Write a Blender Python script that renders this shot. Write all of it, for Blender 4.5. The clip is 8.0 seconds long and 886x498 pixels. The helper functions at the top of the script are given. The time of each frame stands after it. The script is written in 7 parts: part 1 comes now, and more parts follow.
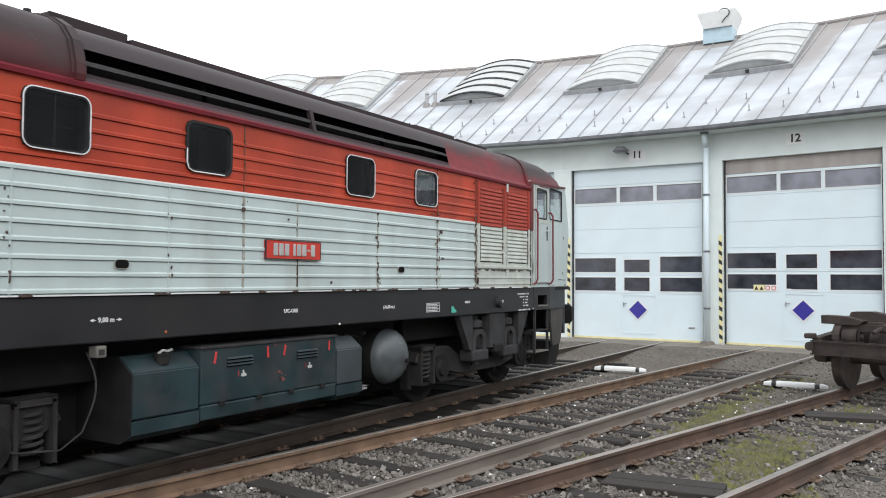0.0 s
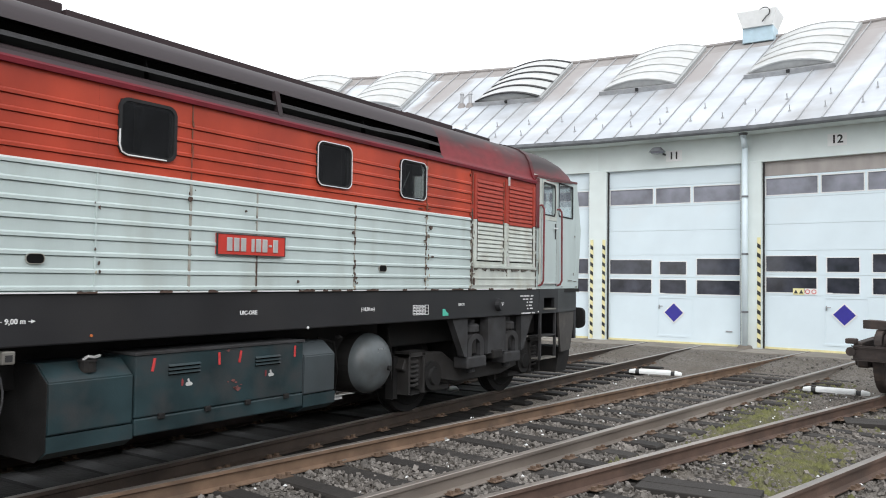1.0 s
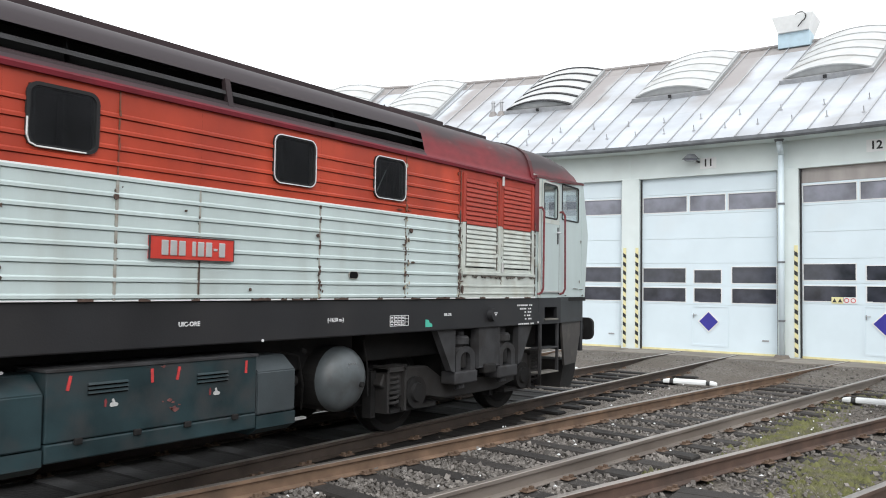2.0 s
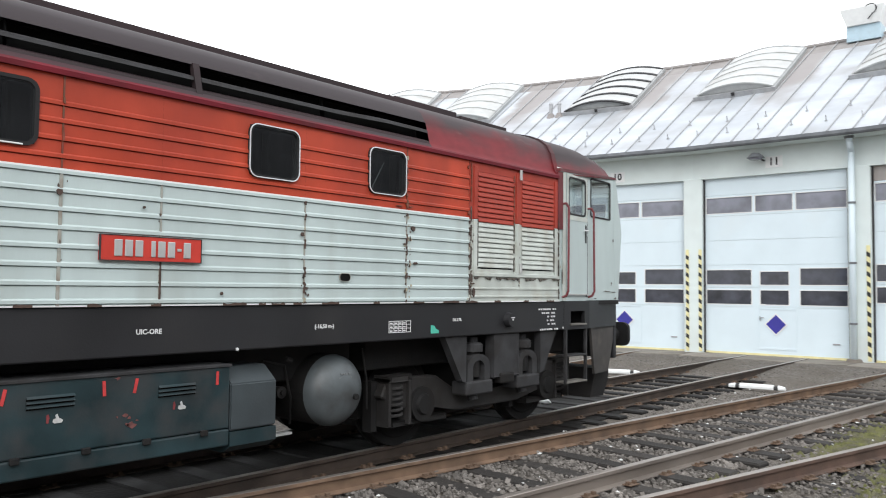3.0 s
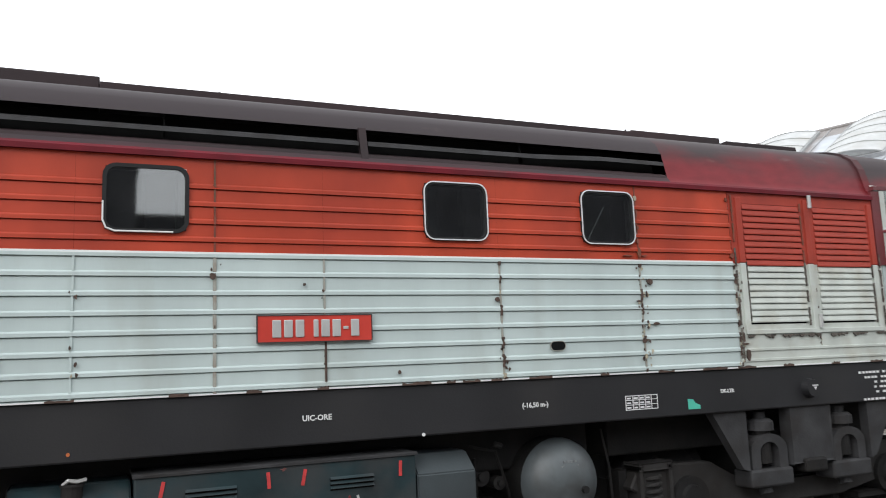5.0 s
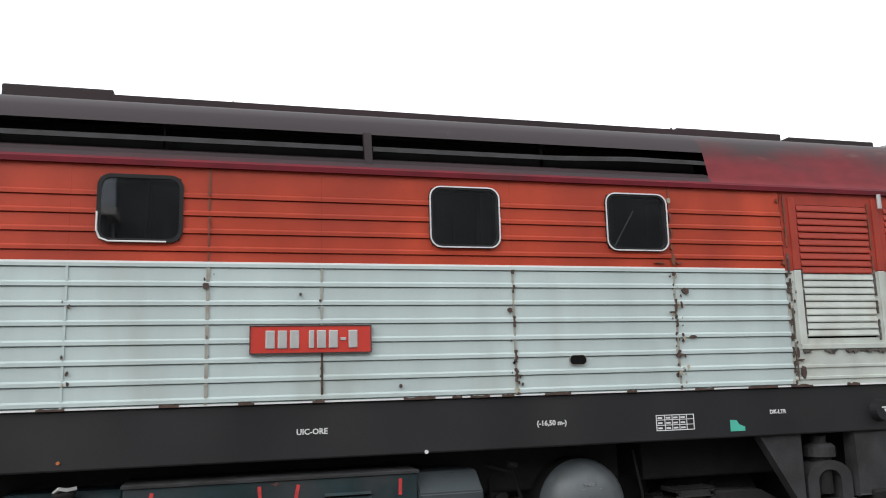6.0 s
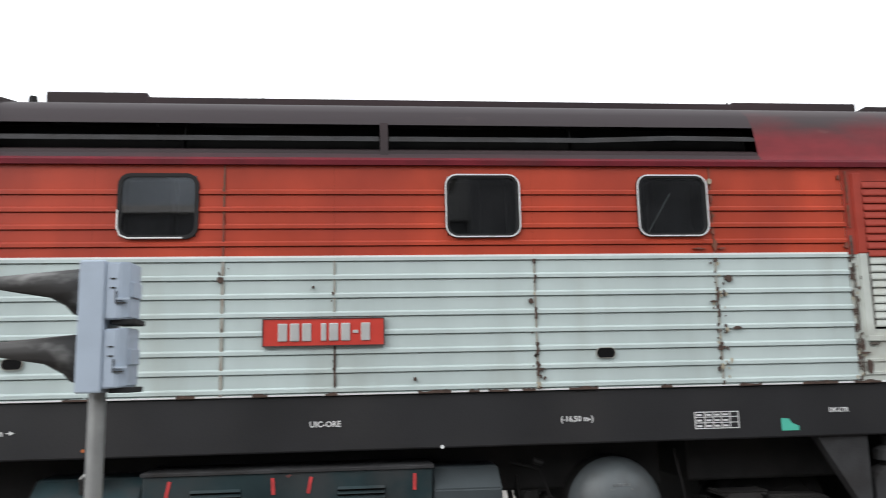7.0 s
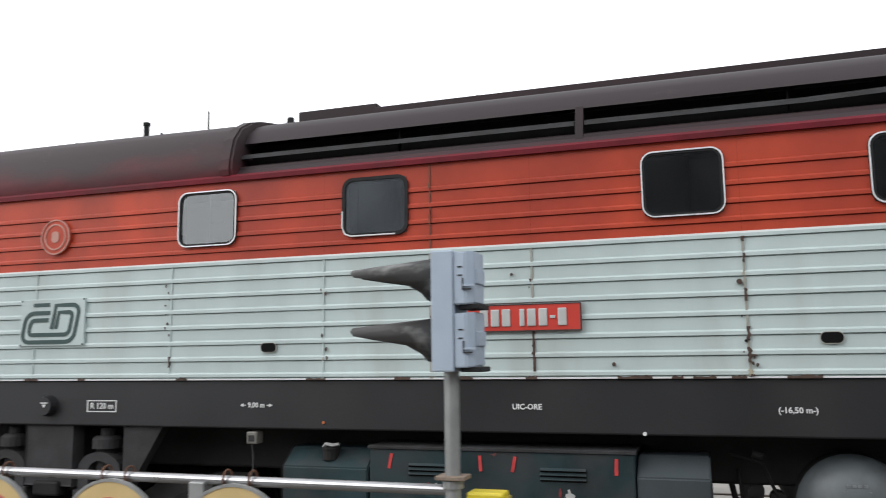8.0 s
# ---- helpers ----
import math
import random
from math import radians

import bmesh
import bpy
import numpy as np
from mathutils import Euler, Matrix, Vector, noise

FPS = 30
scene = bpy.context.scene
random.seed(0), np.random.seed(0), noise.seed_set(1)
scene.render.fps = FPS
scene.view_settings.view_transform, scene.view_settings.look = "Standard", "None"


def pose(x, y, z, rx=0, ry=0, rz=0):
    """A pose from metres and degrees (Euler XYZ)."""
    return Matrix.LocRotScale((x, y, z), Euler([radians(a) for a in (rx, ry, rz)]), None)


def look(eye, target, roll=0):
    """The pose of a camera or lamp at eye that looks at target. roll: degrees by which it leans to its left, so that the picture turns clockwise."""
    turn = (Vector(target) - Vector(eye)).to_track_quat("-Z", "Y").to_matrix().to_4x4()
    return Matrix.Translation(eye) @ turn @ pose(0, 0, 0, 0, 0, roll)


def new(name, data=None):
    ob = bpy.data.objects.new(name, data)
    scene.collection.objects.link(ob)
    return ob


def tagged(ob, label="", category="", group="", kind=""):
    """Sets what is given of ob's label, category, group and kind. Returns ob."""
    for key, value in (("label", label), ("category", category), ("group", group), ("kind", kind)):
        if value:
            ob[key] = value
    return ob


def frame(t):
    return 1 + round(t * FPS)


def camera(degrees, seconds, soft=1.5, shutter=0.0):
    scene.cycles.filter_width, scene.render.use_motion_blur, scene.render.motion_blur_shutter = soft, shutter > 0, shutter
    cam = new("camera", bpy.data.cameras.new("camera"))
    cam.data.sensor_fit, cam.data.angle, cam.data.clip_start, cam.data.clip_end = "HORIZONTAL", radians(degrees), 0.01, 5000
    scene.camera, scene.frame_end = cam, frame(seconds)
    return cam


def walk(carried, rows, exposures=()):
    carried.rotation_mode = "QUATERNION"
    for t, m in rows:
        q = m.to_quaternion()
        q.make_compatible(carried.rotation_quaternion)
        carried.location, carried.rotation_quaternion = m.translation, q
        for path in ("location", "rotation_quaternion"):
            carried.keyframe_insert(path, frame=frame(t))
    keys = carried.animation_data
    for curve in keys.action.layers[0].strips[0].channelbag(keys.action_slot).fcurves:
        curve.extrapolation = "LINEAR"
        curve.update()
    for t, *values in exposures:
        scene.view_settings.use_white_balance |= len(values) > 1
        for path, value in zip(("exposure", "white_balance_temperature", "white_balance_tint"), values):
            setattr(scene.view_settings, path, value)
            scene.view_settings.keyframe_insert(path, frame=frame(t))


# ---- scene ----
cam = camera(58.15, 8.0, soft=1.0, shutter=0.3)
EYE = (0.0, 0.0, 1.70)
PATH = [  # seconds, yaw, pitch, roll
    (0, -58.83, 2.05, -0.32),
    (0.5, -57.45, 1.98, -0.65),
    (1, -56.41, 2.06, -0.83),
    (1.2, -55.79, 2.18, -0.85),
    (2.3, -53.29, 2.64, -0.79),
    (2.5, -52.50, 2.58, -0.73),
    (3, -49.93, 2.82, -0.58),
    (3.2, -47.80, 3.39, -0.35),
    (3.5, -42.91, 4.86, 0.65),
    (4, -36.04, 5.80, 1.50),
    (4.5, -28.62, 7.40, 2.08),
    (4.7, -26.36, 7.76, 2.21),
    (5.8, -15.94, 8.80, 1.62),
    (6, -14.95, 9.06, 1.45),
    (6.5, -13.77, 8.55, 1.16),
    (6.7, -11.14, 8.57, 1.09),
    (7, -5.62, 8.61, 1.22),
    (7.2, -0.05, 8.87, 1.44),
    (7.5, 8.41, 8.53, 1.21),
    (7.8, 14.46, 7.97, 0.84),
    (8, 18.12, 7.75, 0.72),
]
walk(cam, [(t, pose(*EYE, 90 + p, r, y)) for t, y, p, r in PATH],
     exposures=[(0.0, 0.09), (0.5, 0.13), (1.0, 0.17), (2.5, 0.22), (3.0, 0.21), (3.5, 0.11), (4.0, 0.08), (6.0, 0.00), (6.5, -0.01), (7.0, 0.05), (7.5, 0.04), (8.0, -0.05)])
# where the middle of the locomotive stands on its track
LOCO_X = [
    (0, 5.939),
    (0.5, 5.408),
    (1, 4.929),
    (1.2, 4.731),
    (2.3, 3.663),
    (2.5, 3.477),
    (3, 3.038),
    (3.2, 2.857),
    (3.5, 2.599),
    (4, 2.195),
    (4.5, 1.746),
    (4.7, 1.576),
    (5.8, 0.673),
    (6, 0.509),
    (6.5, 0.074),
    (6.7, -0.085),
    (7, -0.282),
    (7.2, -0.461),
    (7.5, -0.758),
    (7.8, -1.008),
    (8, -1.194),
]
# ---- end of path ----


# ---- light ----
def set_world():
    w = bpy.data.worlds.new("overcast_sky")
    scene.world = w
    w.use_nodes = True
    nt = w.node_tree
    nt.nodes.clear()
    out = nt.nodes.new("ShaderNodeOutputWorld")
    bg = nt.nodes.new("ShaderNodeBackground")
    sky = nt.nodes.new("ShaderNodeTexSky")
    sky.sky_type = "NISHITA"
    sky.sun_disc = False
    sky.sun_elevation, sky.sun_rotation = radians(48), radians(200)
    tc = nt.nodes.new("ShaderNodeTexCoord")
    cloud = nt.nodes.new("ShaderNodeTexNoise")
    cloud.inputs["Scale"].default_value = 1.7
    cloud.inputs["Detail"].default_value = 4
    ramp = nt.nodes.new("ShaderNodeValToRGB")
    ramp.color_ramp.elements[0].position, ramp.color_ramp.elements[1].position = 0.28, 0.42
    ramp.color_ramp.elements[0].color = (0.86, 0.86, 0.86, 1)
    ramp.color_ramp.elements[1].color = (1, 1, 1, 1)
    mix = nt.nodes.new("ShaderNodeMix")
    mix.data_type = "RGBA"
    scale = nt.nodes.new("ShaderNodeMix")
    scale.data_type, scale.blend_type = "RGBA", "MULTIPLY"
    scale.inputs["Factor"].default_value = 1.0
    scale.inputs["B"].default_value = (0.1, 0.1, 0.1, 1)
    mix.inputs["B"].default_value = (SKY_WHITE * 0.97, SKY_WHITE, SKY_WHITE * 1.04, 1)
    ln = nt.links.new
    ln(tc.outputs["Generated"], cloud.inputs["Vector"])
    ln(cloud.outputs["Fac"], ramp.inputs["Fac"])
    ln(sky.outputs["Color"], scale.inputs["A"])
    ln(scale.outputs["Result"], mix.inputs["A"])
    ln(ramp.outputs["Color"], mix.inputs["Factor"])
    ln(mix.outputs["Result"], bg.inputs["Color"])
    ln(bg.outputs["Background"], out.inputs["Surface"])


SKY_WHITE = 1.5
set_world()
sun = new("sun", bpy.data.lights.new("sun", "SUN"))
sun.data.energy, sun.data.angle, sun.data.color = 1.1, radians(40), (1.0, 0.98, 0.96)
sun.matrix_world = look((-13, -8, 15), (3, 6, 0))


# ---- materials ----
def mat(name, color, rough=0.6, metal=0.0, var=0.18, scale=5.0, bump=0.15, grain=60.0, dirt=None, amount=0.5, dscale=1.5,
        stretch=(1, 1, 1), spec=0.5, per_piece=0.0):
    """A worn surface: base colour with fine grain, broad stains of a second colour and a little relief."""
    m = bpy.data.materials.new(name)
    m.use_nodes = True
    nt = m.node_tree
    b = nt.nodes["Principled BSDF"]
    b.inputs["Metallic"].default_value = metal
    b.inputs["Specular IOR Level"].default_value = spec
    ln = nt.links.new
    tc = nt.nodes.new("ShaderNodeTexCoord")
    mp = nt.nodes.new("ShaderNodeMapping")
    mp.inputs["Scale"].default_value = stretch
    ln(tc.outputs["Object"], mp.inputs["Vector"])

    def tex(sc, detail=4, vec=None):
        n = nt.nodes.new("ShaderNodeTexNoise")
        n.inputs["Scale"].default_value, n.inputs["Detail"].default_value = sc, detail
        ln((vec or mp).outputs["Vector"] if vec is None else vec, n.inputs["Vector"])
        return n

    n1 = tex(scale)
    cr = nt.nodes.new("ShaderNodeValToRGB")
    e = cr.color_ramp.elements
    e[0].position, e[1].position = 0.3, 0.7
    e[0].color = (*[c * (1 - var) for c in color], 1)
    e[1].color = (*[min(1, c * (1 + var)) for c in color], 1)
    ln(n1.outputs["Fac"], cr.inputs["Fac"])
    col = cr.outputs["Color"]
    if per_piece:
        oi = nt.nodes.new("ShaderNodeObjectInfo")
        hv = nt.nodes.new("ShaderNodeHueSaturation")
        mr = nt.nodes.new("ShaderNodeMapRange")
        mr.inputs["To Min"].default_value, mr.inputs["To Max"].default_value = 1 - per_piece, 1 + per_piece
        ln(oi.outputs["Random"], mr.inputs["Value"])
        ln(mr.outputs["Result"], hv.inputs["Value"])
        ln(col, hv.inputs["Color"])
        col = hv.outputs["Color"]
    if dirt:
        n2 = tex(dscale, 6)
        r2 = nt.nodes.new("ShaderNodeValToRGB")
        r2.color_ramp.elements[0].position = 0.62 - 0.28 * amount
        r2.color_ramp.elements[1].position = 0.80 - 0.16 * amount
        ln(n2.outputs["Fac"], r2.inputs["Fac"])
        mx = nt.nodes.new("ShaderNodeMix")
        mx.data_type = "RGBA"
        mx.inputs["B"].default_value = (*dirt, 1)
        sc = nt.nodes.new("ShaderNodeMath")
        sc.operation = "MULTIPLY"
        sc.inputs[1].default_value = min(1.0, 0.35 + amount * 0.6)
        ln(r2.outputs["Color"], sc.inputs[0])
        ln(sc.outputs["Value"], mx.inputs["Factor"])
        ln(col, mx.inputs["A"])
        col = mx.outputs["Result"]
    ln(col, b.inputs["Base Color"])
    n3 = tex(grain, 3)
    rr = nt.nodes.new("ShaderNodeMapRange")
    rr.inputs["To Min"].default_value, rr.inputs["To Max"].default_value = max(0.03, rough - 0.12), min(1, rough + 0.12)
    ln(n1.outputs["Fac"], rr.inputs["Value"])
    ln(rr.outputs["Result"], b.inputs["Roughness"])
    if bump:
        bp = nt.nodes.new("ShaderNodeBump")
        bp.inputs["Strength"].default_value, bp.inputs["Distance"].default_value = bump, 0.01
        ln(n3.outputs["Fac"], bp.inputs["Height"])
        ln(bp.outputs["Normal"], b.inputs["Normal"])
    return m


def glass(name, tint, gloss=0.065):
    """Flat window glass: clear, with a reflection that grows at a slant."""
    m = bpy.data.materials.new(name)
    m.use_nodes = True
    nt = m.node_tree
    nt.nodes.clear()
    ln = nt.links.new
    out, mix = nt.nodes.new("ShaderNodeOutputMaterial"), nt.nodes.new("ShaderNodeMixShader")
    clear, shine = nt.nodes.new("ShaderNodeBsdfTransparent"), nt.nodes.new("ShaderNodeBsdfGlossy")
    clear.inputs["Color"].default_value = (*tint, 1)
    shine.inputs["Roughness"].default_value = 0.03
    facing = nt.nodes.new("ShaderNodeLayerWeight")
    power, scale = nt.nodes.new("ShaderNodeMath"), nt.nodes.new("ShaderNodeMath")
    power.operation, power.inputs[1].default_value = "POWER", 5.0
    scale.operation, scale.inputs[1].default_value, scale.inputs[2].default_value = "MULTIPLY_ADD", 0.9, gloss
    ln(facing.outputs["Facing"], power.inputs[0])
    ln(power.outputs["Value"], scale.inputs[0])
    ln(scale.outputs["Value"], mix.inputs["Fac"])
    ln(clear.outputs["BSDF"], mix.inputs[1])
    ln(shine.outputs["BSDF"], mix.inputs[2])
    ln(mix.outputs["Shader"], out.inputs["Surface"])
    return m


GREY = mat("grey_green_paint", (0.50, 0.58, 0.57), 0.36, var=0.07, scale=3, bump=0.05, dirt=(0.34, 0.35, 0.31), amount=0.28, dscale=2.2, stretch=(1, 1, 0.22), spec=0.35)
RED = mat("orange_red_paint", (0.455, 0.058, 0.026), 0.42, var=0.22, scale=3.2, bump=0.05, dirt=(0.29, 0.036, 0.022), amount=0.5, dscale=1.1, stretch=(0.8, 1, 0.5), spec=0.32)
MAROON = mat("sooty_roof_paint", (0.038, 0.024, 0.026), 0.6, var=0.3, scale=2.0, bump=0.1, dirt=(0.022, 0.019, 0.020), amount=0.7, dscale=1.1, stretch=(0.4, 1, 1), spec=0.25)
ROOFRED = mat("faded_red_roof_paint", (0.16, 0.026, 0.030), 0.5, var=0.3, scale=2.2, bump=0.08, dirt=(0.045, 0.032, 0.033), amount=0.75, dscale=1.3, stretch=(0.6, 1, 1))
CRIMSON = mat("crimson_edge_paint", (0.135, 0.010, 0.018), 0.6, var=0.2, bump=0.05, dirt=(0.05, 0.022, 0.023), amount=0.4, spec=0.2)
SILLBLACK = mat("black_frame_paint", (0.015, 0.015, 0.017), 0.5, var=0.2, scale=1.5, bump=0.08, dirt=(0.030, 0.028, 0.028), amount=0.4, dscale=1.0)
DARK = mat("sooty_steel", (0.012, 0.0115, 0.0115), 0.75, var=0.4, scale=6, bump=0.25, dirt=(0.020, 0.017, 0.015), amount=0.5, spec=0.32)
GUNMETAL = mat("dusty_grey_steel", (0.040, 0.040, 0.042), 0.7, var=0.3, scale=5, bump=0.2, dirt=(0.024, 0.021, 0.019), amount=0.6, dscale=4, spec=0.3)
TEAL = mat("dark_teal_paint", (0.020, 0.039, 0.044), 0.48, var=0.35, scale=2.5, bump=0.08, dirt=(0.048, 0.048, 0.049), amount=0.6, dscale=4.5, spec=0.3)
TANKGREY = mat("grey_tank_paint", (0.085, 0.097, 0.102), 0.45, var=0.3, scale=3, bump=0.06, dirt=(0.045, 0.042, 0.040), amount=0.55, dscale=5)
RUST = mat("rust", (0.12, 0.055, 0.03), 0.85, var=0.4, scale=12, bump=0.3, grain=120)
RUSTFLAKE = mat("flaked_brown_primer", (0.075, 0.048, 0.038), 0.85, var=0.4, scale=20, bump=0.3)
STAIN = mat("yellowed_rust_stain", (0.40, 0.36, 0.27), 0.6, var=0.2, scale=14, bump=0.1)
CHROME = mat("bright_window_trim", (0.82, 0.83, 0.84), 0.3, metal=0.35, var=0.06, bump=0.02)
RUBBER = mat("black_rubber", (0.013, 0.013, 0.014), 0.85, var=0.2, bump=0.1)
# near-black colour that stands in for shade inside openings
SHADEBLACK = mat("painted_black_shade", (0.009, 0.009, 0.009), 0.9, var=0.2, bump=0, spec=0.08)
WHITEP = mat("white_paint", (0.74, 0.75, 0.74), 0.5, var=0.05, bump=0.04)
LETTER = mat("white_stencil_paint", (0.72, 0.72, 0.72), 0.6, var=0.08, bump=0)
PLATERED = mat("red_enamel_plate", (0.55, 0.045, 0.03), 0.4, var=0.1, bump=0.03)
ALU = mat("cast_aluminium", (0.55, 0.55, 0.54), 0.45, metal=0.5, var=0.1, bump=0.05)
LOGOGREEN = mat("dark_green_logo_paint", (0.03, 0.065, 0.06), 0.5, var=0.1, bump=0)
PIPERED = mat("red_handrail_paint", (0.20, 0.030, 0.035), 0.5, var=0.3, bump=0.1, dirt=(0.06, 0.045, 0.045), amount=0.6, dscale=5)
FLAGRED = mat("red_mark_paint", (0.52, 0.045, 0.045), 0.6, var=0.25, scale=18, bump=0)
MINT = mat("mint_green_label", (0.08, 0.48, 0.36), 0.6, var=0.1, bump=0)
ORANGE = mat("orange_dot_paint", (0.5, 0.14, 0.04), 0.6, var=0.1, bump=0)
FACADE = mat("pale_render", (0.68, 0.745, 0.73), 0.85, var=0.04, scale=2, bump=0.06, grain=180, dirt=(0.60, 0.63, 0.61), amount=0.3, dscale=0.7)
DOORWHITE = mat("white_door_panel", (0.66, 0.755, 0.80), 0.5, var=0.03, scale=1.5, bump=0.02, dirt=(0.66, 0.71, 0.72), amount=0.25, dscale=0.6)
DOORGREY = mat("bare_grey_door_panel", (0.36, 0.33, 0.31), 0.6, var=0.15, scale=3, bump=0.05, stretch=(1, 1, 0.3))
ZINC = mat("weathered_zinc_roof", (0.47, 0.50, 0.535), 0.50, metal=0.15, var=0.14, scale=0.9, bump=0.05, grain=15, dirt=(0.27, 0.26, 0.255), amount=0.55, dscale=0.5, per_piece=0.10)
def roof_stain(m):
    """Brown run-off stains that lie on the roof beside each skylight."""
    nt = m.node_tree
    ln = nt.links.new
    b = nt.nodes["Principled BSDF"]
    src = b.inputs["Base Color"].links[0].from_socket

    def op(kind, a, c=None, d=None):
        n = nt.nodes.new("ShaderNodeMath")
        n.operation = kind
        for i, v in enumerate((a, c, d)):
            if v is None:
                continue
            if isinstance(v, (int, float)):
                n.inputs[i].default_value = v
            else:
                ln(v, n.inputs[i])
        return n.outputs["Value"]

    def ramp(v, lo, hi):
        r = nt.nodes.new("ShaderNodeMapRange")
        r.interpolation_type = "SMOOTHSTEP"
        r.inputs["From Min"].default_value, r.inputs["From Max"].default_value = lo, hi
        ln(v, r.inputs["Value"])
        return r.outputs["Result"]

    geo, xyz, wob = nt.nodes.new("ShaderNodeNewGeometry"), nt.nodes.new("ShaderNodeSeparateXYZ"), nt.nodes.new("ShaderNodeTexNoise")
    wob.inputs["Scale"].default_value, wob.inputs["Detail"].default_value = 0.55, 7
    ln(geo.outputs["Position"], xyz.inputs["Vector"])
    ln(geo.outputs["Position"], wob.inputs["Vector"])
    angle = op("ARCTAN2", op("SUBTRACT", xyz.outputs["Y"], 6.93), op("ADD", xyz.outputs["X"], 14.75))
    lane = op("FRACT", op("ADD", op("DIVIDE", angle, radians(6.69)), 20.0))
    lane = op("ADD", lane, op("MULTIPLY_ADD", wob.outputs["Fac"], 0.34, -0.17))
    near = op("MULTIPLY", ramp(lane, -0.02, 0.12), op("SUBTRACT", 1.0, ramp(lane, 0.27, 0.36)))
    high = ramp(op("ADD", xyz.outputs["Z"], op("MULTIPLY_ADD", wob.outputs["Fac"], 2.4, -1.2)), 6.7, 8.6)
    fac = op("MULTIPLY", op("MULTIPLY", near, high), 0.95)
    mx = nt.nodes.new("ShaderNodeMix")
    mx.data_type = "RGBA"
    mx.inputs["B"].default_value = (0.265, 0.24, 0.23, 1)
    ln(fac, mx.inputs["Factor"])
    ln(src, mx.inputs["A"])
    ln(mx.outputs["Result"], b.inputs["Base Color"])


roof_stain(ZINC)
ROOFDARK = mat("dull_brown_roof_sheet", (0.27, 0.25, 0.24), 0.7, var=0.15, scale=2, bump=0.08, dirt=(0.2, 0.18, 0.17), amount=0.5, dscale=0.8)
SEAM = mat("roof_seam_metal", (0.37, 0.375, 0.385), 0.5, metal=0.3, var=0.15, bump=0.05)
POLY = mat("opal_skylight_sheet", (0.47, 0.48, 0.475), 0.45, var=0.12, scale=3, bump=0.05, dirt=(0.38, 0.37, 0.345), amount=0.5, dscale=1.2)
SKYFRAME = mat("grey_skylight_frame", (0.35, 0.36, 0.36), 0.6, var=0.1, bump=0.05)
GUTTER = mat("grey_gutter_metal", (0.15, 0.16, 0.17), 0.5, metal=0.2, var=0.15, bump=0.05)
# mottling in the colour stands in for reflections in the door panes
PANE = mat("dark_reflecting_pane", (0.037, 0.039, 0.052), 0.06, var=0.55, scale=2.5, bump=0, spec=0.6)
PANEUP = mat("paler_upper_pane", (0.19, 0.195, 0.23), 0.2, var=0.35, scale=2.0, bump=0, spec=0.5)
YELLOW = mat("yellow_warning_paint", (0.72, 0.66, 0.36), 0.6, var=0.1, bump=0.03)
STRIPEBLACK = mat("black_warning_paint", (0.02, 0.02, 0.02), 0.6, var=0.1, bump=0.03)
BLUE = mat("blue_enamel_sign", (0.035, 0.03, 0.28), 0.4, var=0.08, bump=0)
CONCRETE = mat("grey_brown_concrete", (0.25, 0.225, 0.195), 0.9, var=0.2, scale=2, bump=0.3, grain=50, dirt=(0.13, 0.11, 0.09), amount=0.6, dscale=0.7)
SLEEPER = mat("tarred_timber_sleeper", (0.030, 0.026, 0.023), 0.85, var=0.35, scale=4, bump=0.5, grain=25, stretch=(1, 8, 1), per_piece=0.3)
RAILSIDE = mat("rusty_rail_side", (0.165, 0.105, 0.068), 0.8, var=0.3, scale=4, bump=0.25, grain=80, dirt=(0.08, 0.06, 0.048), amount=0.45)
RAILTOP = mat("worn_rail_head", (0.33, 0.29, 0.26), 0.35, metal=0.6, var=0.15, scale=3, bump=0.05, stretch=(0.1, 1, 1))
STONE = mat("ballast_stone", (0.195, 0.178, 0.162), 0.9, var=0.3, scale=3, bump=0.35, grain=70, spec=0.3)
BOGIEGREY = mat("oily_brown_grey_steel", (0.030, 0.0285, 0.028), 0.7, var=0.3, scale=5, bump=0.2, dirt=(0.020, 0.017, 0.015), amount=0.6, dscale=4, spec=0.35)
MOSS = mat("yellow_green_moss", (0.120, 0.122, 0.042), 0.95, var=0.4, scale=9, bump=0.6, grain=90, dirt=(0.125, 0.112, 0.09), amount=0.75, dscale=5)
SIGNALGREY = mat("blue_grey_signal_paint", (0.40, 0.47, 0.56), 0.55, var=0.07, scale=4, bump=0.04, dirt=(0.28, 0.32, 0.37), amount=0.35, dscale=5)
HOOD = mat("worn_black_hood", (0.052, 0.050, 0.049), 0.6, var=0.25, scale=5, bump=0.08, dirt=(0.42, 0.42, 0.41), amount=0.30, dscale=9, stretch=(0.6, 1, 1))
GALV = mat("galvanised_steel", (0.33, 0.335, 0.33), 0.45, metal=0.5, var=0.15, scale=8, bump=0.06)
POLISHED = mat("polished_tube", (0.40, 0.40, 0.41), 0.3, metal=0.9, var=0.1, bump=0.02)
CREAM = mat("pale_yellow_disc", (0.60, 0.44, 0.20), 0.6, var=0.08, bump=0.03, dirt=(0.55, 0.42, 0.25), amount=0.3, dscale=4)
DISCRED = mat("faded_red_disc", (0.50, 0.12, 0.10), 0.6, var=0.12, bump=0.03)
BRIGHTYELLOW = mat("bright_yellow_plastic", (0.65, 0.52, 0.03), 0.4, var=0.08, bump=0.03)
BEIGE = mat("interior_cream_paint", (0.64, 0.67, 0.64), 0.7, var=0.1, bump=0.03)
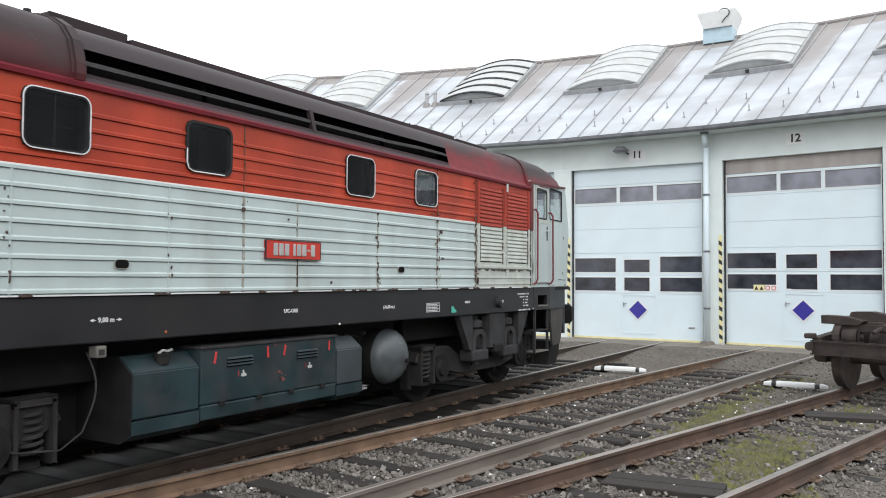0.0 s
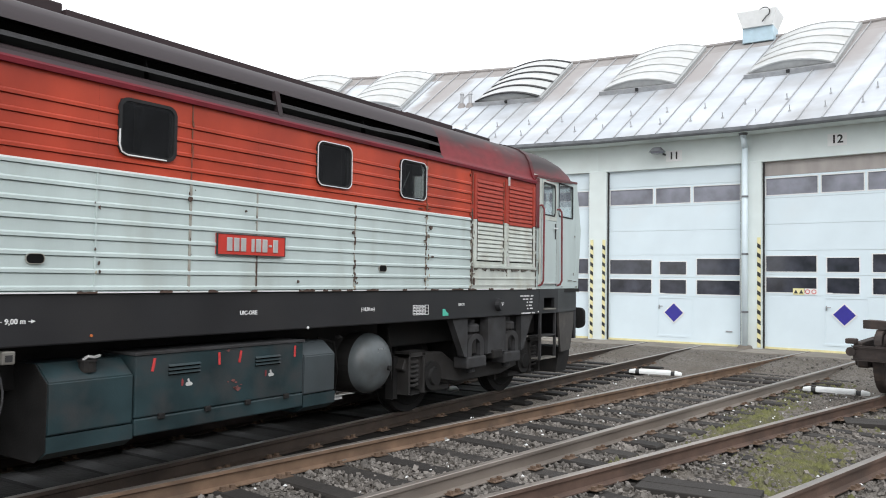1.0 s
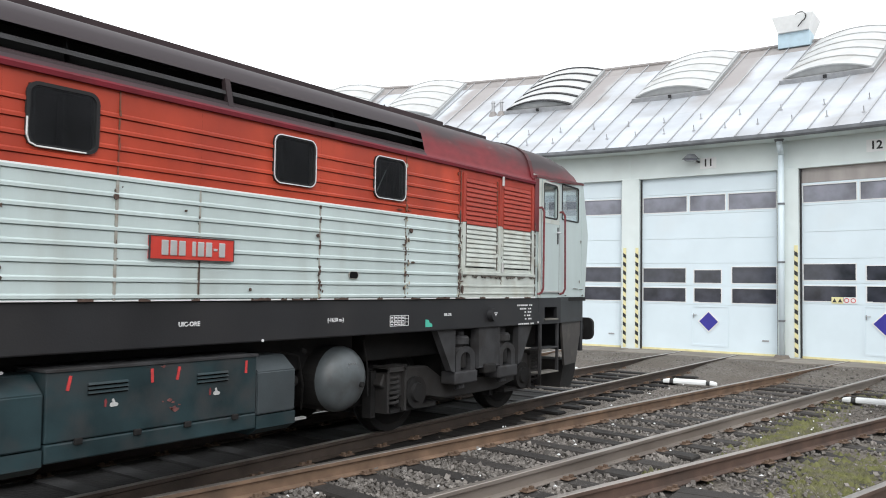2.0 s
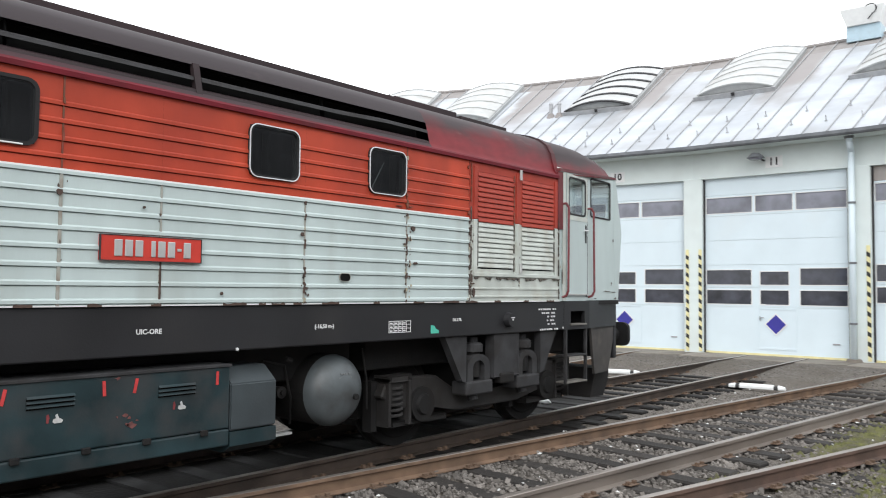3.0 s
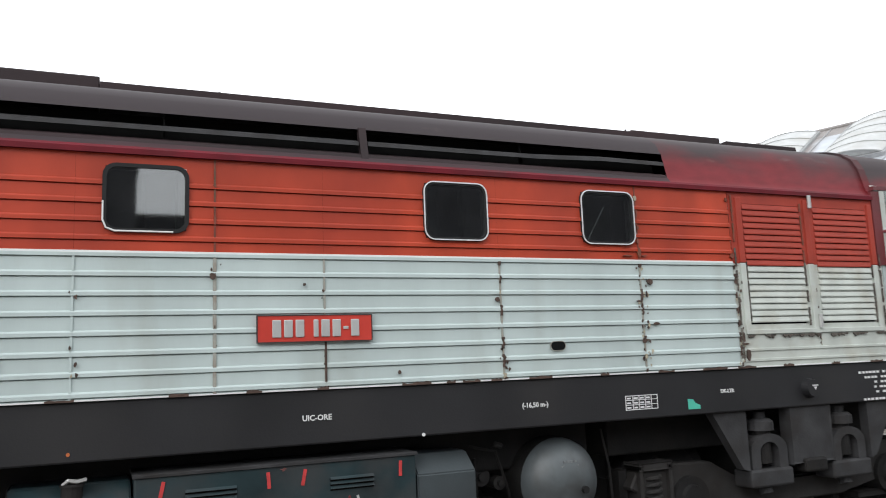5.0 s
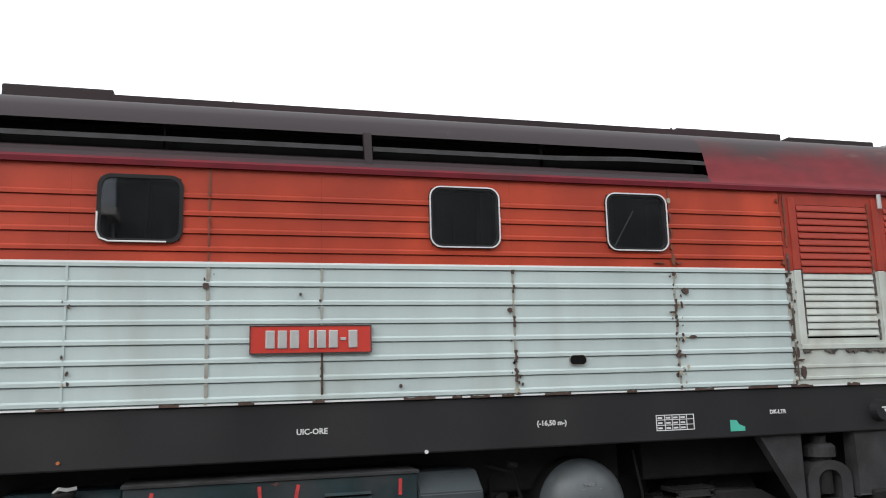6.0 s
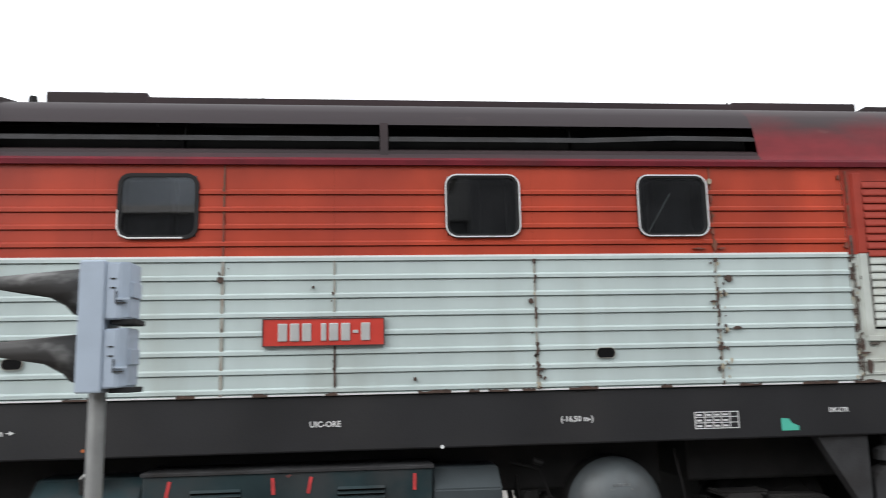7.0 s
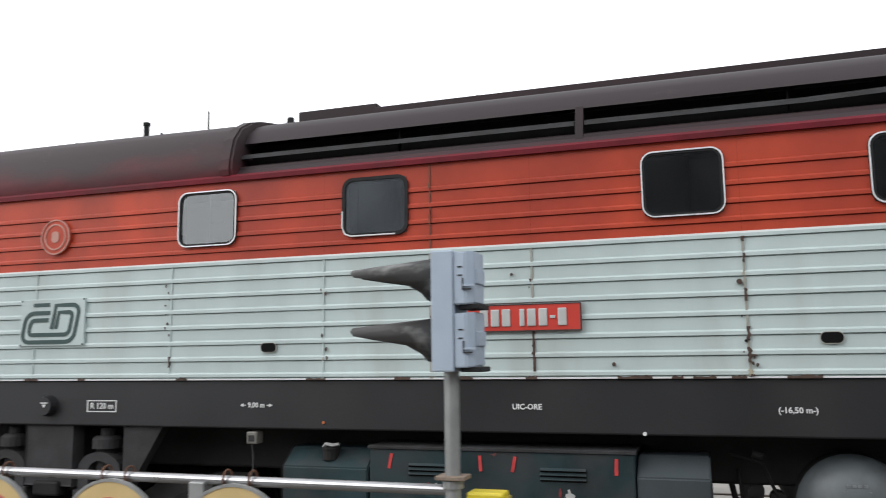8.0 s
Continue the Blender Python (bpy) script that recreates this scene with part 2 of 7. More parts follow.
# oil and the shade under the engine, both in this colour
OILSHADE = mat("oily_shaded_ballast", (0.013, 0.0115, 0.0105), 0.8, var=0.4, scale=14, bump=0.9, grain=24, dirt=(0.028, 0.024, 0.020), amount=0.4, dscale=2.5, spec=0.22)
# darker rail colour, for the engine track and the sunk rails
DARKRAIL = mat("dark_track_rail", (0.062, 0.046, 0.037), 0.6, var=0.3, scale=4, bump=0.2, dirt=(0.03, 0.026, 0.023), amount=0.5, spec=0.3)
BAYRED = mat("faded_deep_red_paint", (0.375, 0.052, 0.033), 0.55, var=0.2, scale=3, bump=0.06, dirt=(0.17, 0.03, 0.025), amount=0.4, dscale=3, spec=0.25)
BAYGREY = mat("yellowed_grey_paint", (0.52, 0.555, 0.515), 0.5, var=0.12, scale=4, bump=0.06, dirt=(0.36, 0.33, 0.26), amount=0.4, dscale=3.5)
# grime on the bay and cab, and painted shade between the louvre slats
GRIMESHADE = mat("greasy_grime_and_shade", (0.075, 0.062, 0.052), 0.8, var=0.5, scale=14, bump=0.2, dirt=(0.25, 0.24, 0.21), amount=0.5, dscale=16)
# oil-black timber, darkened as well for the shade below the engine
SHADEDSLEEPER = mat("oily_shaded_sleeper", (0.011, 0.0098, 0.009), 0.7, var=0.4, scale=4, bump=0.4, grain=25, per_piece=0.3, spec=0.25)
BROWNRAIL = mat("dark_brown_rail_side", (0.105, 0.066, 0.050), 0.8, var=0.3, scale=4, bump=0.25, grain=80, dirt=(0.05, 0.038, 0.032), amount=0.5)
BARE = mat("scuffed_bare_steel", (0.20, 0.19, 0.17), 0.6, metal=0.3, var=0.25, scale=10, bump=0.1)
PALEHALL = mat("pale_grey_rendered_hall", (0.40, 0.43, 0.48), 0.9, var=0.25, scale=0.4, bump=0.1, dirt=(0.22, 0.23, 0.25), amount=0.5, dscale=0.25)
BACKHALL = mat("dark_grey_hall", (0.060, 0.060, 0.066), 0.9, var=0.3, scale=0.6, bump=0.1, dirt=(0.11, 0.11, 0.115), amount=0.4, dscale=0.5)
GLASS = glass("window_glass", (0.90, 0.93, 0.93), gloss=0.15)
PALECONCRETE = mat("pale_worn_concrete", (0.25, 0.235, 0.215), 0.9, var=0.15, scale=2, bump=0.2, grain=50, dirt=(0.15, 0.14, 0.125), amount=0.5, dscale=0.8)
GUTTERDARK = mat("dark_weathered_gutter", (0.16, 0.17, 0.18), 0.7, var=0.25, scale=3, bump=0.05, spec=0.25)
# worn rail, made paler for the white doors it reflects
PALERAIL = mat("worn_rail_with_painted_sheen", (0.235, 0.205, 0.18), 0.45, metal=0.25, var=0.3, scale=2, bump=0.15, grain=80, dirt=(0.13, 0.10, 0.08), amount=0.45, dscale=1.2, stretch=(0.3, 1, 1))
FAINT = mat("faded_grey_stencil", (0.17, 0.18, 0.185), 0.6, var=0.3, scale=30, bump=0)
DIRTYWHITE = mat("dirty_white_mark", (0.50, 0.50, 0.49), 0.6, var=0.2, scale=20, bump=0)


def gravel_material():
    m = bpy.data.materials.new("trodden_gravel")
    m.use_nodes = True
    nt = m.node_tree
    b = nt.nodes["Principled BSDF"]
    ln = nt.links.new
    tc = nt.nodes.new("ShaderNodeTexCoord")
    vo = nt.nodes.new("ShaderNodeTexVoronoi")
    vo.inputs["Scale"].default_value = 34
    ln(tc.outputs["Object"], vo.inputs["Vector"])
    bw = nt.nodes.new("ShaderNodeRGBToBW")
    ln(vo.outputs["Color"], bw.inputs["Color"])
    cr = nt.nodes.new("ShaderNodeValToRGB")
    e = cr.color_ramp.elements
    e[0].position, e[0].color = 0.15, (0.075, 0.064, 0.054, 1)
    e[1].position, e[1].color = 0.85, (0.225, 0.205, 0.18, 1)
    ln(bw.outputs["Val"], cr.inputs["Fac"])
    n = nt.nodes.new("ShaderNodeTexNoise")
    n.inputs["Scale"].default_value, n.inputs["Detail"].default_value = 0.9, 5
    ln(tc.outputs["Object"], n.inputs["Vector"])
    r2 = nt.nodes.new("ShaderNodeValToRGB")
    r2.color_ramp.elements[0].position, r2.color_ramp.elements[1].position = 0.42, 0.66
    ln(n.outputs["Fac"], r2.inputs["Fac"])
    mx = nt.nodes.new("ShaderNodeMix")
    mx.data_type = "RGBA"
    mx.inputs["B"].default_value = (0.115, 0.096, 0.076, 1)
    sc = nt.nodes.new("ShaderNodeMath")
    sc.operation, sc.inputs[1].default_value = "MULTIPLY", 0.7
    ln(r2.outputs["Color"], sc.inputs[0])
    ln(sc.outputs["Value"], mx.inputs["Factor"])
    ln(cr.outputs["Color"], mx.inputs["A"])
    ln(mx.outputs["Result"], b.inputs["Base Color"])
    b.inputs["Roughness"].default_value = 0.95
    bp = nt.nodes.new("ShaderNodeBump")
    bp.inputs["Strength"].default_value, bp.inputs["Distance"].default_value = 0.9, 0.03
    bp.invert = True
    ln(vo.outputs["Distance"], bp.inputs["Height"])
    ln(bp.outputs["Normal"], b.inputs["Normal"])
    return m


GRAVEL = gravel_material()


def sooted(name, paint, soot, z0, z1, scuff):
    """Roof paint under a ragged layer of soot that thickens from z0 to z1, with pale scuffs."""
    m = bpy.data.materials.new(name)
    m.use_nodes = True
    nt = m.node_tree
    b = nt.nodes["Principled BSDF"]
    ln = nt.links.new
    tc = nt.nodes.new("ShaderNodeTexCoord")
    xyz = nt.nodes.new("ShaderNodeSeparateXYZ")
    ln(tc.outputs["Object"], xyz.inputs["Vector"])
    mp = nt.nodes.new("ShaderNodeMapping")
    mp.inputs["Scale"].default_value = (0.6, 1, 1.6)
    ln(tc.outputs["Object"], mp.inputs["Vector"])

    def tex(scale, detail):
        n = nt.nodes.new("ShaderNodeTexNoise")
        n.inputs["Scale"].default_value, n.inputs["Detail"].default_value = scale, detail
        ln(mp.outputs["Vector"], n.inputs["Vector"])
        return n

    def blend(a, colour, fac):
        x = nt.nodes.new("ShaderNodeMix")
        x.data_type = "RGBA"
        x.inputs["B"].default_value = (*colour, 1)
        if isinstance(a, tuple):
            x.inputs["A"].default_value = (*a, 1)
        else:
            ln(a, x.inputs["A"])
        ln(fac, x.inputs["Factor"])
        return x.outputs["Result"]

    big, fine = tex(1.6, 6), tex(9, 5)
    add = nt.nodes.new("ShaderNodeMath")
    add.operation, add.inputs[1].default_value = "MULTIPLY_ADD", (z1 - z0) * 2.2
    ln(big.outputs["Fac"], add.inputs[0])
    ln(xyz.outputs["Z"], add.inputs[2])
    mr = nt.nodes.new("ShaderNodeMapRange")
    mr.interpolation_type = "SMOOTHSTEP"
    mr.inputs["From Min"].default_value, mr.inputs["From Max"].default_value = z0 + (z1 - z0) * 1.1, z1 + (z1 - z0) * 1.1
    ln(add.outputs["Value"], mr.inputs["Value"])
    r = nt.nodes.new("ShaderNodeValToRGB")
    r.color_ramp.elements[0].position, r.color_ramp.elements[1].position = 0.35, 0.75
    r.color_ramp.elements[0].color, r.color_ramp.elements[1].color = (0.1, 0.1, 0.1, 1), (0.55, 0.55, 0.55, 1)
    ln(fine.outputs["Fac"], r.inputs["Fac"])
    col = blend(paint, tuple(0.45 * c for c in paint), r.outputs["Color"])
    col = blend(col, soot, mr.outputs["Result"])
    spot = tex(3.5, 7)
    r2 = nt.nodes.new("ShaderNodeValToRGB")
    r2.color_ramp.elements[0].position, r2.color_ramp.elements[1].position = 0.66, 0.76
    r2.color_ramp.elements[1].color = (scuff, scuff, scuff, 1)
    ln(spot.outputs["Fac"], r2.inputs["Fac"])
    col = blend(col, (0.16, 0.11, 0.10), r2.outputs["Color"])
    ln(col, b.inputs["Base Color"])
    b.inputs["Roughness"].default_value = 0.6
    b.inputs["Specular IOR Level"].default_value = 0.25
    bp = nt.nodes.new("ShaderNodeBump")
    bp.inputs["Strength"].default_value, bp.inputs["Distance"].default_value = 0.08, 0.01
    ln(fine.outputs["Fac"], bp.inputs["Height"])
    ln(bp.outputs["Normal"], b.inputs["Normal"])
    return m


CABROOF = sooted("sooted_cab_roof", (0.19, 0.020, 0.026), (0.046, 0.034, 0.036), 3.22, 3.50, 0.45)
FRONTROOF = sooted("sooted_red_roof", (0.20, 0.020, 0.026), (0.046, 0.034, 0.036), 3.30, 3.62, 0.45)
REARROOF = sooted("sooted_dim_red_roof", (0.125, 0.026, 0.031), (0.044, 0.032, 0.034), 3.12, 3.42, 0.5)
MIDROOF = sooted("soot_black_roof", (0.066, 0.028, 0.033), (0.038, 0.029, 0.032), 3.05, 3.30, 0.15)


# ---- building tools ----
def part(name, bm, material, parent=None, label="", smooth=False):
    """Links a bmesh as one mesh object, under a thing or a part."""
    me = bpy.data.meshes.new(name)
    bmesh.ops.recalc_face_normals(bm, faces=bm.faces)
    bm.to_mesh(me)
    bm.free()
    mats = material if isinstance(material, (list, tuple)) else [material]
    for mm in mats:
        me.materials.append(mm)
    if smooth:
        for p in me.polygons:
            p.use_smooth = True
    ob = new(name, me)
    if parent:
        ob.parent = parent
    if label:
        ob["label"] = label
    return ob


def box(bm, x0, x1, y0, y1, z0, z1, bevel=0.0, slot=0, turn=None):
    r = bmesh.ops.create_cube(bm, size=1.0)
    vs = r["verts"]
    for v in vs:
        v.co = Vector(((x0 + x1) / 2 + v.co.x * (x1 - x0), (y0 + y1) / 2 + v.co.y * (y1 - y0), (z0 + z1) / 2 + v.co.z * (z1 - z0)))
    fs = {f for v in vs for f in v.link_faces}
    if turn is not None:
        bmesh.ops.transform(bm, matrix=turn, verts=vs)
    if bevel:
        es = list({e for v in vs for e in v.link_edges})
        fs = set(bmesh.ops.bevel(bm, geom=es, offset=bevel, segments=2, affect="EDGES", profile=0.5)["faces"]) | {f for f in fs if f.is_valid}
    for f in fs:
        if f.is_valid:
            f.material_index = slot
    return bm


def cyl(bm, a, b, r0, r1=None, n=16, slot=0, caps=True):
    a, b = Vector(a), Vector(b)
    r1 = r0 if r1 is None else r1
    d = b - a
    m = Matrix.Translation((a + b) / 2) @ d.to_track_quat("Z", "Y").to_matrix().to_4x4()
    r = bmesh.ops.create_cone(bm, cap_ends=caps, segments=n, radius1=r0, radius2=r1, depth=d.length, matrix=m)
    for f in {f for v in r["verts"] for f in v.link_faces}:
        f.material_index = slot
    return bm


def tube(bm, pts, r, n=8):
    """A bent round bar through the points."""
    for a, b in zip(pts, pts[1:]):
        cyl(bm, a, b, r, n=n)
    for p in pts[1:-1]:
        bmesh.ops.create_uvsphere(bm, u_segments=n, v_segments=max(4, n // 2), radius=r, matrix=Matrix.Translation(p))
    return bm


def prism(bm, outline, along, slot=0):
    """Extrudes a closed outline of 3D points by the vector along."""
    lo = [bm.verts.new(p) for p in outline]
    hi = [bm.verts.new(Vector(p) + Vector(along)) for p in outline]
    fs = [bm.faces.new(lo), bm.faces.new(hi[::-1])]
    for i in range(len(lo)):
        j = (i + 1) % len(lo)
        fs.append(bm.faces.new((lo[i], lo[j], hi[j], hi[i])))
    for f in fs:
        f.material_index = slot
    return bm


def rounded(w, h, r, n=5):
    """A rounded rectangle round the origin, as 2D points."""
    pts = []
    for cx, cy, a0 in ((w / 2 - r, h / 2 - r, 0), (-w / 2 + r, h / 2 - r, 90), (-w / 2 + r, -h / 2 + r, 180), (w / 2 - r, -h / 2 + r, 270)):
        for i in range(n + 1):
            a = radians(a0 + 90 * i / n)
            pts.append((cx + r * math.cos(a), cy + r * math.sin(a)))
    return pts


def ring(bm, outer, inner, place, depth, slot=0):
    """A frame between two 2D outlines of equal count; place(u, v, d) gives the 3D point."""
    o0, i0 = [[bm.verts.new(place(u, v, 0)) for u, v in l] for l in (outer, inner)]
    o1, i1 = [[bm.verts.new(place(u, v, depth)) for u, v in l] for l in (outer, inner)]
    n = len(outer)
    for k in range(n):
        j = (k + 1) % n
        for q in ((o0[k], o0[j], i0[j], i0[k]), (o1[k], o1[j], i1[j], i1[k]), (o0[k], o0[j], o1[j], o1[k]), (i0[k], i0[j], i1[j], i1[k])):
            bm.faces.new(q).material_index = slot
    return bm


def holed(bm, u0, u1, v0, v1, holes, place, depth, slot=0):
    """A wall slab with rectangular holes (ua, ub, va, vb) through it."""
    us = sorted({u0, u1, *[h[i] for h in holes for i in (0, 1)]})
    vs = sorted({v0, v1, *[h[i] for h in holes for i in (2, 3)]})
    us, vs = [u for u in us if u0 <= u <= u1], [v for v in vs if v0 <= v <= v1]

    def solid(i, j):
        if not (0 <= i < len(us) - 1 and 0 <= j < len(vs) - 1):
            return False
        cu, cv = (us[i] + us[i + 1]) / 2, (vs[j] + vs[j + 1]) / 2
        return not any(h[0] < cu < h[1] and h[2] < cv < h[3] for h in holes)

    cache = {}

    def vert(i, j, d):
        if (i, j, d) not in cache:
            cache[i, j, d] = bm.verts.new(place(us[i], vs[j], depth * d))
        return cache[i, j, d]

    for i in range(len(us) - 1):
        for j in range(len(vs) - 1):
            if not solid(i, j):
                continue
            for d in (0, 1):
                bm.faces.new([vert(i, j, d), vert(i + 1, j, d), vert(i + 1, j + 1, d), vert(i, j + 1, d)]).material_index = slot
            for di, dj, a, b in ((-1, 0, (0, 0), (0, 1)), (1, 0, (1, 0), (1, 1)), (0, -1, (0, 0), (1, 0)), (0, 1, (0, 1), (1, 1))):
                if not solid(i + di, j + dj):
                    p, q = (i + a[0], j + a[1]), (i + b[0], j + b[1])
                    bm.faces.new([vert(*p, 0), vert(*q, 0), vert(*q, 1), vert(*p, 1)]).material_index = slot
    return bm


def sweep(name, section, path, material, parent=None, close=True, slots=None):
    """Sweeps a section, given as (side, up), along a level path of (x, y, z)."""
    bm = bmesh.new()
    rows = []
    for i, p in enumerate(path):
        a, b = Vector(path[max(0, i - 1)]), Vector(path[min(len(path) - 1, i + 1)])
        d = (b - a).normalized()
        side = Vector((-d.y, d.x, 0))
        rows.append([bm.verts.new(Vector(p) + side * s + Vector((0, 0, u))) for s, u in section])
    n = len(section)
    for r0, r1 in zip(rows, rows[1:]):
        for k in range(n if close else n - 1):
            f = bm.faces.new((r0[k], r0[(k + 1) % n], r1[(k + 1) % n], r1[k]))
            f.material_index = slots[k] if slots else 0
    if close:
        bm.faces.new(rows[0])
        bm.faces.new(rows[-1][::-1])
    return part(name, bm, material, parent)


def thing(name, label, category, at=None, kind="", group=""):
    ob = new(name)
    ob.empty_display_size = 0.2
    if at is not None:
        ob.matrix_world = at
    return tagged(ob, label, category, group, kind)


def lettering(name, text, size, m, material, parent, label="", spread=1.0, fat=0.0):
    """Raised writing from the built-in font, turned into a mesh."""
    cu = bpy.data.curves.new(name, "FONT")
    cu.body, cu.size, cu.extrude, cu.align_x, cu.align_y = text, size, 0.002, "CENTER", "CENTER"
    cu.space_character, cu.offset = spread, fat
    cu.resolution_u = 2
    tmp = bpy.data.objects.new(name + "_tmp", cu)
    scene.collection.objects.link(tmp)
    dg = bpy.context.evaluated_depsgraph_get()
    me = bpy.data.meshes.new_from_object(tmp.evaluated_get(dg))
    bpy.data.objects.remove(tmp)
    bpy.data.curves.remove(cu)
    me.materials.clear()
    me.materials.append(material)
    ob = new(name, me)
    ob.parent = parent
    ob.matrix_local = m
    if label:
        ob["label"] = label
    return ob


TOWARD = Matrix(((1, 0, 0, 0), (0, 0, -1, 0), (0, 1, 0, 0), (0, 0, 0, 1)))  # writing that faces -y


# ---- ground and tracks ----
GROUND_Z = -0.200


def ground_height(x, y):
    """The yard rises a little to the threshold of the roundhouse."""
    r = math.hypot(x + 14.75, y - 6.93)
    k = min(1.0, max(0.0, (r - 31.0) / 3.6))
    return GROUND_Z + 0.165 * k * k * (3 - 2 * k)


def make_ground():
    xs = np.concatenate([np.array([-900, -400, -150, -60]), np.arange(-30, 60.1, 1.0), np.array([90, 160, 400, 900])])
    ys = np.concatenate([np.array([-900, -400, -150, -60]), np.arange(-30, 40.1, 1.0), np.array([60, 160, 400, 900])])
    verts, faces = [], []
    for y in ys:
        for x in xs:
            near = abs(x) < 31 and abs(y) < 31
            verts.append((x, y, ground_height(x, y) + (0.02 * noise.noise((x * 0.7, y * 0.7, 0)) if near else 0)))
    w = len(xs)
    for j in range(len(ys) - 1):
        for i in range(w - 1):
            faces.append((j * w + i, j * w + i + 1, (j + 1) * w + i + 1, (j + 1) * w + i))
    me = bpy.data.meshes.new("ground")
    me.from_pydata(verts, [], faces)
    me.materials.append(GRAVEL)
    for p in me.polygons:
        p.use_smooth = True
    return tagged(new("ground", me), "trodden grey-brown gravel and ballast of a depot yard", "ground", kind="structure")


make_ground()
# a point on the middle line, its direction, how far back and forth it runs
TRACKS = {
    "middle": ((0.0, 6.80), (1.0, 0.0), -30.0, 21.6),
    "second": ((5.0, 4.68), (1.0, -0.1216), -5.0, 16.7),
    "third": ((7.8, 1.85), (1.0, -0.238), -9.0, 13.0),
    "fourth": ((8.0, 9.60), (1.0, 0.1173), -1.0, 13.1),
}
HEAD = [(-0.036, -0.004), (-0.030, 0.0), (0.030, 0.0), (0.036, -0.004), (0.036, -0.035), (0.009, -0.048), (0.009, -0.135),
        (0.066, -0.150), (0.066, -0.160), (-0.066, -0.160), (-0.066, -0.150), (-0.009, -0.135), (-0.009, -0.048), (-0.036, -0.035)]


def make_sleeper_mesh(material):
    bm = bmesh.new()
    box(bm, -0.12, 0.12, -1.25, 1.25, -0.20, -0.152, 0.0)
    bmesh.ops.bevel(bm, geom=[e for e in bm.edges if min(v.co.z for v in e.verts) > -0.16], offset=0.02, segments=1, affect="EDGES")
    me = bpy.data.meshes.new("sleeper")
    bm.to_mesh(me)
    bm.free()
    me.materials.append(material)
    return me


def make_plate_mesh():
    """A chair under the rail with two screw heads."""
    bm = bmesh.new()
    box(bm, -0.08, 0.08, -0.15, 0.15, -0.153, -0.145)
    for sy in (-0.10, 0.10):
        for sx in (-0.05, 0.05):
            box(bm, sx - 0.018, sx + 0.018, sy - 0.018, sy + 0.018, -0.146, -0.118)
    me = bpy.data.meshes.new("rail_chair")
    bm.to_mesh(me)
    bm.free()
    me.materials.append(RAILSIDE)
    return me


SLEEPERS = []  # middle points and headings, to keep the stones off them


def make_tracks():
    tarred, oil_shaded, chair = make_sleeper_mesh(SLEEPER), make_sleeper_mesh(SHADEDSLEEPER), make_plate_mesh()
    for key, (p, d, back, fore) in TRACKS.items():
        d = Vector((*d, 0)).normalized()
        side = Vector((-d.y, d.x, 0))
        p = Vector((*p, 0))
        t = thing("railway_track", "rusty steel rails on tarred timber sleepers in ballast", "track", kind="structure")
        for s in (-0.7525, 0.7525):
            path = [p + side * s + d * back, p + side * s + d * fore]
            r = sweep("rail", HEAD, path, [PALERAIL if key == "second" and s < 0 else {"middle": DARKRAIL, "third": BROWNRAIL}.get(key, RAILSIDE), RAILTOP], t, slots=[1, 1, 1] + [0] * 11)
            r["label"] = "steel rail with rusty web and worn bright head"
        a = back + 0.3
        rnd = random.Random(len(key))
        while a < fore - 0.3:
            heading = math.atan2(d.y, d.x) + radians(rnd.uniform(-1.5, 1.5))
            at = p + d * a
            o = new("sleeper", oil_shaded if key == "middle" else tarred)
            o.parent = t
            o.matrix_local = Matrix.Translation(at + Vector((0, 0, rnd.uniform(-0.062, -0.030) if key == "third" else rnd.uniform(-0.018, 0.004)))) @ Matrix.Rotation(heading, 4, "Z")
            SLEEPERS.append((at.x, at.y, heading))
            if at.x > -3 and at.y < 7.5:
                for s in (-0.7525, 0.7525):
                    c = new("rail_chair", chair)
                    c.parent = t
                    c.matrix_local = Matrix.Translation(at + side * s) @ Matrix.Rotation(heading, 4, "Z")
            a += 0.62 + rnd.uniform(-0.03, 0.03)


make_tracks()


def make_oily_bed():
    """Oily ballast under the standing place of engines, blackened for their shade too, with a ragged edge."""
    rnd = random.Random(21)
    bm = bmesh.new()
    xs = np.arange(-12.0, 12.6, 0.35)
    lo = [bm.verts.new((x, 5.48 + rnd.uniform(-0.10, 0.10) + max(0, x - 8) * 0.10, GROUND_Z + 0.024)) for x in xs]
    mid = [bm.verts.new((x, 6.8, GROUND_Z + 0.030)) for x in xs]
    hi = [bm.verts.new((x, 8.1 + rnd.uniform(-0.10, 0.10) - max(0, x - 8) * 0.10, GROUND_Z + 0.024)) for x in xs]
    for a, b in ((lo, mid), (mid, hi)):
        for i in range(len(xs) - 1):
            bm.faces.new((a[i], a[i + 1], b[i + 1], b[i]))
    tagged(part("oily_ground", bm, OILSHADE), "oily ballast, blackened for the shade under the engine", "ground", kind="structure")


make_oily_bed()


def make_crossing_timbers():
    """Pairs of bare timbers that lie between the rails of the third track."""
    for x, y, turn in ((7.26, 2.05, -84.5), (12.22, 0.97, -74.8)):
        t = thing("timber_pair", "two dark bare timbers lying between the rails", "timber", pose(x, y, -0.155, 0, 0, turn), kind="structure")
        for v in (-0.125, 0.125):
            bm = bmesh.new()
            box(bm, -0.52, 0.52, v - 0.118, v + 0.118, -0.05, 0.012, 0.010)
            part("timber", bm, SLEEPER, t)


make_crossing_timbers()


# ---- roundhouse ----
CENTRE, RADIUS, STEP = Vector((21.75 - 36.5, 6.93, 0)), 36.5, radians(6.69)
EAVE_R, RIDGE_R, EAVE_Z, RIDGE_Z = 36.1, 45.2, 5.72, 10.58
HALF = RADIUS * math.tan(STEP / 2)


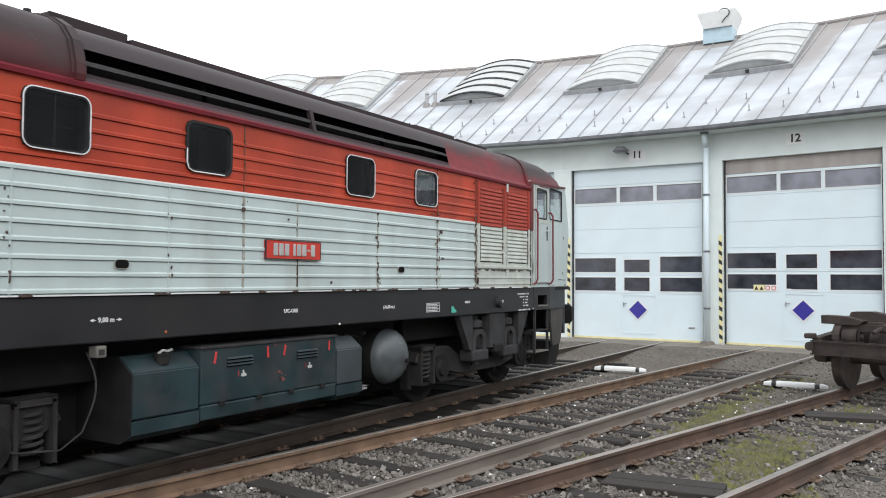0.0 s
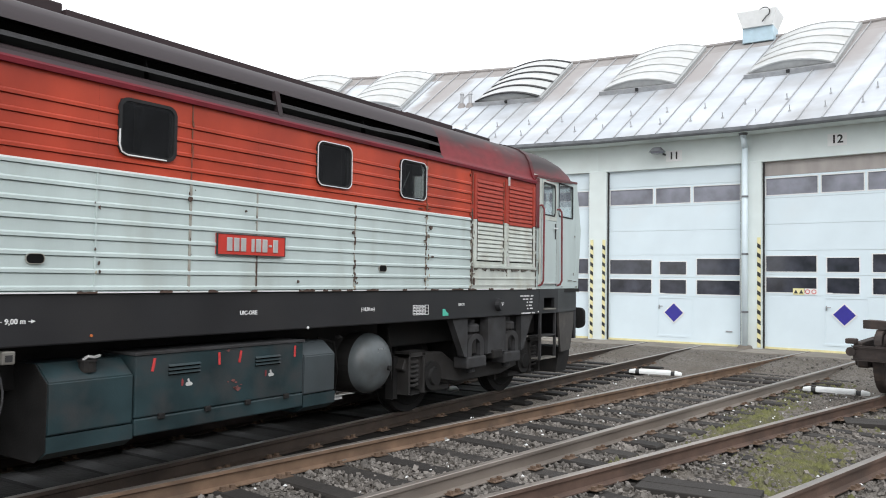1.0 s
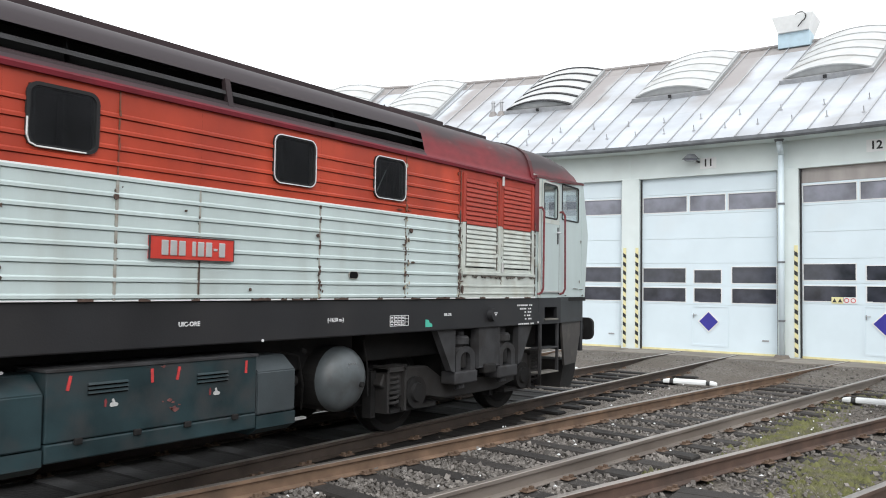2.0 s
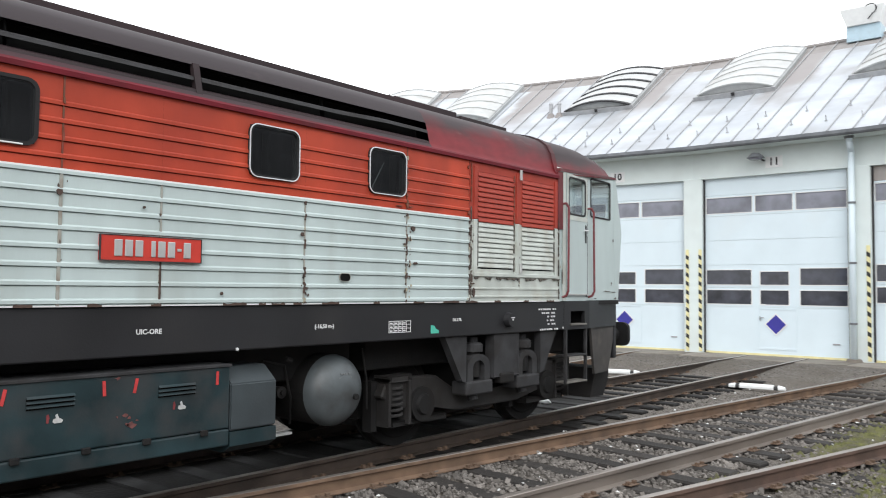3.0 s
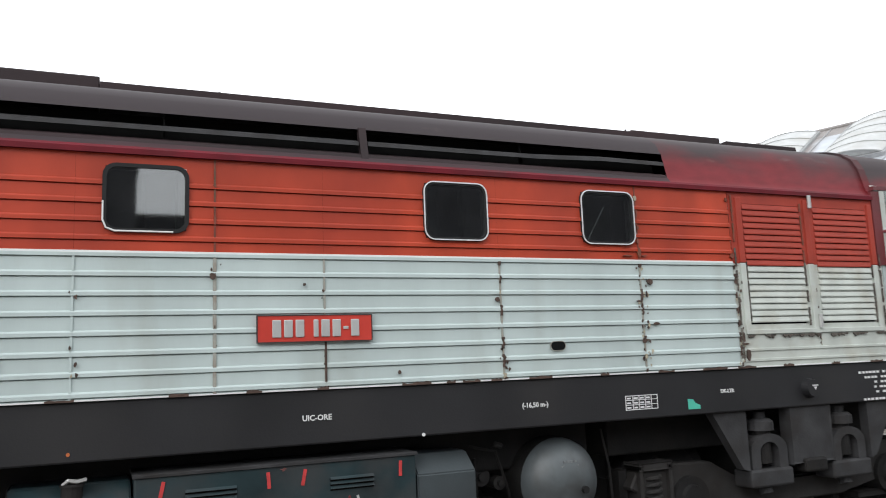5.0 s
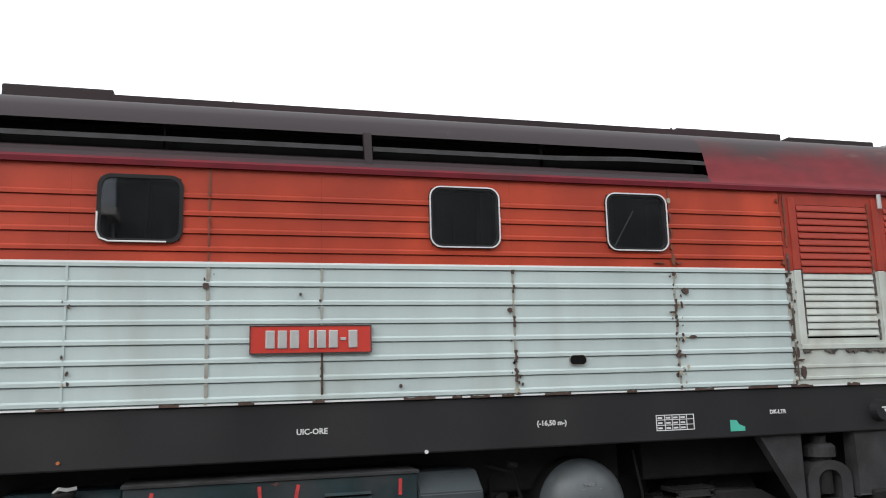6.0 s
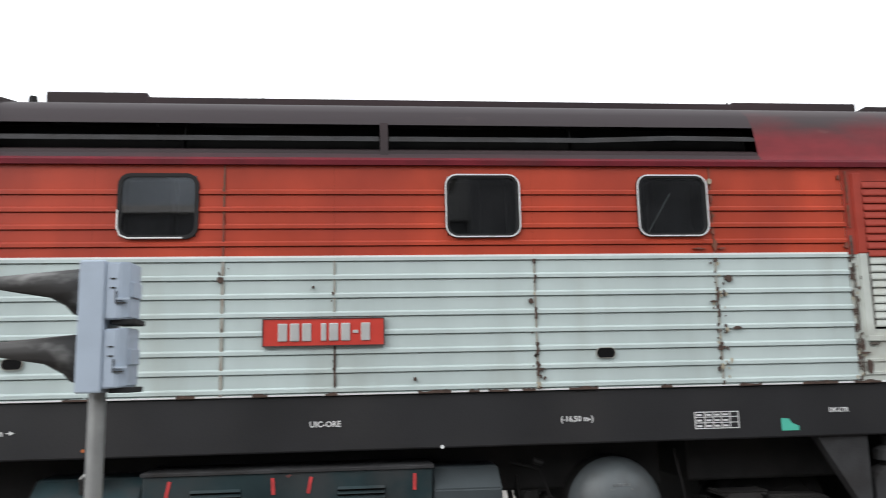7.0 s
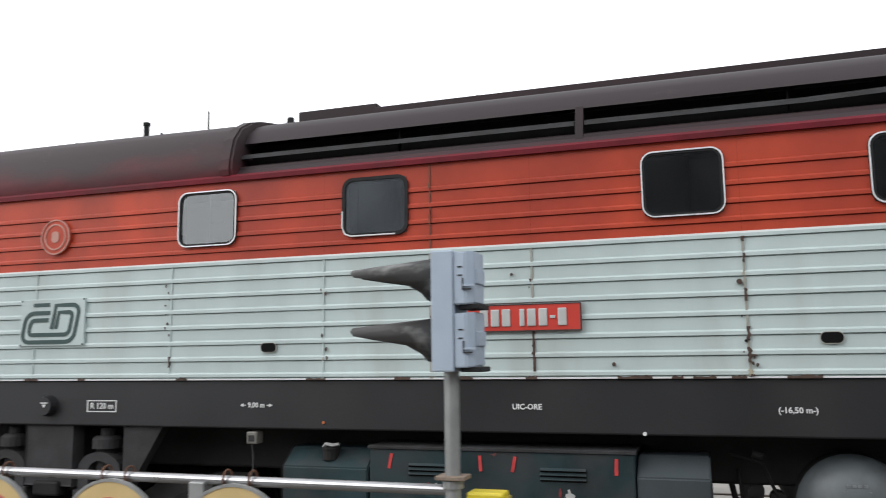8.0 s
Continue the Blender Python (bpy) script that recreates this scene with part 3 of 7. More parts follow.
def stall(n, r=RADIUS, shift=0.0):
    """The frame of stall n: x to the right as seen from the yard, y into the building, z up."""
    a = (11 - n) * STEP + shift
    rad, lat = Vector((math.cos(a), math.sin(a), 0)), Vector((-math.sin(a), math.cos(a), 0))
    m = Matrix.Identity(4)
    m.col[0][:3], m.col[1][:3], m.col[2][:3] = -lat, rad, (0, 0, 1)
    m.translation = CENTRE + rad * r
    return m


FLAT = lambda u, v, d: (u, d, v)
DOOR_W, DOOR_H = 1.875, 4.83


def make_facade():
    for n in range(6, 14):
        bm = bmesh.new()
        h = HALF
        holed(bm, -h, h, -0.2, 5.62, [(-DOOR_W, DOOR_W, -0.2, DOOR_H)], FLAT, 0.35)
        w = part("wall_%d" % (n - 5), bm, FACADE)
        w.matrix_world = stall(n)
        tagged(w, "pale rendered roundhouse front wall over a tall doorway", "wall", kind="structure")
        # flat pilaster and lintel edge, slightly proud
        bm = bmesh.new()
        box(bm, HALF - 0.255, HALF + 0.255, -0.05, 0.06, -0.2, DOOR_H + 0.02, 0.008)
        o = part("trim", bm, FACADE)
        o.matrix_world = stall(n)
        tagged(o, "pale flat pilaster between two doorways", "pilaster", kind="structure")


make_facade()


def make_door(n, lift, bare_top):
    """A sectional door with window bands and a wicket door."""
    d = thing("door_%d" % (n - 5), "white sectional depot door with dark window bands and wicket", "door", stall(n), kind="structure")
    y0 = 0.14
    L, M, R = (-1.83, -0.56), (-0.36, 0.41), (0.66, 1.83)
    LT, MT, RT = (-1.83, -0.53), (-0.48, 0.52), (0.57, 1.83)
    z = lift
    rows = [
        (0.04, 1.28 + z, []),
        (1.28 + z, 1.80 + z, [(*c, 1.33 + z, 1.75 + z) for c in (L, M, R)]),
        (1.80 + z, 2.42 + z, [(L[0], L[1], 1.86 + z, 2.30 + z), (M[0], M[1], 1.86 + z, 2.25 + z), (R[0], R[1], 1.86 + z, 2.33 + z)]),
        (2.42 + z, 3.10 + z, []),
        (3.10 + z, 3.78 + z, []),
        (3.78 + z, 4.36 + z, [(*c, 3.84 + z, 4.31 + z) for c in (LT, MT, RT)]),
        (4.36 + z, DOOR_H + 0.02, []),
    ]
    for k, (z0, z1, holes) in enumerate(rows):
        bm = bmesh.new()
        holed(bm, -DOOR_W, DOOR_W, z0 + 0.003, z1 - 0.003, holes, lambda u, v, dd: (u, y0 + dd, v), 0.05)
        p = part("door_panel", bm, DOORGREY if (bare_top and k == 6) else DOORWHITE, d)
        if bare_top and k == 6:
            p["label"] = "bare grey top panel"
        for ua, ub, va, vb in holes:
            bm = bmesh.new()
            box(bm, ua - 0.01, ub + 0.01, y0 + 0.022, y0 + 0.03, va - 0.01, vb + 0.01)
            part("pane", bm, PANEUP if k == 5 else PANE, d, "paler grey pane" if k == 5 else "dark glass pane")
            bm = bmesh.new()
            ring(bm, [(ua, va), (ub, va), (ub, vb), (ua, vb)], [(ua + 0.022, va + 0.022), (ub - 0.022, va + 0.022), (ub - 0.022, vb - 0.022), (ua + 0.022, vb - 0.022)],
                 lambda u, v, dd: (u, y0 - 0.008 + dd, v), 0.03)
            part("pane_frame", bm, WHITEP, d)
    bm = bmesh.new()
    wx0, wx1, wz0, wz1 = -0.43, 0.58, 0.16, 1.27 + z
    ring(bm, [(wx0, wz0), (wx1, wz0), (wx1, wz1), (wx0, wz1)], [(wx0 + 0.05, wz0 + 0.05), (wx1 - 0.05, wz0 + 0.05), (wx1 - 0.05, wz1 - 0.05), (wx0 + 0.05, wz1 - 0.05)],
         lambda u, v, dd: (u, y0 - 0.012 + dd, v), 0.012)
    part("wicket_frame", bm, DOORWHITE, d)
    bm = bmesh.new()
    box(bm, -0.362, -0.338, y0 - 0.03, y0 - 0.011, 0.92 + z, 1.04 + z, 0.004)
    cyl(bm, (-0.35, y0 - 0.05, 1.0 + z), (-0.24, y0 - 0.05, 1.0 + z), 0.011, n=8)
    cyl(bm, (-0.35, y0 - 0.05, 1.0 + z), (-0.35, y0 - 0.02, 1.0 + z), 0.009, n=8)
    part("wicket_handle", bm, SEAM, d)
    bm = bmesh.new()
    box(bm, 1.45, 1.62, y0 - 0.022, y0 - 0.001, 0.36, 0.40, 0.004)
    part("pull_handle", bm, SEAM, d)
    bm = bmesh.new()
    box(bm, -DOOR_W, DOOR_W, y0 - 0.012, y0 + 0.04, -0.01, 0.045)
    part("bottom_seal", bm, YELLOW, d, "worn yellow bottom edge")
    bm = bmesh.new()
    box(bm, -DOOR_W, -DOOR_W + 0.035, y0 - 0.06, y0, 0.0, DOOR_H - 0.01)
    part("guide_rail", bm, GUNMETAL, d)
    bm = bmesh.new()
    box(bm, DOOR_W - 0.035, DOOR_W, y0 - 0.06, y0, 0.0, DOOR_H - 0.01)
    part("guide_rail", bm, GUNMETAL, d)
    # rhombic sign
    s = thing("rhombic_sign", "blue rhombic sign with a white rim on the wicket door", "sign", stall(n), group="rhombic signs")
    bm = bmesh.new()
    c, h = (0.06, 0.83 + z), 0.30
    prism(bm, [(c[0], y0 - 0.02, c[1] - h), (c[0] + h, y0 - 0.02, c[1]), (c[0], y0 - 0.02, c[1] + h), (c[0] - h, y0 - 0.02, c[1])], (0, 0.006, 0))
    part("rim", bm, WHITEP, s)
    bm = bmesh.new()
    h = 0.255
    prism(bm, [(c[0], y0 - 0.024, c[1] - h), (c[0] + h, y0 - 0.024, c[1]), (c[0], y0 - 0.024, c[1] + h), (c[0] - h, y0 - 0.024, c[1])], (0, 0.003, 0))
    part("face", bm, BLUE, s)
    # stuck-on note on the middle pane
    s = thing("paper_note", "small white note stuck to the wicket pane", "label", stall(n), group="door notes")
    bm = bmesh.new()
    box(bm, -0.33, -0.21, y0 - 0.004, y0 + 0.0, 1.335 + z, 1.365 + z)
    part("sheet", bm, WHITEP, s)


for n in range(8, 14):
    make_door(n, 0.10 if n >= 12 else 0.0, n == 12)


def make_warning_boards():
    """Yellow and black slanted guards on the pilasters."""
    for n in range(8, 14):
        for off in (-0.20, 0.155):
            b = thing("hazard_board", "yellow and black striped guard board on a pilaster", "guard", stall(n), group="hazard boards")
            x0 = HALF + off
            bm = bmesh.new()
            box(bm, x0, x0 + 0.085, -0.07, -0.052, 0.02, 2.86)
            part("board", bm, YELLOW, b)
            z = 0.1
            while z < 2.72:
                bm = bmesh.new()
                prism(bm, [(x0, -0.074, z + 0.06), (x0 + 0.085, -0.074, z), (x0 + 0.085, -0.074, z + 0.11), (x0, -0.074, z + 0.17)], (0, 0.004, 0))
                part("stripe", bm, STRIPEBLACK, b)
                z += 0.245


make_warning_boards()


def make_front_fittings():
    for n, x, z in ((10, -0.11, 5.06), (11, 0.09, 5.15), (12, -0.06, 5.23)):
        s = thing("stall_number", "small black stall number on a white plate", "sign", stall(n), group="stall numbers")
        bm = bmesh.new()
        box(bm, x - 0.22, x + 0.22, -0.012, -0.002, z - 0.15, z + 0.15)
        part("plate", bm, WHITEP, s)
        lettering("numeral", str(n), 0.28, Matrix.Translation((x, -0.014, z)) @ TOWARD, STRIPEBLACK, s, "black numeral", fat=0.008)
    lamp = thing("wall_lamp", "grey bowl-shaped yard lamp on the front wall", "lamp", stall(11))
    bm = bmesh.new()
    tube(bm, [(-0.16, 0.0, 5.20), (-0.19, -0.16, 5.22), (-0.25, -0.30, 5.28)], 0.025, 8)
    part("bracket", bm, GUNMETAL, lamp)
    bm = bmesh.new()
    cyl(bm, (-0.27, -0.36, 5.24), (-0.27, -0.36, 5.36), 0.23, 0.11, 18)
    part("hood", bm, GUTTER, lamp, smooth=False)
    bm = bmesh.new()
    cyl(bm, (-0.27, -0.36, 5.19), (-0.27, -0.36, 5.245), 0.15, 0.20, 18)
    part("lens", bm, PANEUP, lamp)
    for n in (11,):
        pipe = thing("downpipe", "pale grey downpipe on a concrete foot", "pipe", stall(n))
        x = HALF - 0.13
        bm = bmesh.new()
        tube(bm, [(x, -0.36, 5.62), (x, -0.36, 5.45), (x, -0.16, 5.2), (x, -0.16, 0.02)], 0.075, 12)
        part("pipe", bm, DOORWHITE, pipe, smooth=True)
        bm = bmesh.new()
        cyl(bm, (x, -0.36, 5.50), (x, -0.36, 5.66), 0.10, 0.15, 12)
        part("hopper", bm, GUTTER, pipe)
        for z in (0.9, 2.4, 3.9):
            bm = bmesh.new()
            cyl(bm, (x, -0.16, z), (x, -0.16, z + 0.05), 0.088, n=12)
            part("clamp", bm, GUTTER, pipe)
        bm = bmesh.new()
        cyl(bm, (x, -0.16, -0.17), (x, -0.16, 0.06), 0.28, 0.16, 10)
        part("foot", bm, CONCRETE, pipe)
    sign = thing("warning_notice", "small yellow and white warning notice on a door pane", "sign", stall(12))
    bm = bmesh.new()
    box(bm, -1.14, -0.87, 0.128, 0.136, 1.40, 1.56)
    part("yellow_half", bm, YELLOW, sign)
    bm = bmesh.new()
    box(bm, -0.86, -0.57, 0.128, 0.136, 1.40, 1.56)
    part("white_half", bm, WHITEP, sign)
    for x in (-0.79, -0.64):
        bm = bmesh.new()
        ring(bm, [(x + 0.06 * math.cos(a), 1.48 + 0.06 * math.sin(a)) for a in np.arange(12) * math.pi / 6],
             [(x + 0.042 * math.cos(a), 1.48 + 0.042 * math.sin(a)) for a in np.arange(12) * math.pi / 6], lambda u, v, dd: (u, 0.124 + dd, v), 0.003)
        part("red_ring", bm, FLAGRED, sign)
    for x in (-1.07, -0.94):
        bm = bmesh.new()
        prism(bm, [(x - 0.05, 0.124, 1.43), (x + 0.05, 0.124, 1.43), (x, 0.124, 1.53)], (0, 0.003, 0))
        part("black_triangle", bm, STRIPEBLACK, sign)


make_front_fittings()


def make_apron():
    for n in range(8, 14):
        h = HALF * 0.99
        bm = bmesh.new()
        prism(bm, [(-h * 0.965, -1.25, -0.2), (h * 0.965, -1.25, -0.2), (h * 1.01, 0.3, -0.2), (-h * 1.01, 0.3, -0.2)], (0, 0, 0.186))
        o = part("pavement", bm, CONCRETE)
        o.matrix_world = stall(n)
        tagged(o, "stained concrete apron before a depot door", "apron", kind="structure")


make_apron()


def make_far_yard():
    """Pale concrete surface beyond the engine track, with the sunk rails of a disused siding in it."""
    bm = bmesh.new()
    box(bm, -14.0, 8.5, 10.4, 30.0, -0.30, -0.165)
    tagged(part("pavement", bm, PALECONCRETE), "pale worn concrete yard surface beyond the track", "pavement", kind="structure")
    for y in (11.6, 13.05, 16.2, 17.65):
        bm = bmesh.new()
        box(bm, -14.0, 8.5, y - 0.034, y + 0.034, -0.17, -0.145, 0.004)
        tagged(part("sunk_rail", bm, DARKRAIL), "dark rail sunk in a concrete surface", "rail", kind="structure")


make_far_yard()


def roof_point(n, r, lat):
    """lat from -1 to 1 across stall n at radius r."""
    a = (11 - n) * STEP
    rad, la = Vector((math.cos(a), math.sin(a), 0)), Vector((-math.sin(a), math.cos(a), 0))
    k = (r - EAVE_R) / (RIDGE_R - EAVE_R)
    return CENTRE + rad * r - la * (lat * r * math.tan(STEP / 2)) + Vector((0, 0, EAVE_Z + k * (RIDGE_Z - EAVE_Z)))


def make_roof():
    roof = thing("roof", "pale weathered sheet-metal roof with standing seams", "roof", kind="structure")
    strips = 7
    for n in range(5, 14):
        for i in range(strips):
            a, b = -1 + 2 * i / strips, -1 + 2 * (i + 1) / strips
            for j, (r0, r1) in enumerate(((EAVE_R, 38.7), (38.7, 44.2), (44.2, RIDGE_R))):
                lift = Vector((0, 0, 0.006 * (2 - j)))
                q = [roof_point(n, r0, a) + lift, roof_point(n, r0, b) + lift, roof_point(n, r1, b) + lift, roof_point(n, r1, a) + lift]
                bm = bmesh.new()
                prism(bm, q, (0, 0, -0.03))
                part("roof_sheet", bm, ROOFDARK if j == 2 else ZINC, roof)
            if j == 2:
                bm = bmesh.new()
                p0, p1 = roof_point(n, EAVE_R, a), roof_point(n, RIDGE_R, a)
                d = (p1 - p0).normalized()
                s = d.cross(Vector((0, 0, 1))).normalized() * 0.014
                up = s.cross(d).normalized() * 0.045
                prism(bm, [p0 - s, p0 + s, p0 + s + up, p0 - s + up], p1 - p0)
                part("standing_seam", bm, SEAM, roof)
        # the far slope, out of sight
        bm = bmesh.new()
        back = []
        for r, z in ((RIDGE_R, RIDGE_Z), (54.0, EAVE_Z)):
            for l in (-1, 1):
                p = roof_point(n, r, l)
                p.z = z
                back.append(p)
        prism(bm, [back[0], back[1], back[3], back[2]], (0, 0, -0.03))
        part("back_slope", bm, ROOFDARK, roof)
        bm = bmesh.new()
        prism(bm, [Vector((p.x, p.y, -0.2)) for p in (back[2], back[3])] + [Vector((p.x, p.y, EAVE_Z)) for p in (back[3], back[2])], (0.3, 0, 0))
        w = part("wall_%d" % (n + 12), bm, FACADE)
        tagged(w, "plain rear wall of the roundhouse", "wall", kind="structure")
        bm = bmesh.new()
        p0, p1 = roof_point(n, RIDGE_R, -1), roof_point(n, RIDGE_R, 1)
        cyl(bm, p0 + Vector((0, 0, 0.02)), p1 + Vector((0, 0, 0.02)), 0.09, n=8)
        part("ridge_cap", bm, ROOFDARK, roof)
    # gable wall that ends the building
    edge = [roof_point(13, r, 1) for r in (RADIUS, RIDGE_R, 54.0)]
    edge[2].z = EAVE_Z
    low = [Vector((p.x, p.y, -0.2)) for p in (edge[2], edge[0])]
    out = (edge[0] - edge[1]).cross(Vector((0, 0, 1))).normalized() * 0.3
    bm = bmesh.new()
    prism(bm, [p - Vector((0, 0, 0.06)) for p in edge] + low, out)
    w = part("wall_30", bm, FACADE)
    tagged(w, "plain rendered gable wall of the roundhouse", "wall", kind="structure")
    # gutter and eaves board
    for n in range(5, 14):
        p0, p1 = roof_point(n, EAVE_R - 0.25, -1), roof_point(n, EAVE_R - 0.25, 1)
        g = [(-0.08, 0.09), (-0.08, 0.01), (-0.045, -0.03), (0.045, -0.03), (0.08, 0.01), (0.08, 0.09)]
        o = sweep("gutter", g, [p0, p1], GUTTERDARK)
        tagged(o, "grey half-round eaves gutter", "gutter", kind="structure")
        p0, p1 = roof_point(n, EAVE_R + 0.15, -1), roof_point(n, EAVE_R + 0.15, 1)
        p0.z = p1.z = 5.66
        o = sweep("eaves_board", [(-0.28, 0.0), (0.28, 0.0), (0.28, -0.10), (-0.28, -0.10)], [p0, p1], FACADE)
        tagged(o, "pale boxed eaves", "eaves", kind="structure")
    # snow guards
    rnd = random.Random(5)
    for n in range(7, 14):
        for r, count in ((36.9, 5), (37.9, 4)):
            for i in range(count):
                l = -1 + 2 * (i + (0.0 if r < 37.5 else 0.5)) / count
                p = roof_point(n, r, l)
                bm = bmesh.new()
                cyl(bm, p, p + Vector((-0.06, 0, 0.16)), 0.014, n=6)
                box(bm, p.x - 0.05, p.x + 0.12, p.y - 0.03, p.y + 0.03, p.z - 0.01, p.z + 0.03)
                part("snow_guard", bm, SEAM, roof)


make_roof()


def make_skylight(shift, ribs):
    """A barrel-vaulted skylight that runs up the roof."""
    a = shift
    rad, lat = Vector((math.cos(a), math.sin(a), 0)), Vector((math.sin(a), -math.cos(a), 0))
    r0, r1, w, rise = 40.45, 44.85, 1.20, 0.24
    slope = math.atan2(RIDGE_Z - EAVE_Z, RIDGE_R - EAVE_R)
    up_roof = (rad * math.cos(slope) + Vector((0, 0, math.sin(slope))))
    base = CENTRE + rad * r0 + Vector((0, 0, EAVE_Z + (r0 - EAVE_R) * math.tan(slope) + 0.02))
    normal = lat.cross(up_roof).normalized()
    if normal.z < 0:
        normal.negate()
    length = (r1 - r0) / math.cos(slope)

    def at(u, k, h):
        # the vault flattens towards the ridge
        low = 1.0 - 0.12 * min(1.0, max(0.0, k / length))
        return base + lat * u + up_roof * k + normal * (h * low if h > 0.13 else h)

    s = thing("skylight", "opal barrel-vaulted skylight on the roof, %s ribs" % ("dark" if ribs else "pale"), "skylight", group="roof skylights")
    n = 12
    arc = [(w * (1 - 2 * i / n), 0.12 + rise * (1 - (1 - 2 * i / n) ** 2)) for i in range(n + 1)]
    bays = 5
    for b in range(bays):
        bm = bmesh.new()
        k0, k1 = length * b / bays, length * (b + 1) / bays
        lo = [bm.verts.new(at(u, k0, h)) for u, h in arc]
        hi = [bm.verts.new(at(u, k1, h)) for u, h in arc]
        for i in range(n):
            bm.faces.new((lo[i], lo[i + 1], hi[i + 1], hi[i]))
        part("glazing", bm, POLY, s, smooth=True)
    for b in range(bays + 1):
        bm = bmesh.new()
        k = length * b / bays
        wd = 0.15 if ribs else 0.03
        o = [(u * 1.015, h + 0.035) for u, h in arc]
        i_ = [(u, h - 0.005) for u, h in arc]
        v = [[bm.verts.new(at(u, kk, h)) for u, h in l] for l in (o, i_) for kk in (k - wd / 2, k + wd / 2)]
        for i in range(n):
            for p, q in ((0, 1), (0, 2), (1, 3), (2, 3)):
                bm.faces.new((v[p][i], v[p][i + 1], v[q][i + 1], v[q][i]))
        part("rib", bm, GUNMETAL if ribs else POLY, s)
    bm = bmesh.new()
    prism(bm, [at(u, 0.01, h) for u, h in arc], up_roof * 0.04)
    part("end_panel", bm, SKYFRAME, s, "grey arched end panel")
    bm = bmesh.new()
    prism(bm, [at(u, length - 0.05, h) for u, h in arc], up_roof * 0.04)
    part("end_panel", bm, SKYFRAME, s)
    for u0, u1 in ((-w - 0.08, -w + 0.02), (w - 0.02, w + 0.08)):
        bm = bmesh.new()
        prism(bm, [at(u0, -0.05, -0.1), at(u1, -0.05, -0.1), at(u1, -0.05, 0.10), at(u0, -0.05, 0.10)], up_roof * (length + 0.1))
        part("curb", bm, SKYFRAME, s)
    bm = bmesh.new()
    prism(bm, [at(-w - 0.1, -0.12, -0.1), at(w + 0.1, -0.12, -0.1), at(w + 0.1, -0.12, 0.12), at(-w - 0.1, -0.12, 0.12)], up_roof * 0.10)
    part("curb", bm, SEAM, s)
    bm = bmesh.new()
    prism(bm, [at(-0.05, -0.15, 0.02), at(0.05, -0.15, 0.02), at(0.05, -0.15, 0.12), at(-0.05, -0.15, 0.12)], up_roof * 0.05)
    part("latch", bm, GUNMETAL, s)


for shift, ribs in ((1.5, True), (0.5, False), (-0.5, False), (-1.5, False)):
    make_skylight(shift * STEP, ribs)
make_skylight(3 * STEP - 1.75 / 43, False)
make_skylight(3 * STEP + 1.95 / 43, False)


def make_roof_fittings():
    c = thing("roof_ventilator", "white flared roof ventilator on a pale blue box", "ventilator")
    c.matrix_world = stall(11, 45.1) @ Matrix.Translation((0.54, 0, 10.38)) @ Matrix.Diagonal((0.92, 0.92, 0.86, 1))
    bm = bmesh.new()
    box(bm, -0.58, 0.58, -0.45, 0.45, 0.0, 0.62, 0.02)
    part("base_box", bm, mat("pale_blue_metal", (0.42, 0.55, 0.62), 0.5, var=0.08, bump=0.04), c)
    bm = bmesh.new()
    lo, hi = 0.56, 0.74
    q0 = [(-lo, -lo, 0.62), (lo, -lo, 0.62), (lo, lo, 0.62), (-lo, lo, 0.62)]
    q1 = [(-hi, -hi, 1.25), (hi, -hi, 1.25), (hi, hi, 1.25), (-hi, hi, 1.25)]
    q2 = [(-hi + 0.06, -hi + 0.06, 1.42), (hi - 0.06, -hi + 0.06, 1.42), (hi - 0.06, hi - 0.06, 1.42), (-hi + 0.06, hi - 0.06, 1.42)]
    vs = [[bm.verts.new(p) for p in q] for q in (q0, q1, q2)]
    for a, b in zip(vs, vs[1:]):
        for i in range(4):
            bm.faces.new((a[i], a[(i + 1) % 4], b[(i + 1) % 4], b[i]))
    bm.faces.new(vs[0])
    bm.faces.new(vs[2])
    part("flared_head", bm, WHITEP, c)
    bm = bmesh.new()
    pts = [(0.30 + 0.20 * math.cos(t), -0.72, 1.12 + 0.20 * math.sin(t)) for t in np.linspace(2.6, -1.2, 9)] + [(0.2, -0.66, 0.75)]
    tube(bm, [Vector(p) for p in pts], 0.022, 6)
    part("hook", bm, GUNMETAL, c, "bent dark steel hook")
    for dx in (0.0, 0.32):
        v = thing("vent_pipe", "short grey vent pipe with a flat cap on the roof", "pipe", group="roof vent pipes")
        p = stall(9, 40.4) @ Vector((0.62 + dx, 0, EAVE_Z + (40.4 - EAVE_R) * (RIDGE_Z - EAVE_Z) / (RIDGE_R - EAVE_R)))
        v.matrix_world = Matrix.Translation(p)
        bm = bmesh.new()
        cyl(bm, (0, 0, -0.1), (0, 0, 0.46), 0.06, n=10)
        part("pipe", bm, SEAM, v)
        bm = bmesh.new()
        cyl(bm, (0, 0, 0.45), (0, 0, 0.53), 0.09, 0.05, n=10)
        part("cap", bm, SEAM, v)
        bm = bmesh.new()
        cyl(bm, (0, 0, -0.15), (0, 0, 0.12), 0.22, 0.10, n=10)
        part("flashing", bm, ROOFDARK, v)


make_roof_fittings()


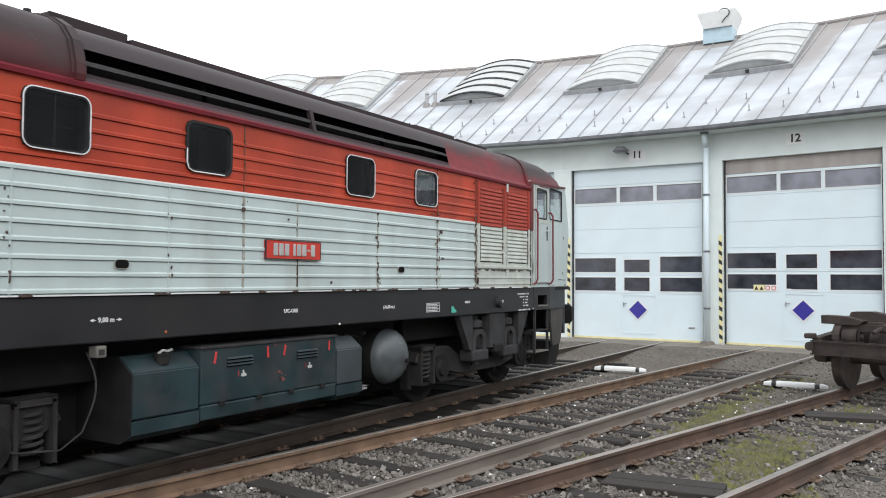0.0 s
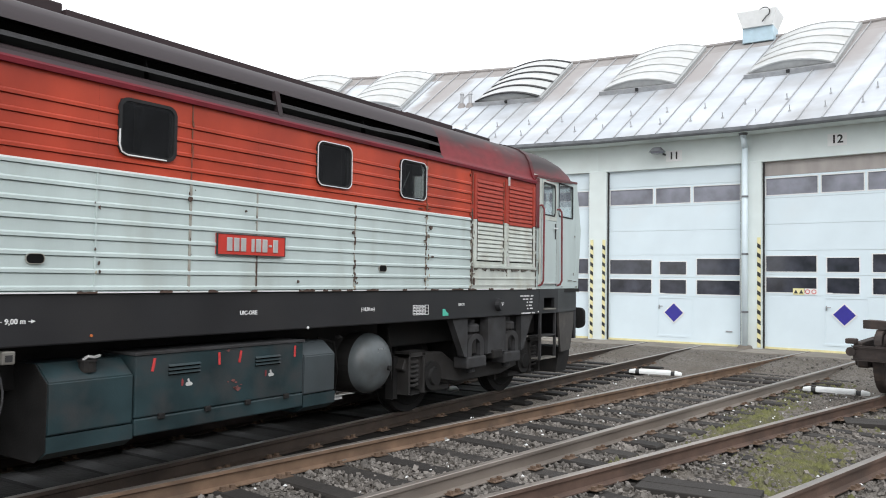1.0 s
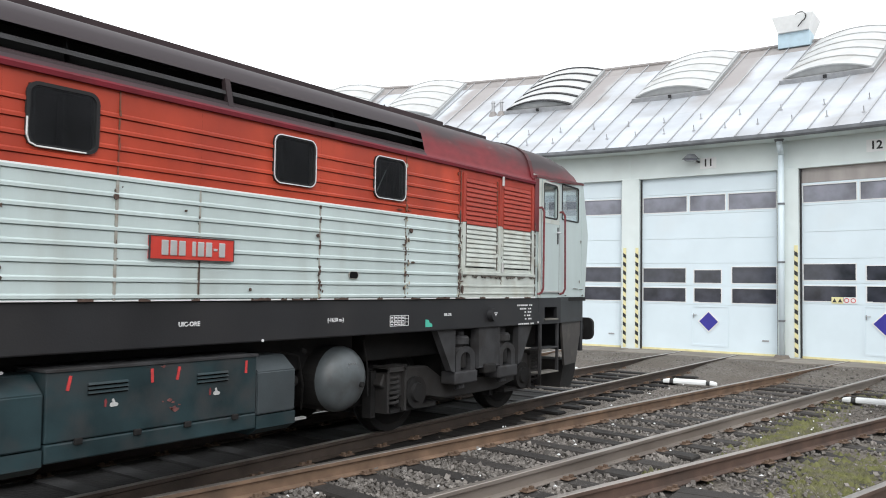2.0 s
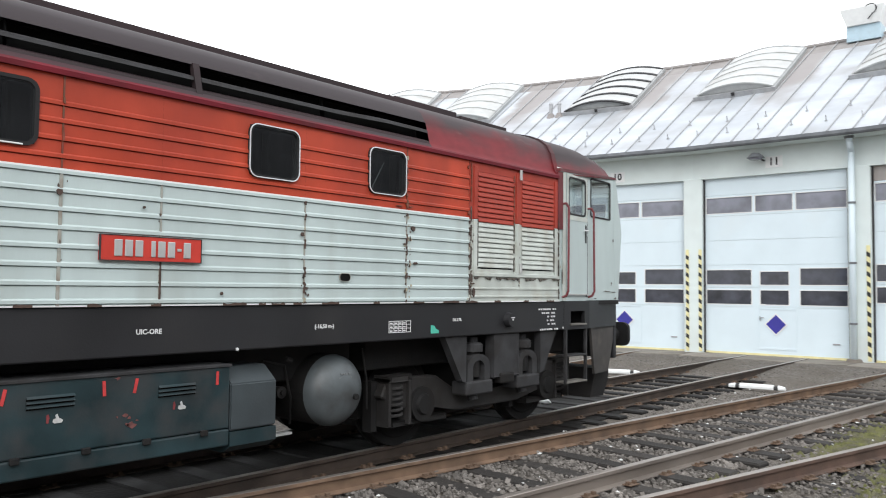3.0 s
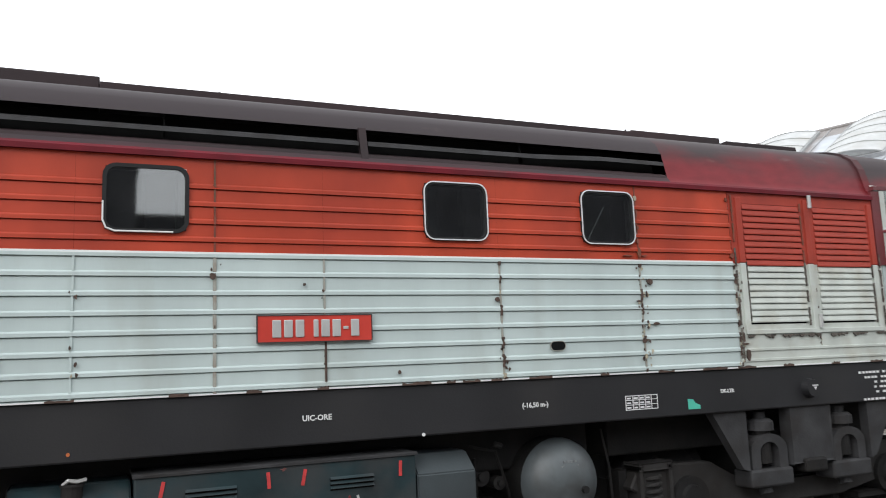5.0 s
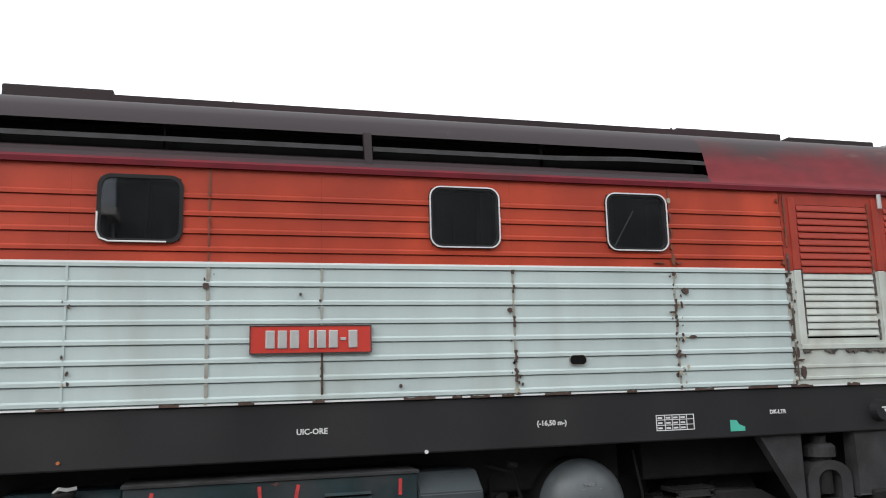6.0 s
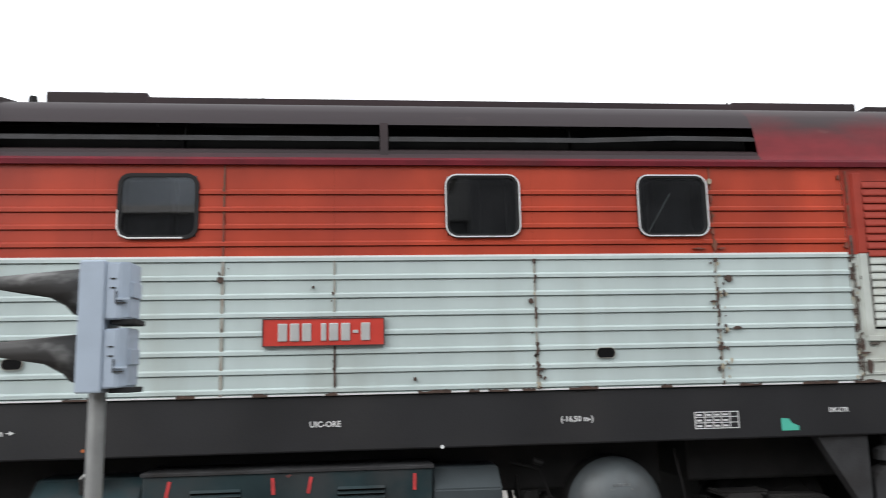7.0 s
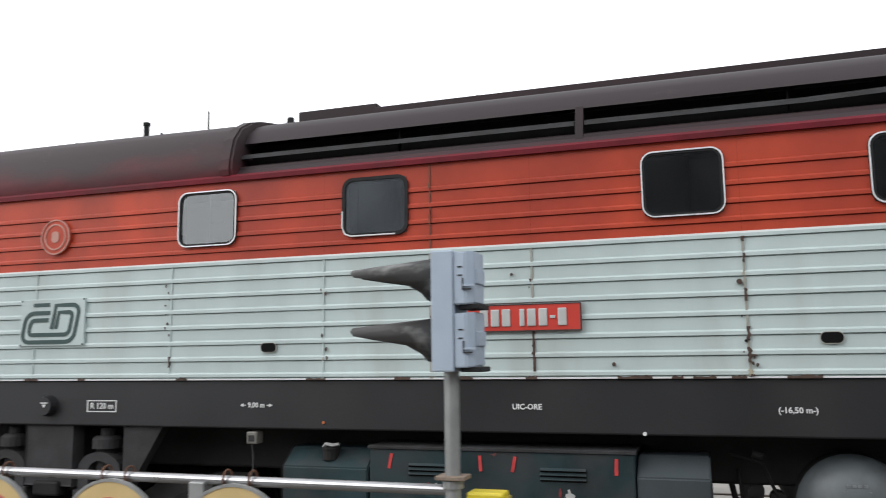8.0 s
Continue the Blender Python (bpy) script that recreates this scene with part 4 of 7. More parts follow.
# unseen plain halls that close the yard behind the camera, added to shape the window reflections
def make_back_halls():
    for x0, x1, y0, y1, h, label, m in ((-19, -4.6, -34, -24, 10.6, "unseen pale grey hall, added for the window reflections", PALEHALL), (-12, -4.7, -23.9, -22.5, 8.3, "unseen low dark block before the pale hall, for reflections", BACKHALL),
                                        (-4.5, 1.3, -36, -24, 11.4, "unseen dark grey hall, added for the window reflections", BACKHALL), (1.35, 4.75, -34, -25, 8.4, "unseen low dark block between halls, for reflections", BACKHALL),
                                        (4.8, 120, -36, -24, 11.4, "unseen long dark hall, added for the window reflections", BACKHALL)):
        b = thing("unseen_hall", label, "building")
        bm = bmesh.new()
        box(bm, x0, x1, y0, y1, -0.2, h)
        part("wall", bm, m, b)
        bm = bmesh.new()
        prism(bm, [(x0 - 0.3, y0 - 0.3, h), (x0 - 0.3, y1 + 0.3, h), (x0 - 0.3, (y0 + y1) / 2, h + 0.5)], (x1 - x0 + 0.6, 0, 0))
        part("roof", bm, ROOFDARK, b)


make_back_halls()


# ---- locomotive: x along the track, its near side at y = -1.45, z from the rail head ----
loco = thing("locomotive", "orange-red and grey diesel locomotive with a sooty roof", "locomotive")
SIDE = 1.45
JOINT = mat("rust_stained_joint", (0.36, 0.36, 0.32), 0.6, var=0.25, scale=9, bump=0.1, dirt=(0.14, 0.09, 0.06), amount=0.6, dscale=9)
REDJOINT = mat("dark_red_joint", (0.20, 0.05, 0.03), 0.6, var=0.3, scale=9, bump=0.1, dirt=(0.09, 0.06, 0.03), amount=0.6, dscale=8)
Z_SILL, Z_STRIPE, Z_TOP = 1.552, 2.461, 3.10
GROOVES = [1.567 + 0.1237 * i for i in range(8)] + [2.537 + 0.118 * i for i in range(4)]
SEAMS = [-5.70, -4.175, -2.82, -1.484, -0.641, 0.091, 1.452, 2.749, 3.745]
WINDOWS = [(-2.750, -2.250), (-1.312, -0.822), (0.862, 1.352), (2.222, 2.704)]
WIN_Z = (2.607, 3.018)


def bead_profile(z0, z1):
    """Height and depth of the beaded cladding from z0 to z1: each board ends in a round bead over a dark groove."""
    pts = [(z0, 0.0)]
    for g in GROOVES:
        for dz, dy in ((-0.004, 0.0), (-0.002, 0.012), (0.002, 0.012), (0.004, -0.011), (0.026, -0.011), (0.034, -0.006), (0.038, 0.0)):
            z = g + dz
            if z0 + 0.001 < z < z1 - 0.001 and not (abs(z - Z_STRIPE) < 0.001):
                pts.append((z, dy))
    if z0 < Z_STRIPE < z1:
        pts.append((Z_STRIPE, 0.0))
    pts.append((z1, 0.0))
    return sorted(pts)


def clad(bm, x0, x1, z0, z1, sign):
    pts = bead_profile(z0, z1)
    a = [bm.verts.new((x0, sign * (SIDE - dy), z)) for z, dy in pts]
    b = [bm.verts.new((x1, sign * (SIDE - dy), z)) for z, dy in pts]
    for i in range(len(pts) - 1):
        f = bm.faces.new((a[i], b[i], b[i + 1], a[i + 1]))
        f.material_index = 1 if (pts[i][0] + pts[i + 1][0]) / 2 > Z_STRIPE else 0


def make_sides():
    for sign in (-1, 1):
        # inner skin behind the joints, the dark of the gaps put into its colour
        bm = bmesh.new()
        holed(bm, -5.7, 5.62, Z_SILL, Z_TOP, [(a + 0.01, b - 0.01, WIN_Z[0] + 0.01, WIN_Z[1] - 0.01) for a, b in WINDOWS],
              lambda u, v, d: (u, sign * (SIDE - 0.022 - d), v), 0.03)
        part("inner_skin", bm, SHADEBLACK, loco)
        for x0, x1 in zip(SEAMS, SEAMS[1:]):
            bm = bmesh.new()
            a, b = x0 + 0.0004, x1 - 0.0004
            w = [q for q in WINDOWS if x0 < q[0] < x1]
            if w:
                l, r = w[0]
                clad(bm, a, l, Z_SILL, Z_TOP, sign)
                clad(bm, r, b, Z_SILL, Z_TOP, sign)
                clad(bm, l, r, Z_SILL, WIN_Z[0], sign)
                clad(bm, l, r, WIN_Z[1], Z_TOP, sign)
            else:
                clad(bm, a, b, Z_SILL, Z_TOP, sign)
            part("side_panel", bm, [GREY, RED], loco, "beaded side panel, grey below and orange-red above")
        # riveted cover strip at the joints
        for x in SEAMS[1:-1]:
            bm = bmesh.new()
            wide = 0.011 if abs(x + 0.641) < 0.01 else 0.007
            box(bm, x - wide, x + wide, sign * SIDE - 0.008, sign * SIDE + 0.008, Z_SILL + 0.004, Z_STRIPE - 0.014)
            part("joint_strip", bm, JOINT if x > -0.65 else GREY, loco, "stained joint strip")
        for x in (-0.641, 2.749):
            bm = bmesh.new()
            box(bm, x - 0.006, x + 0.006, sign * SIDE - 0.006, sign * SIDE + 0.006, Z_STRIPE + 0.014, Z_TOP - 0.005)
            part("joint_strip", bm, REDJOINT, loco, "dark stained joint strip")
        # white line and crimson edge under the roof
        bm = bmesh.new()
        box(bm, -5.7, 3.745, sign * SIDE - 0.006, sign * SIDE + 0.006, Z_STRIPE - 0.012, Z_STRIPE + 0.012, 0.002)
        part("white_line", bm, WHITEP, loco)
        bm = bmesh.new()
        s = [(-0.03, 0.0), (0.03, 0.0), (0.03, 0.035), (0.012, 0.055), (-0.03, 0.055)]
        prism(bm, [(-7.2, sign * (SIDE + u), Z_TOP - 0.005 + v) for u, v in s], (12.75, 0, 0))
        part("rain_strip", bm, CRIMSON, loco, "crimson rain strip under the roof")


make_sides()


def make_window(cx, half, sign, trim, z0=WIN_Z[0], z1=WIN_Z[1]):
    w, h, cz = 2 * half, z1 - z0, (z0 + z1) / 2
    win = new("side_window")
    win.parent = loco
    win.location = (cx, sign * SIDE, cz)
    win["label"] = "rounded side window with %s" % ("bright trim" if trim else "black rubber seal")
    place = lambda u, v, d: (u, sign * (0.022 - d), v)
    bm = bmesh.new()
    ring(bm, rounded(w + 0.034, h + 0.034, 0.082), rounded(w - 0.016, h - 0.016, 0.062), place, 0.04)
    part("seal", bm, RUBBER, win)
    if trim:
        bm = bmesh.new()
        ring(bm, rounded(w + 0.032, h + 0.032, 0.081), rounded(w + 0.014, h + 0.014, 0.074), lambda u, v, d: (u, sign * (0.028 - d), v), 0.010)
        part("trim", bm, CHROME, win)
    else:
        bm = bmesh.new()
        a, b = -w / 2 - 0.012, -h / 2 - 0.012
        tube(bm, [Vector((a, sign * 0.026, b + 0.19)), Vector((a, sign * 0.026, b + 0.07)), Vector((a + 0.02, sign * 0.026, b + 0.02)),
                  Vector((a + 0.07, sign * 0.026, b)), Vector((a + 0.42, sign * 0.026, b))], 0.006, 6)
        part("trim", bm, WHITEP, win, "last piece of white trim")
    bm = bmesh.new()
    box(bm, -w / 2, w / 2, sign * 0.006, sign * 0.012, -h / 2, h / 2)
    g = part("pane", bm, GLASS, win)
    g.visible_shadow = False
    return win


for i, (a, b) in enumerate(WINDOWS):
    for sign in (-1, 1):
        w = make_window((a + b) / 2, (b - a) / 2, sign, i != 1)
        if i == 0 and sign == -1:
            bm = bmesh.new()
            box(bm, -0.006, 0.006, 0.010, 0.022, -0.20, 0.20)
            box(bm, 0.008, 0.14, 0.010, 0.022, -0.035, -0.025)
            part("sash_bar", bm, DARK, w)
        if i == 3:
            bm = bmesh.new()
            tube(bm, [Vector((-0.17, -sign * 0.05, -0.19)), Vector((0.01, -sign * 0.05, 0.10))], 0.005, 6)
            part("stay_rod", bm, TANKGREY, w, "grey slanting rod behind the pane")


def make_inside():
    """The engine, the bulkheads and an added black block, seen through the windows as dark masses."""
    bm = bmesh.new()
    box(bm, -1.75, 3.30, -0.95, 0.95, 1.56, 3.14, 0.06)
    for x in np.arange(-1.4, 3.2, 0.55):
        box(bm, x, x + 0.35, -1.06, -0.94, 2.3, 3.1, 0.03)
    part("engine", bm, DARK, loco, "dark engine block inside the body")
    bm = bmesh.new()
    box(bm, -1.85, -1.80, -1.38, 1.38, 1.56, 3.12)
    part("bulkhead", bm, SHADEBLACK, loco)
    # added block: keeps far-side light out of the rear panes
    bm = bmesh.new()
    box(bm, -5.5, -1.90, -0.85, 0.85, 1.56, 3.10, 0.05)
    part("electrical_cabinet", bm, SHADEBLACK, loco, "black block added to darken the rear windows")
    bm = bmesh.new()
    box(bm, 5.60, 5.645, -1.33, 1.33, 1.56, 3.22)
    part("bulkhead", bm, BEIGE, loco)
    bm = bmesh.new()
    box(bm, -7.3, 7.3, -1.38, 1.38, 1.50, 1.556)
    part("floor", bm, DARK, loco)


make_inside()

ROOF_SECTION = [(1.445, 3.145), (1.405, 3.165), (1.365, 3.215), (1.305, 3.435), (1.24, 3.545), (1.13, 3.625), (0.98, 3.685), (0.75, 3.74), (0.40, 3.785), (0.0, 3.80)]


REAR_SECTION = [(1.450, 3.145), (1.462, 3.19), (1.455, 3.27), (1.405, 3.44), (1.31, 3.555), (1.17, 3.635), (0.99, 3.69), (0.75, 3.74), (0.40, 3.785), (0.0, 3.80)]


def roof_loft(name, stations, material, skip=(), label="", half=ROOF_SECTION):
    """stations: (x, widen, drop, lift of the eaves). Roof skin lofted from side to side; skip leaves out bands of the section on the near and far side."""
    full = [(-y, z) for y, z in half] + [(y, z) for y, z in half[-2::-1]]
    bm = bmesh.new()
    rows = []
    for x, k, drop, lift in [(*s, 0)[:4] for s in stations]:
        rows.append([bm.verts.new((x, y * k, 3.145 + lift + (z - 3.145) * (1 - drop))) for y, z in full])
    n = len(full)
    for a, b in zip(rows, rows[1:]):
        for i in range(n - 1):
            if i in skip or (n - 2 - i) in skip:
                continue
            f = bm.faces.new((a[i], b[i], b[i + 1], a[i + 1]))
            f.material_index = 1 if min(i, n - 2 - i) < 4 else 0
    return part(name, bm, material, loco, label, smooth=True)


roof_loft("roof_skin", [(-5.9, 1, -0.055), (-4.2, 1, -0.045), (-2.39, 1, -0.01)], [REARROOF, REARROOF], label="sooty dark red roof sheet", half=REAR_SECTION)
roof_loft("roof_skin", [(-2.30, 1, 0), (0.4, 1, 0), (3.18, 1, 0)], [MIDROOF, MIDROOF], skip=(2,), label="soot-black roof over the air intakes")
roof_loft("roof_skin", [(3.18, 1, 0), (4.4, 1, 0), (5.60, 1, 0)], [FRONTROOF, FRONTROOF], label="faded red roof with soot on top")
roof_loft("cab_roof", [(5.66, 1, 0.046, 0.03), (6.1, 0.995, 0.087, 0.055), (6.6, 0.968, 0.175, 0.09), (7.0, 0.933, 0.33, 0.12), (7.28, 0.90, 0.53, 0.145), (7.42, 0.882, 0.76, 0.16), (7.46, 0.872, 0.96, 0.165)], [CABROOF, CABROOF], label="rounded sooty cab roof")
roof_loft("cab_roof", [(-5.14 - 0.76, 1, 0), (-6.4, 0.96, 0.1), (-6.9, 0.9, 0.4), (-7.05, 0.82, 1.0)], [MAROON, ROOFRED])


def roof_band(x0, x1, grow, material, half=ROOF_SECTION):
    full = [(-y, z) for y, z in half] + [(y, z) for y, z in half[-2::-1]]
    bm = bmesh.new()
    k = 1 + grow / 1.45
    for prof in (full,):
        o = [(y * k, 3.145 + (z - 3.145) * (1 + grow / 0.65)) for y, z in prof]
        v = [[bm.verts.new((x, y, z)) for y, z in l] for x in (x0, x1) for l in (prof, o)]
        for i in range(len(prof) - 1):
            for p, q in ((0, 1), (1, 3), (3, 2)):
                bm.faces.new((v[p][i], v[p][i + 1], v[q][i + 1], v[q][i]))
    return part("roof_band", bm, material, loco, "raised seam band round the roof")


roof_band(-2.40, -2.280, 0.012, REARROOF, REAR_SECTION)
roof_band(-2.372, -2.305, 0.026, REARROOF, REAR_SECTION)


def make_roof_step():
    """The end of the fuller rear roof, closed down to the middle roof."""
    outer, inner = [[(-y, z) for y, z in h] + [(y, z) for y, z in h[-2::-1]] for h in (REAR_SECTION, ROOF_SECTION)]
    bm = bmesh.new()
    a = [bm.verts.new((-2.279, y, z)) for y, z in outer]
    b = [bm.verts.new((-2.279, y * 0.86, 3.145 + (z - 3.145) * 0.93)) for y, z in inner]
    for i in range(len(a) - 1):
        bm.faces.new((a[i], a[i + 1], b[i + 1], b[i]))
    part("roof_step", bm, REARROOF, loco)


make_roof_step()
roof_band(5.585, 5.675, 0.022, FRONTROOF)


def make_intakes():
    for sign in (-1, 1):
        (ya, za), (yb, zb) = ROOF_SECTION[2], ROOF_SECTION[3]
        # black sheet that stands in for the shaded depth of the intake
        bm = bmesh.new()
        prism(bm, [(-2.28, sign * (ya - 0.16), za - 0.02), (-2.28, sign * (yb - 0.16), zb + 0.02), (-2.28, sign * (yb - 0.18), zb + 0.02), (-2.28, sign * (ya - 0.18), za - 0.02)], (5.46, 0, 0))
        part("intake_back", bm, SHADEBLACK, loco)

        def blade(f, t0, t1, x0, x1, name="louvre", rise=0.0):
            y, z = ya + (yb - ya) * f, za + (zb - za) * f
            b = bmesh.new()
            q = [(y + 0.012, z + t0), (y + 0.004, z + t1), (y - 0.07, z + t1 + 0.03), (y - 0.07, z + t0 + 0.03)]
            prism(b, [(x0, sign * u, v) for u, v in q], (x1 - x0, 0, rise))
            part(name, b, GUNMETAL if name == "louvre" else MAROON, loco)

        for x0, x1, rise in ((-2.28, 0.40, 0.0), (0.47, 1.9, 0.0), (1.9, 2.55, 0.022), (2.55, 3.17, -0.004)):
            lift = 0.022 if x0 == 2.55 else 0.0
            blade(0.45, -0.014 + lift, 0.016 + lift, x0, x1, "louvre", rise)
        blade(0.0, -0.02, 0.012, -2.28, 3.17, "intake_lip")
        for x, wdt in ((0.435, 0.028), (1.80, 0.005), (-0.95, 0.005)):
            b = bmesh.new()
            back = 0.0 if wdt > 0.01 else 0.075
            prism(b, [(x - wdt, sign * (ya + 0.02 - back), za - 0.03), (x + wdt, sign * (ya + 0.02 - back), za - 0.03), (x + wdt, sign * (yb + 0.012 - back), zb + 0.01), (x - wdt, sign * (yb + 0.012 - back), zb + 0.01)], (0, sign * -0.05, 0))
            # thin posts sit back and carry the intake's shade in their colour
            part("intake_post", b, MAROON if wdt > 0.01 else SHADEBLACK, loco)


make_intakes()


def make_roof_top():
    bm = bmesh.new()
    for sign in (-1, 1):
        box(bm, -1.36, 3.30, sign * 0.70 - 0.07, sign * 0.70 + 0.07, 3.74, 3.808, 0.006)
    part("roof_rim", bm, MAROON, loco)
    for x0, x1, z in ((-2.11, -1.36, 3.862), (3.33, 4.42, 3.842), (4.50, 5.46, 3.82)):
        bm = bmesh.new()
        box(bm, x0, x1, -0.72, 0.72, 3.70, z, 0.012)
        part("roof_hatch", bm, MAROON, loco)
    for x, h, r in ((-0.50, 0.06, 0.015), (3.34, 0.07, 0.015), (-2.24, 0.05, 0.05), (-3.62, 0.05, 0.02), (-4.62, 0.05, 0.02)):
        bm = bmesh.new()
        cyl(bm, (x, -0.62, 3.72), (x, -0.62, 3.80 + h), r, r * 0.6, 8)
        part("lifting_eye", bm, DARK, loco)
    bm = bmesh.new()
    cyl(bm, (-3.93, -0.45, 3.74), (-3.93, -0.45, 4.02), 0.028, n=10)
    cyl(bm, (-3.93, -0.45, 4.0), (-3.93, -0.45, 4.03), 0.036, n=10)
    part("exhaust_stub", bm, DARK, loco)
    bm = bmesh.new()
    cyl(bm, (-3.22, -0.45, 3.74), (-3.22, -0.45, 4.07), 0.008, n=6)
    part("aerial", bm, DARK, loco)
    bm = bmesh.new()
    cyl(bm, (-3.22, -0.45, 3.74), (-3.22, -0.45, 3.82), 0.02, 0.012, n=8)
    part("aerial_foot", bm, DARK, loco)
    bm = bmesh.new()
    box(bm, -5.2, -2.6, -0.62, -0.55, 3.74, 3.785)
    part("roof_rim", bm, MAROON, loco)


make_roof_top()


def make_grille():
    """Two louvred doors side by side, red above and bare grey below, in a frame."""
    for sign in (-1, 1):
        g = new("louvre_bay")
        g.parent = loco
        g["label"] = "pair of louvred doors, red above and worn grey below"
        y = sign * SIDE
        at = lambda u, v, d: (u, y - sign * d, v)
        bm = bmesh.new()
        holed(bm, 3.748, 5.60, Z_SILL, Z_TOP, [(3.90, 4.575, 1.92, 2.995), (4.755, 5.44, 1.92, 2.995)], at, 0.03)
        for f in bm.faces:
            f.material_index = 1 if f.calc_center_median().z > Z_STRIPE + 0.3 else 0
        o = part("bay_panel", bm, [BAYGREY, BAYRED], g)
        # red cover over the upper half of the panel
        bm = bmesh.new()
        holed(bm, 3.748, 5.60, Z_STRIPE - 0.005, Z_TOP, [(3.90, 4.575, 1.92, 2.995), (4.755, 5.44, 1.92, 2.995)], lambda u, v, d: (u, y + sign * (0.003 - d), v), 0.006)
        part("red_sheet", bm, BAYRED, g)
        for x0, x1 in ((3.90, 4.575), (4.755, 5.44)):
            bm = bmesh.new()
            box(bm, x0, x1, y - sign * 0.06, y - sign * 0.05, 1.92, 2.995)
            # back sheet whose colour stands in for the shade in the gaps
            part("louvre_back", bm, GRIMESHADE, g)
            k, z = 0, 1.93
            while z < 2.985:
                b = bmesh.new()
                red = z > Z_STRIPE - 0.03
                lip = 0.006 if red else 0.007
                prism(b, [(x0, y - sign * 0.010, z + 0.060), (x0, y + sign * 0.003, z + 0.052), (x0, y + sign * 0.013, z + lip + 0.010), (x0, y + sign * 0.012, z + lip), (x0, y - sign * 0.004, z + lip - 0.002), (x0, y - sign * 0.018, z + 0.056)], (x1 - x0, 0, 0))
                part("slat", b, BAYRED if red else BAYGREY, g)
                z += 0.056
        # upright hinge posts and bottom rail
        for x, lo, hi, mtop in ((3.855, 1.87, 3.05, BAYRED), (4.665, 1.83, 3.06, BAYRED), (5.50, 1.87, 3.05, BAYRED)):
            b = bmesh.new()
            box(b, x - 0.032, x + 0.032, y - 0.016, y + 0.016, lo, Z_STRIPE, 0.006)
            part("post", b, BAYGREY, g)
            b = bmesh.new()
            box(b, x - 0.032, x + 0.032, y - 0.017, y + 0.017, Z_STRIPE + 0.003, hi, 0.006)
            part("post", b, mtop, g)
        b = bmesh.new()
        box(b, 3.83, 5.53, y - 0.018, y + 0.018, 1.835, 1.875, 0.004)
        part("bottom_rail", b, BAYGREY, g, "rust-stained bottom rail")
        for z in (1.93, 3.03):
            b = bmesh.new()
            cyl(b, (4.70, y + sign * 0.03, z - 0.05), (4.70, y + sign * 0.03, z + 0.07), 0.018, n=8)
            part("latch", b, ALU, g)
        for z in (1.60, 1.69):
            b = bmesh.new()
            box(b, 3.76, 5.59, y - 0.010, y + 0.010, z, z + 0.025, 0.004)
            part("bead", b, BAYGREY, g)


make_grille()

CAB_A, CAB_B = Vector((5.615, 1.45, 0)), Vector((7.48, 1.28, 0))


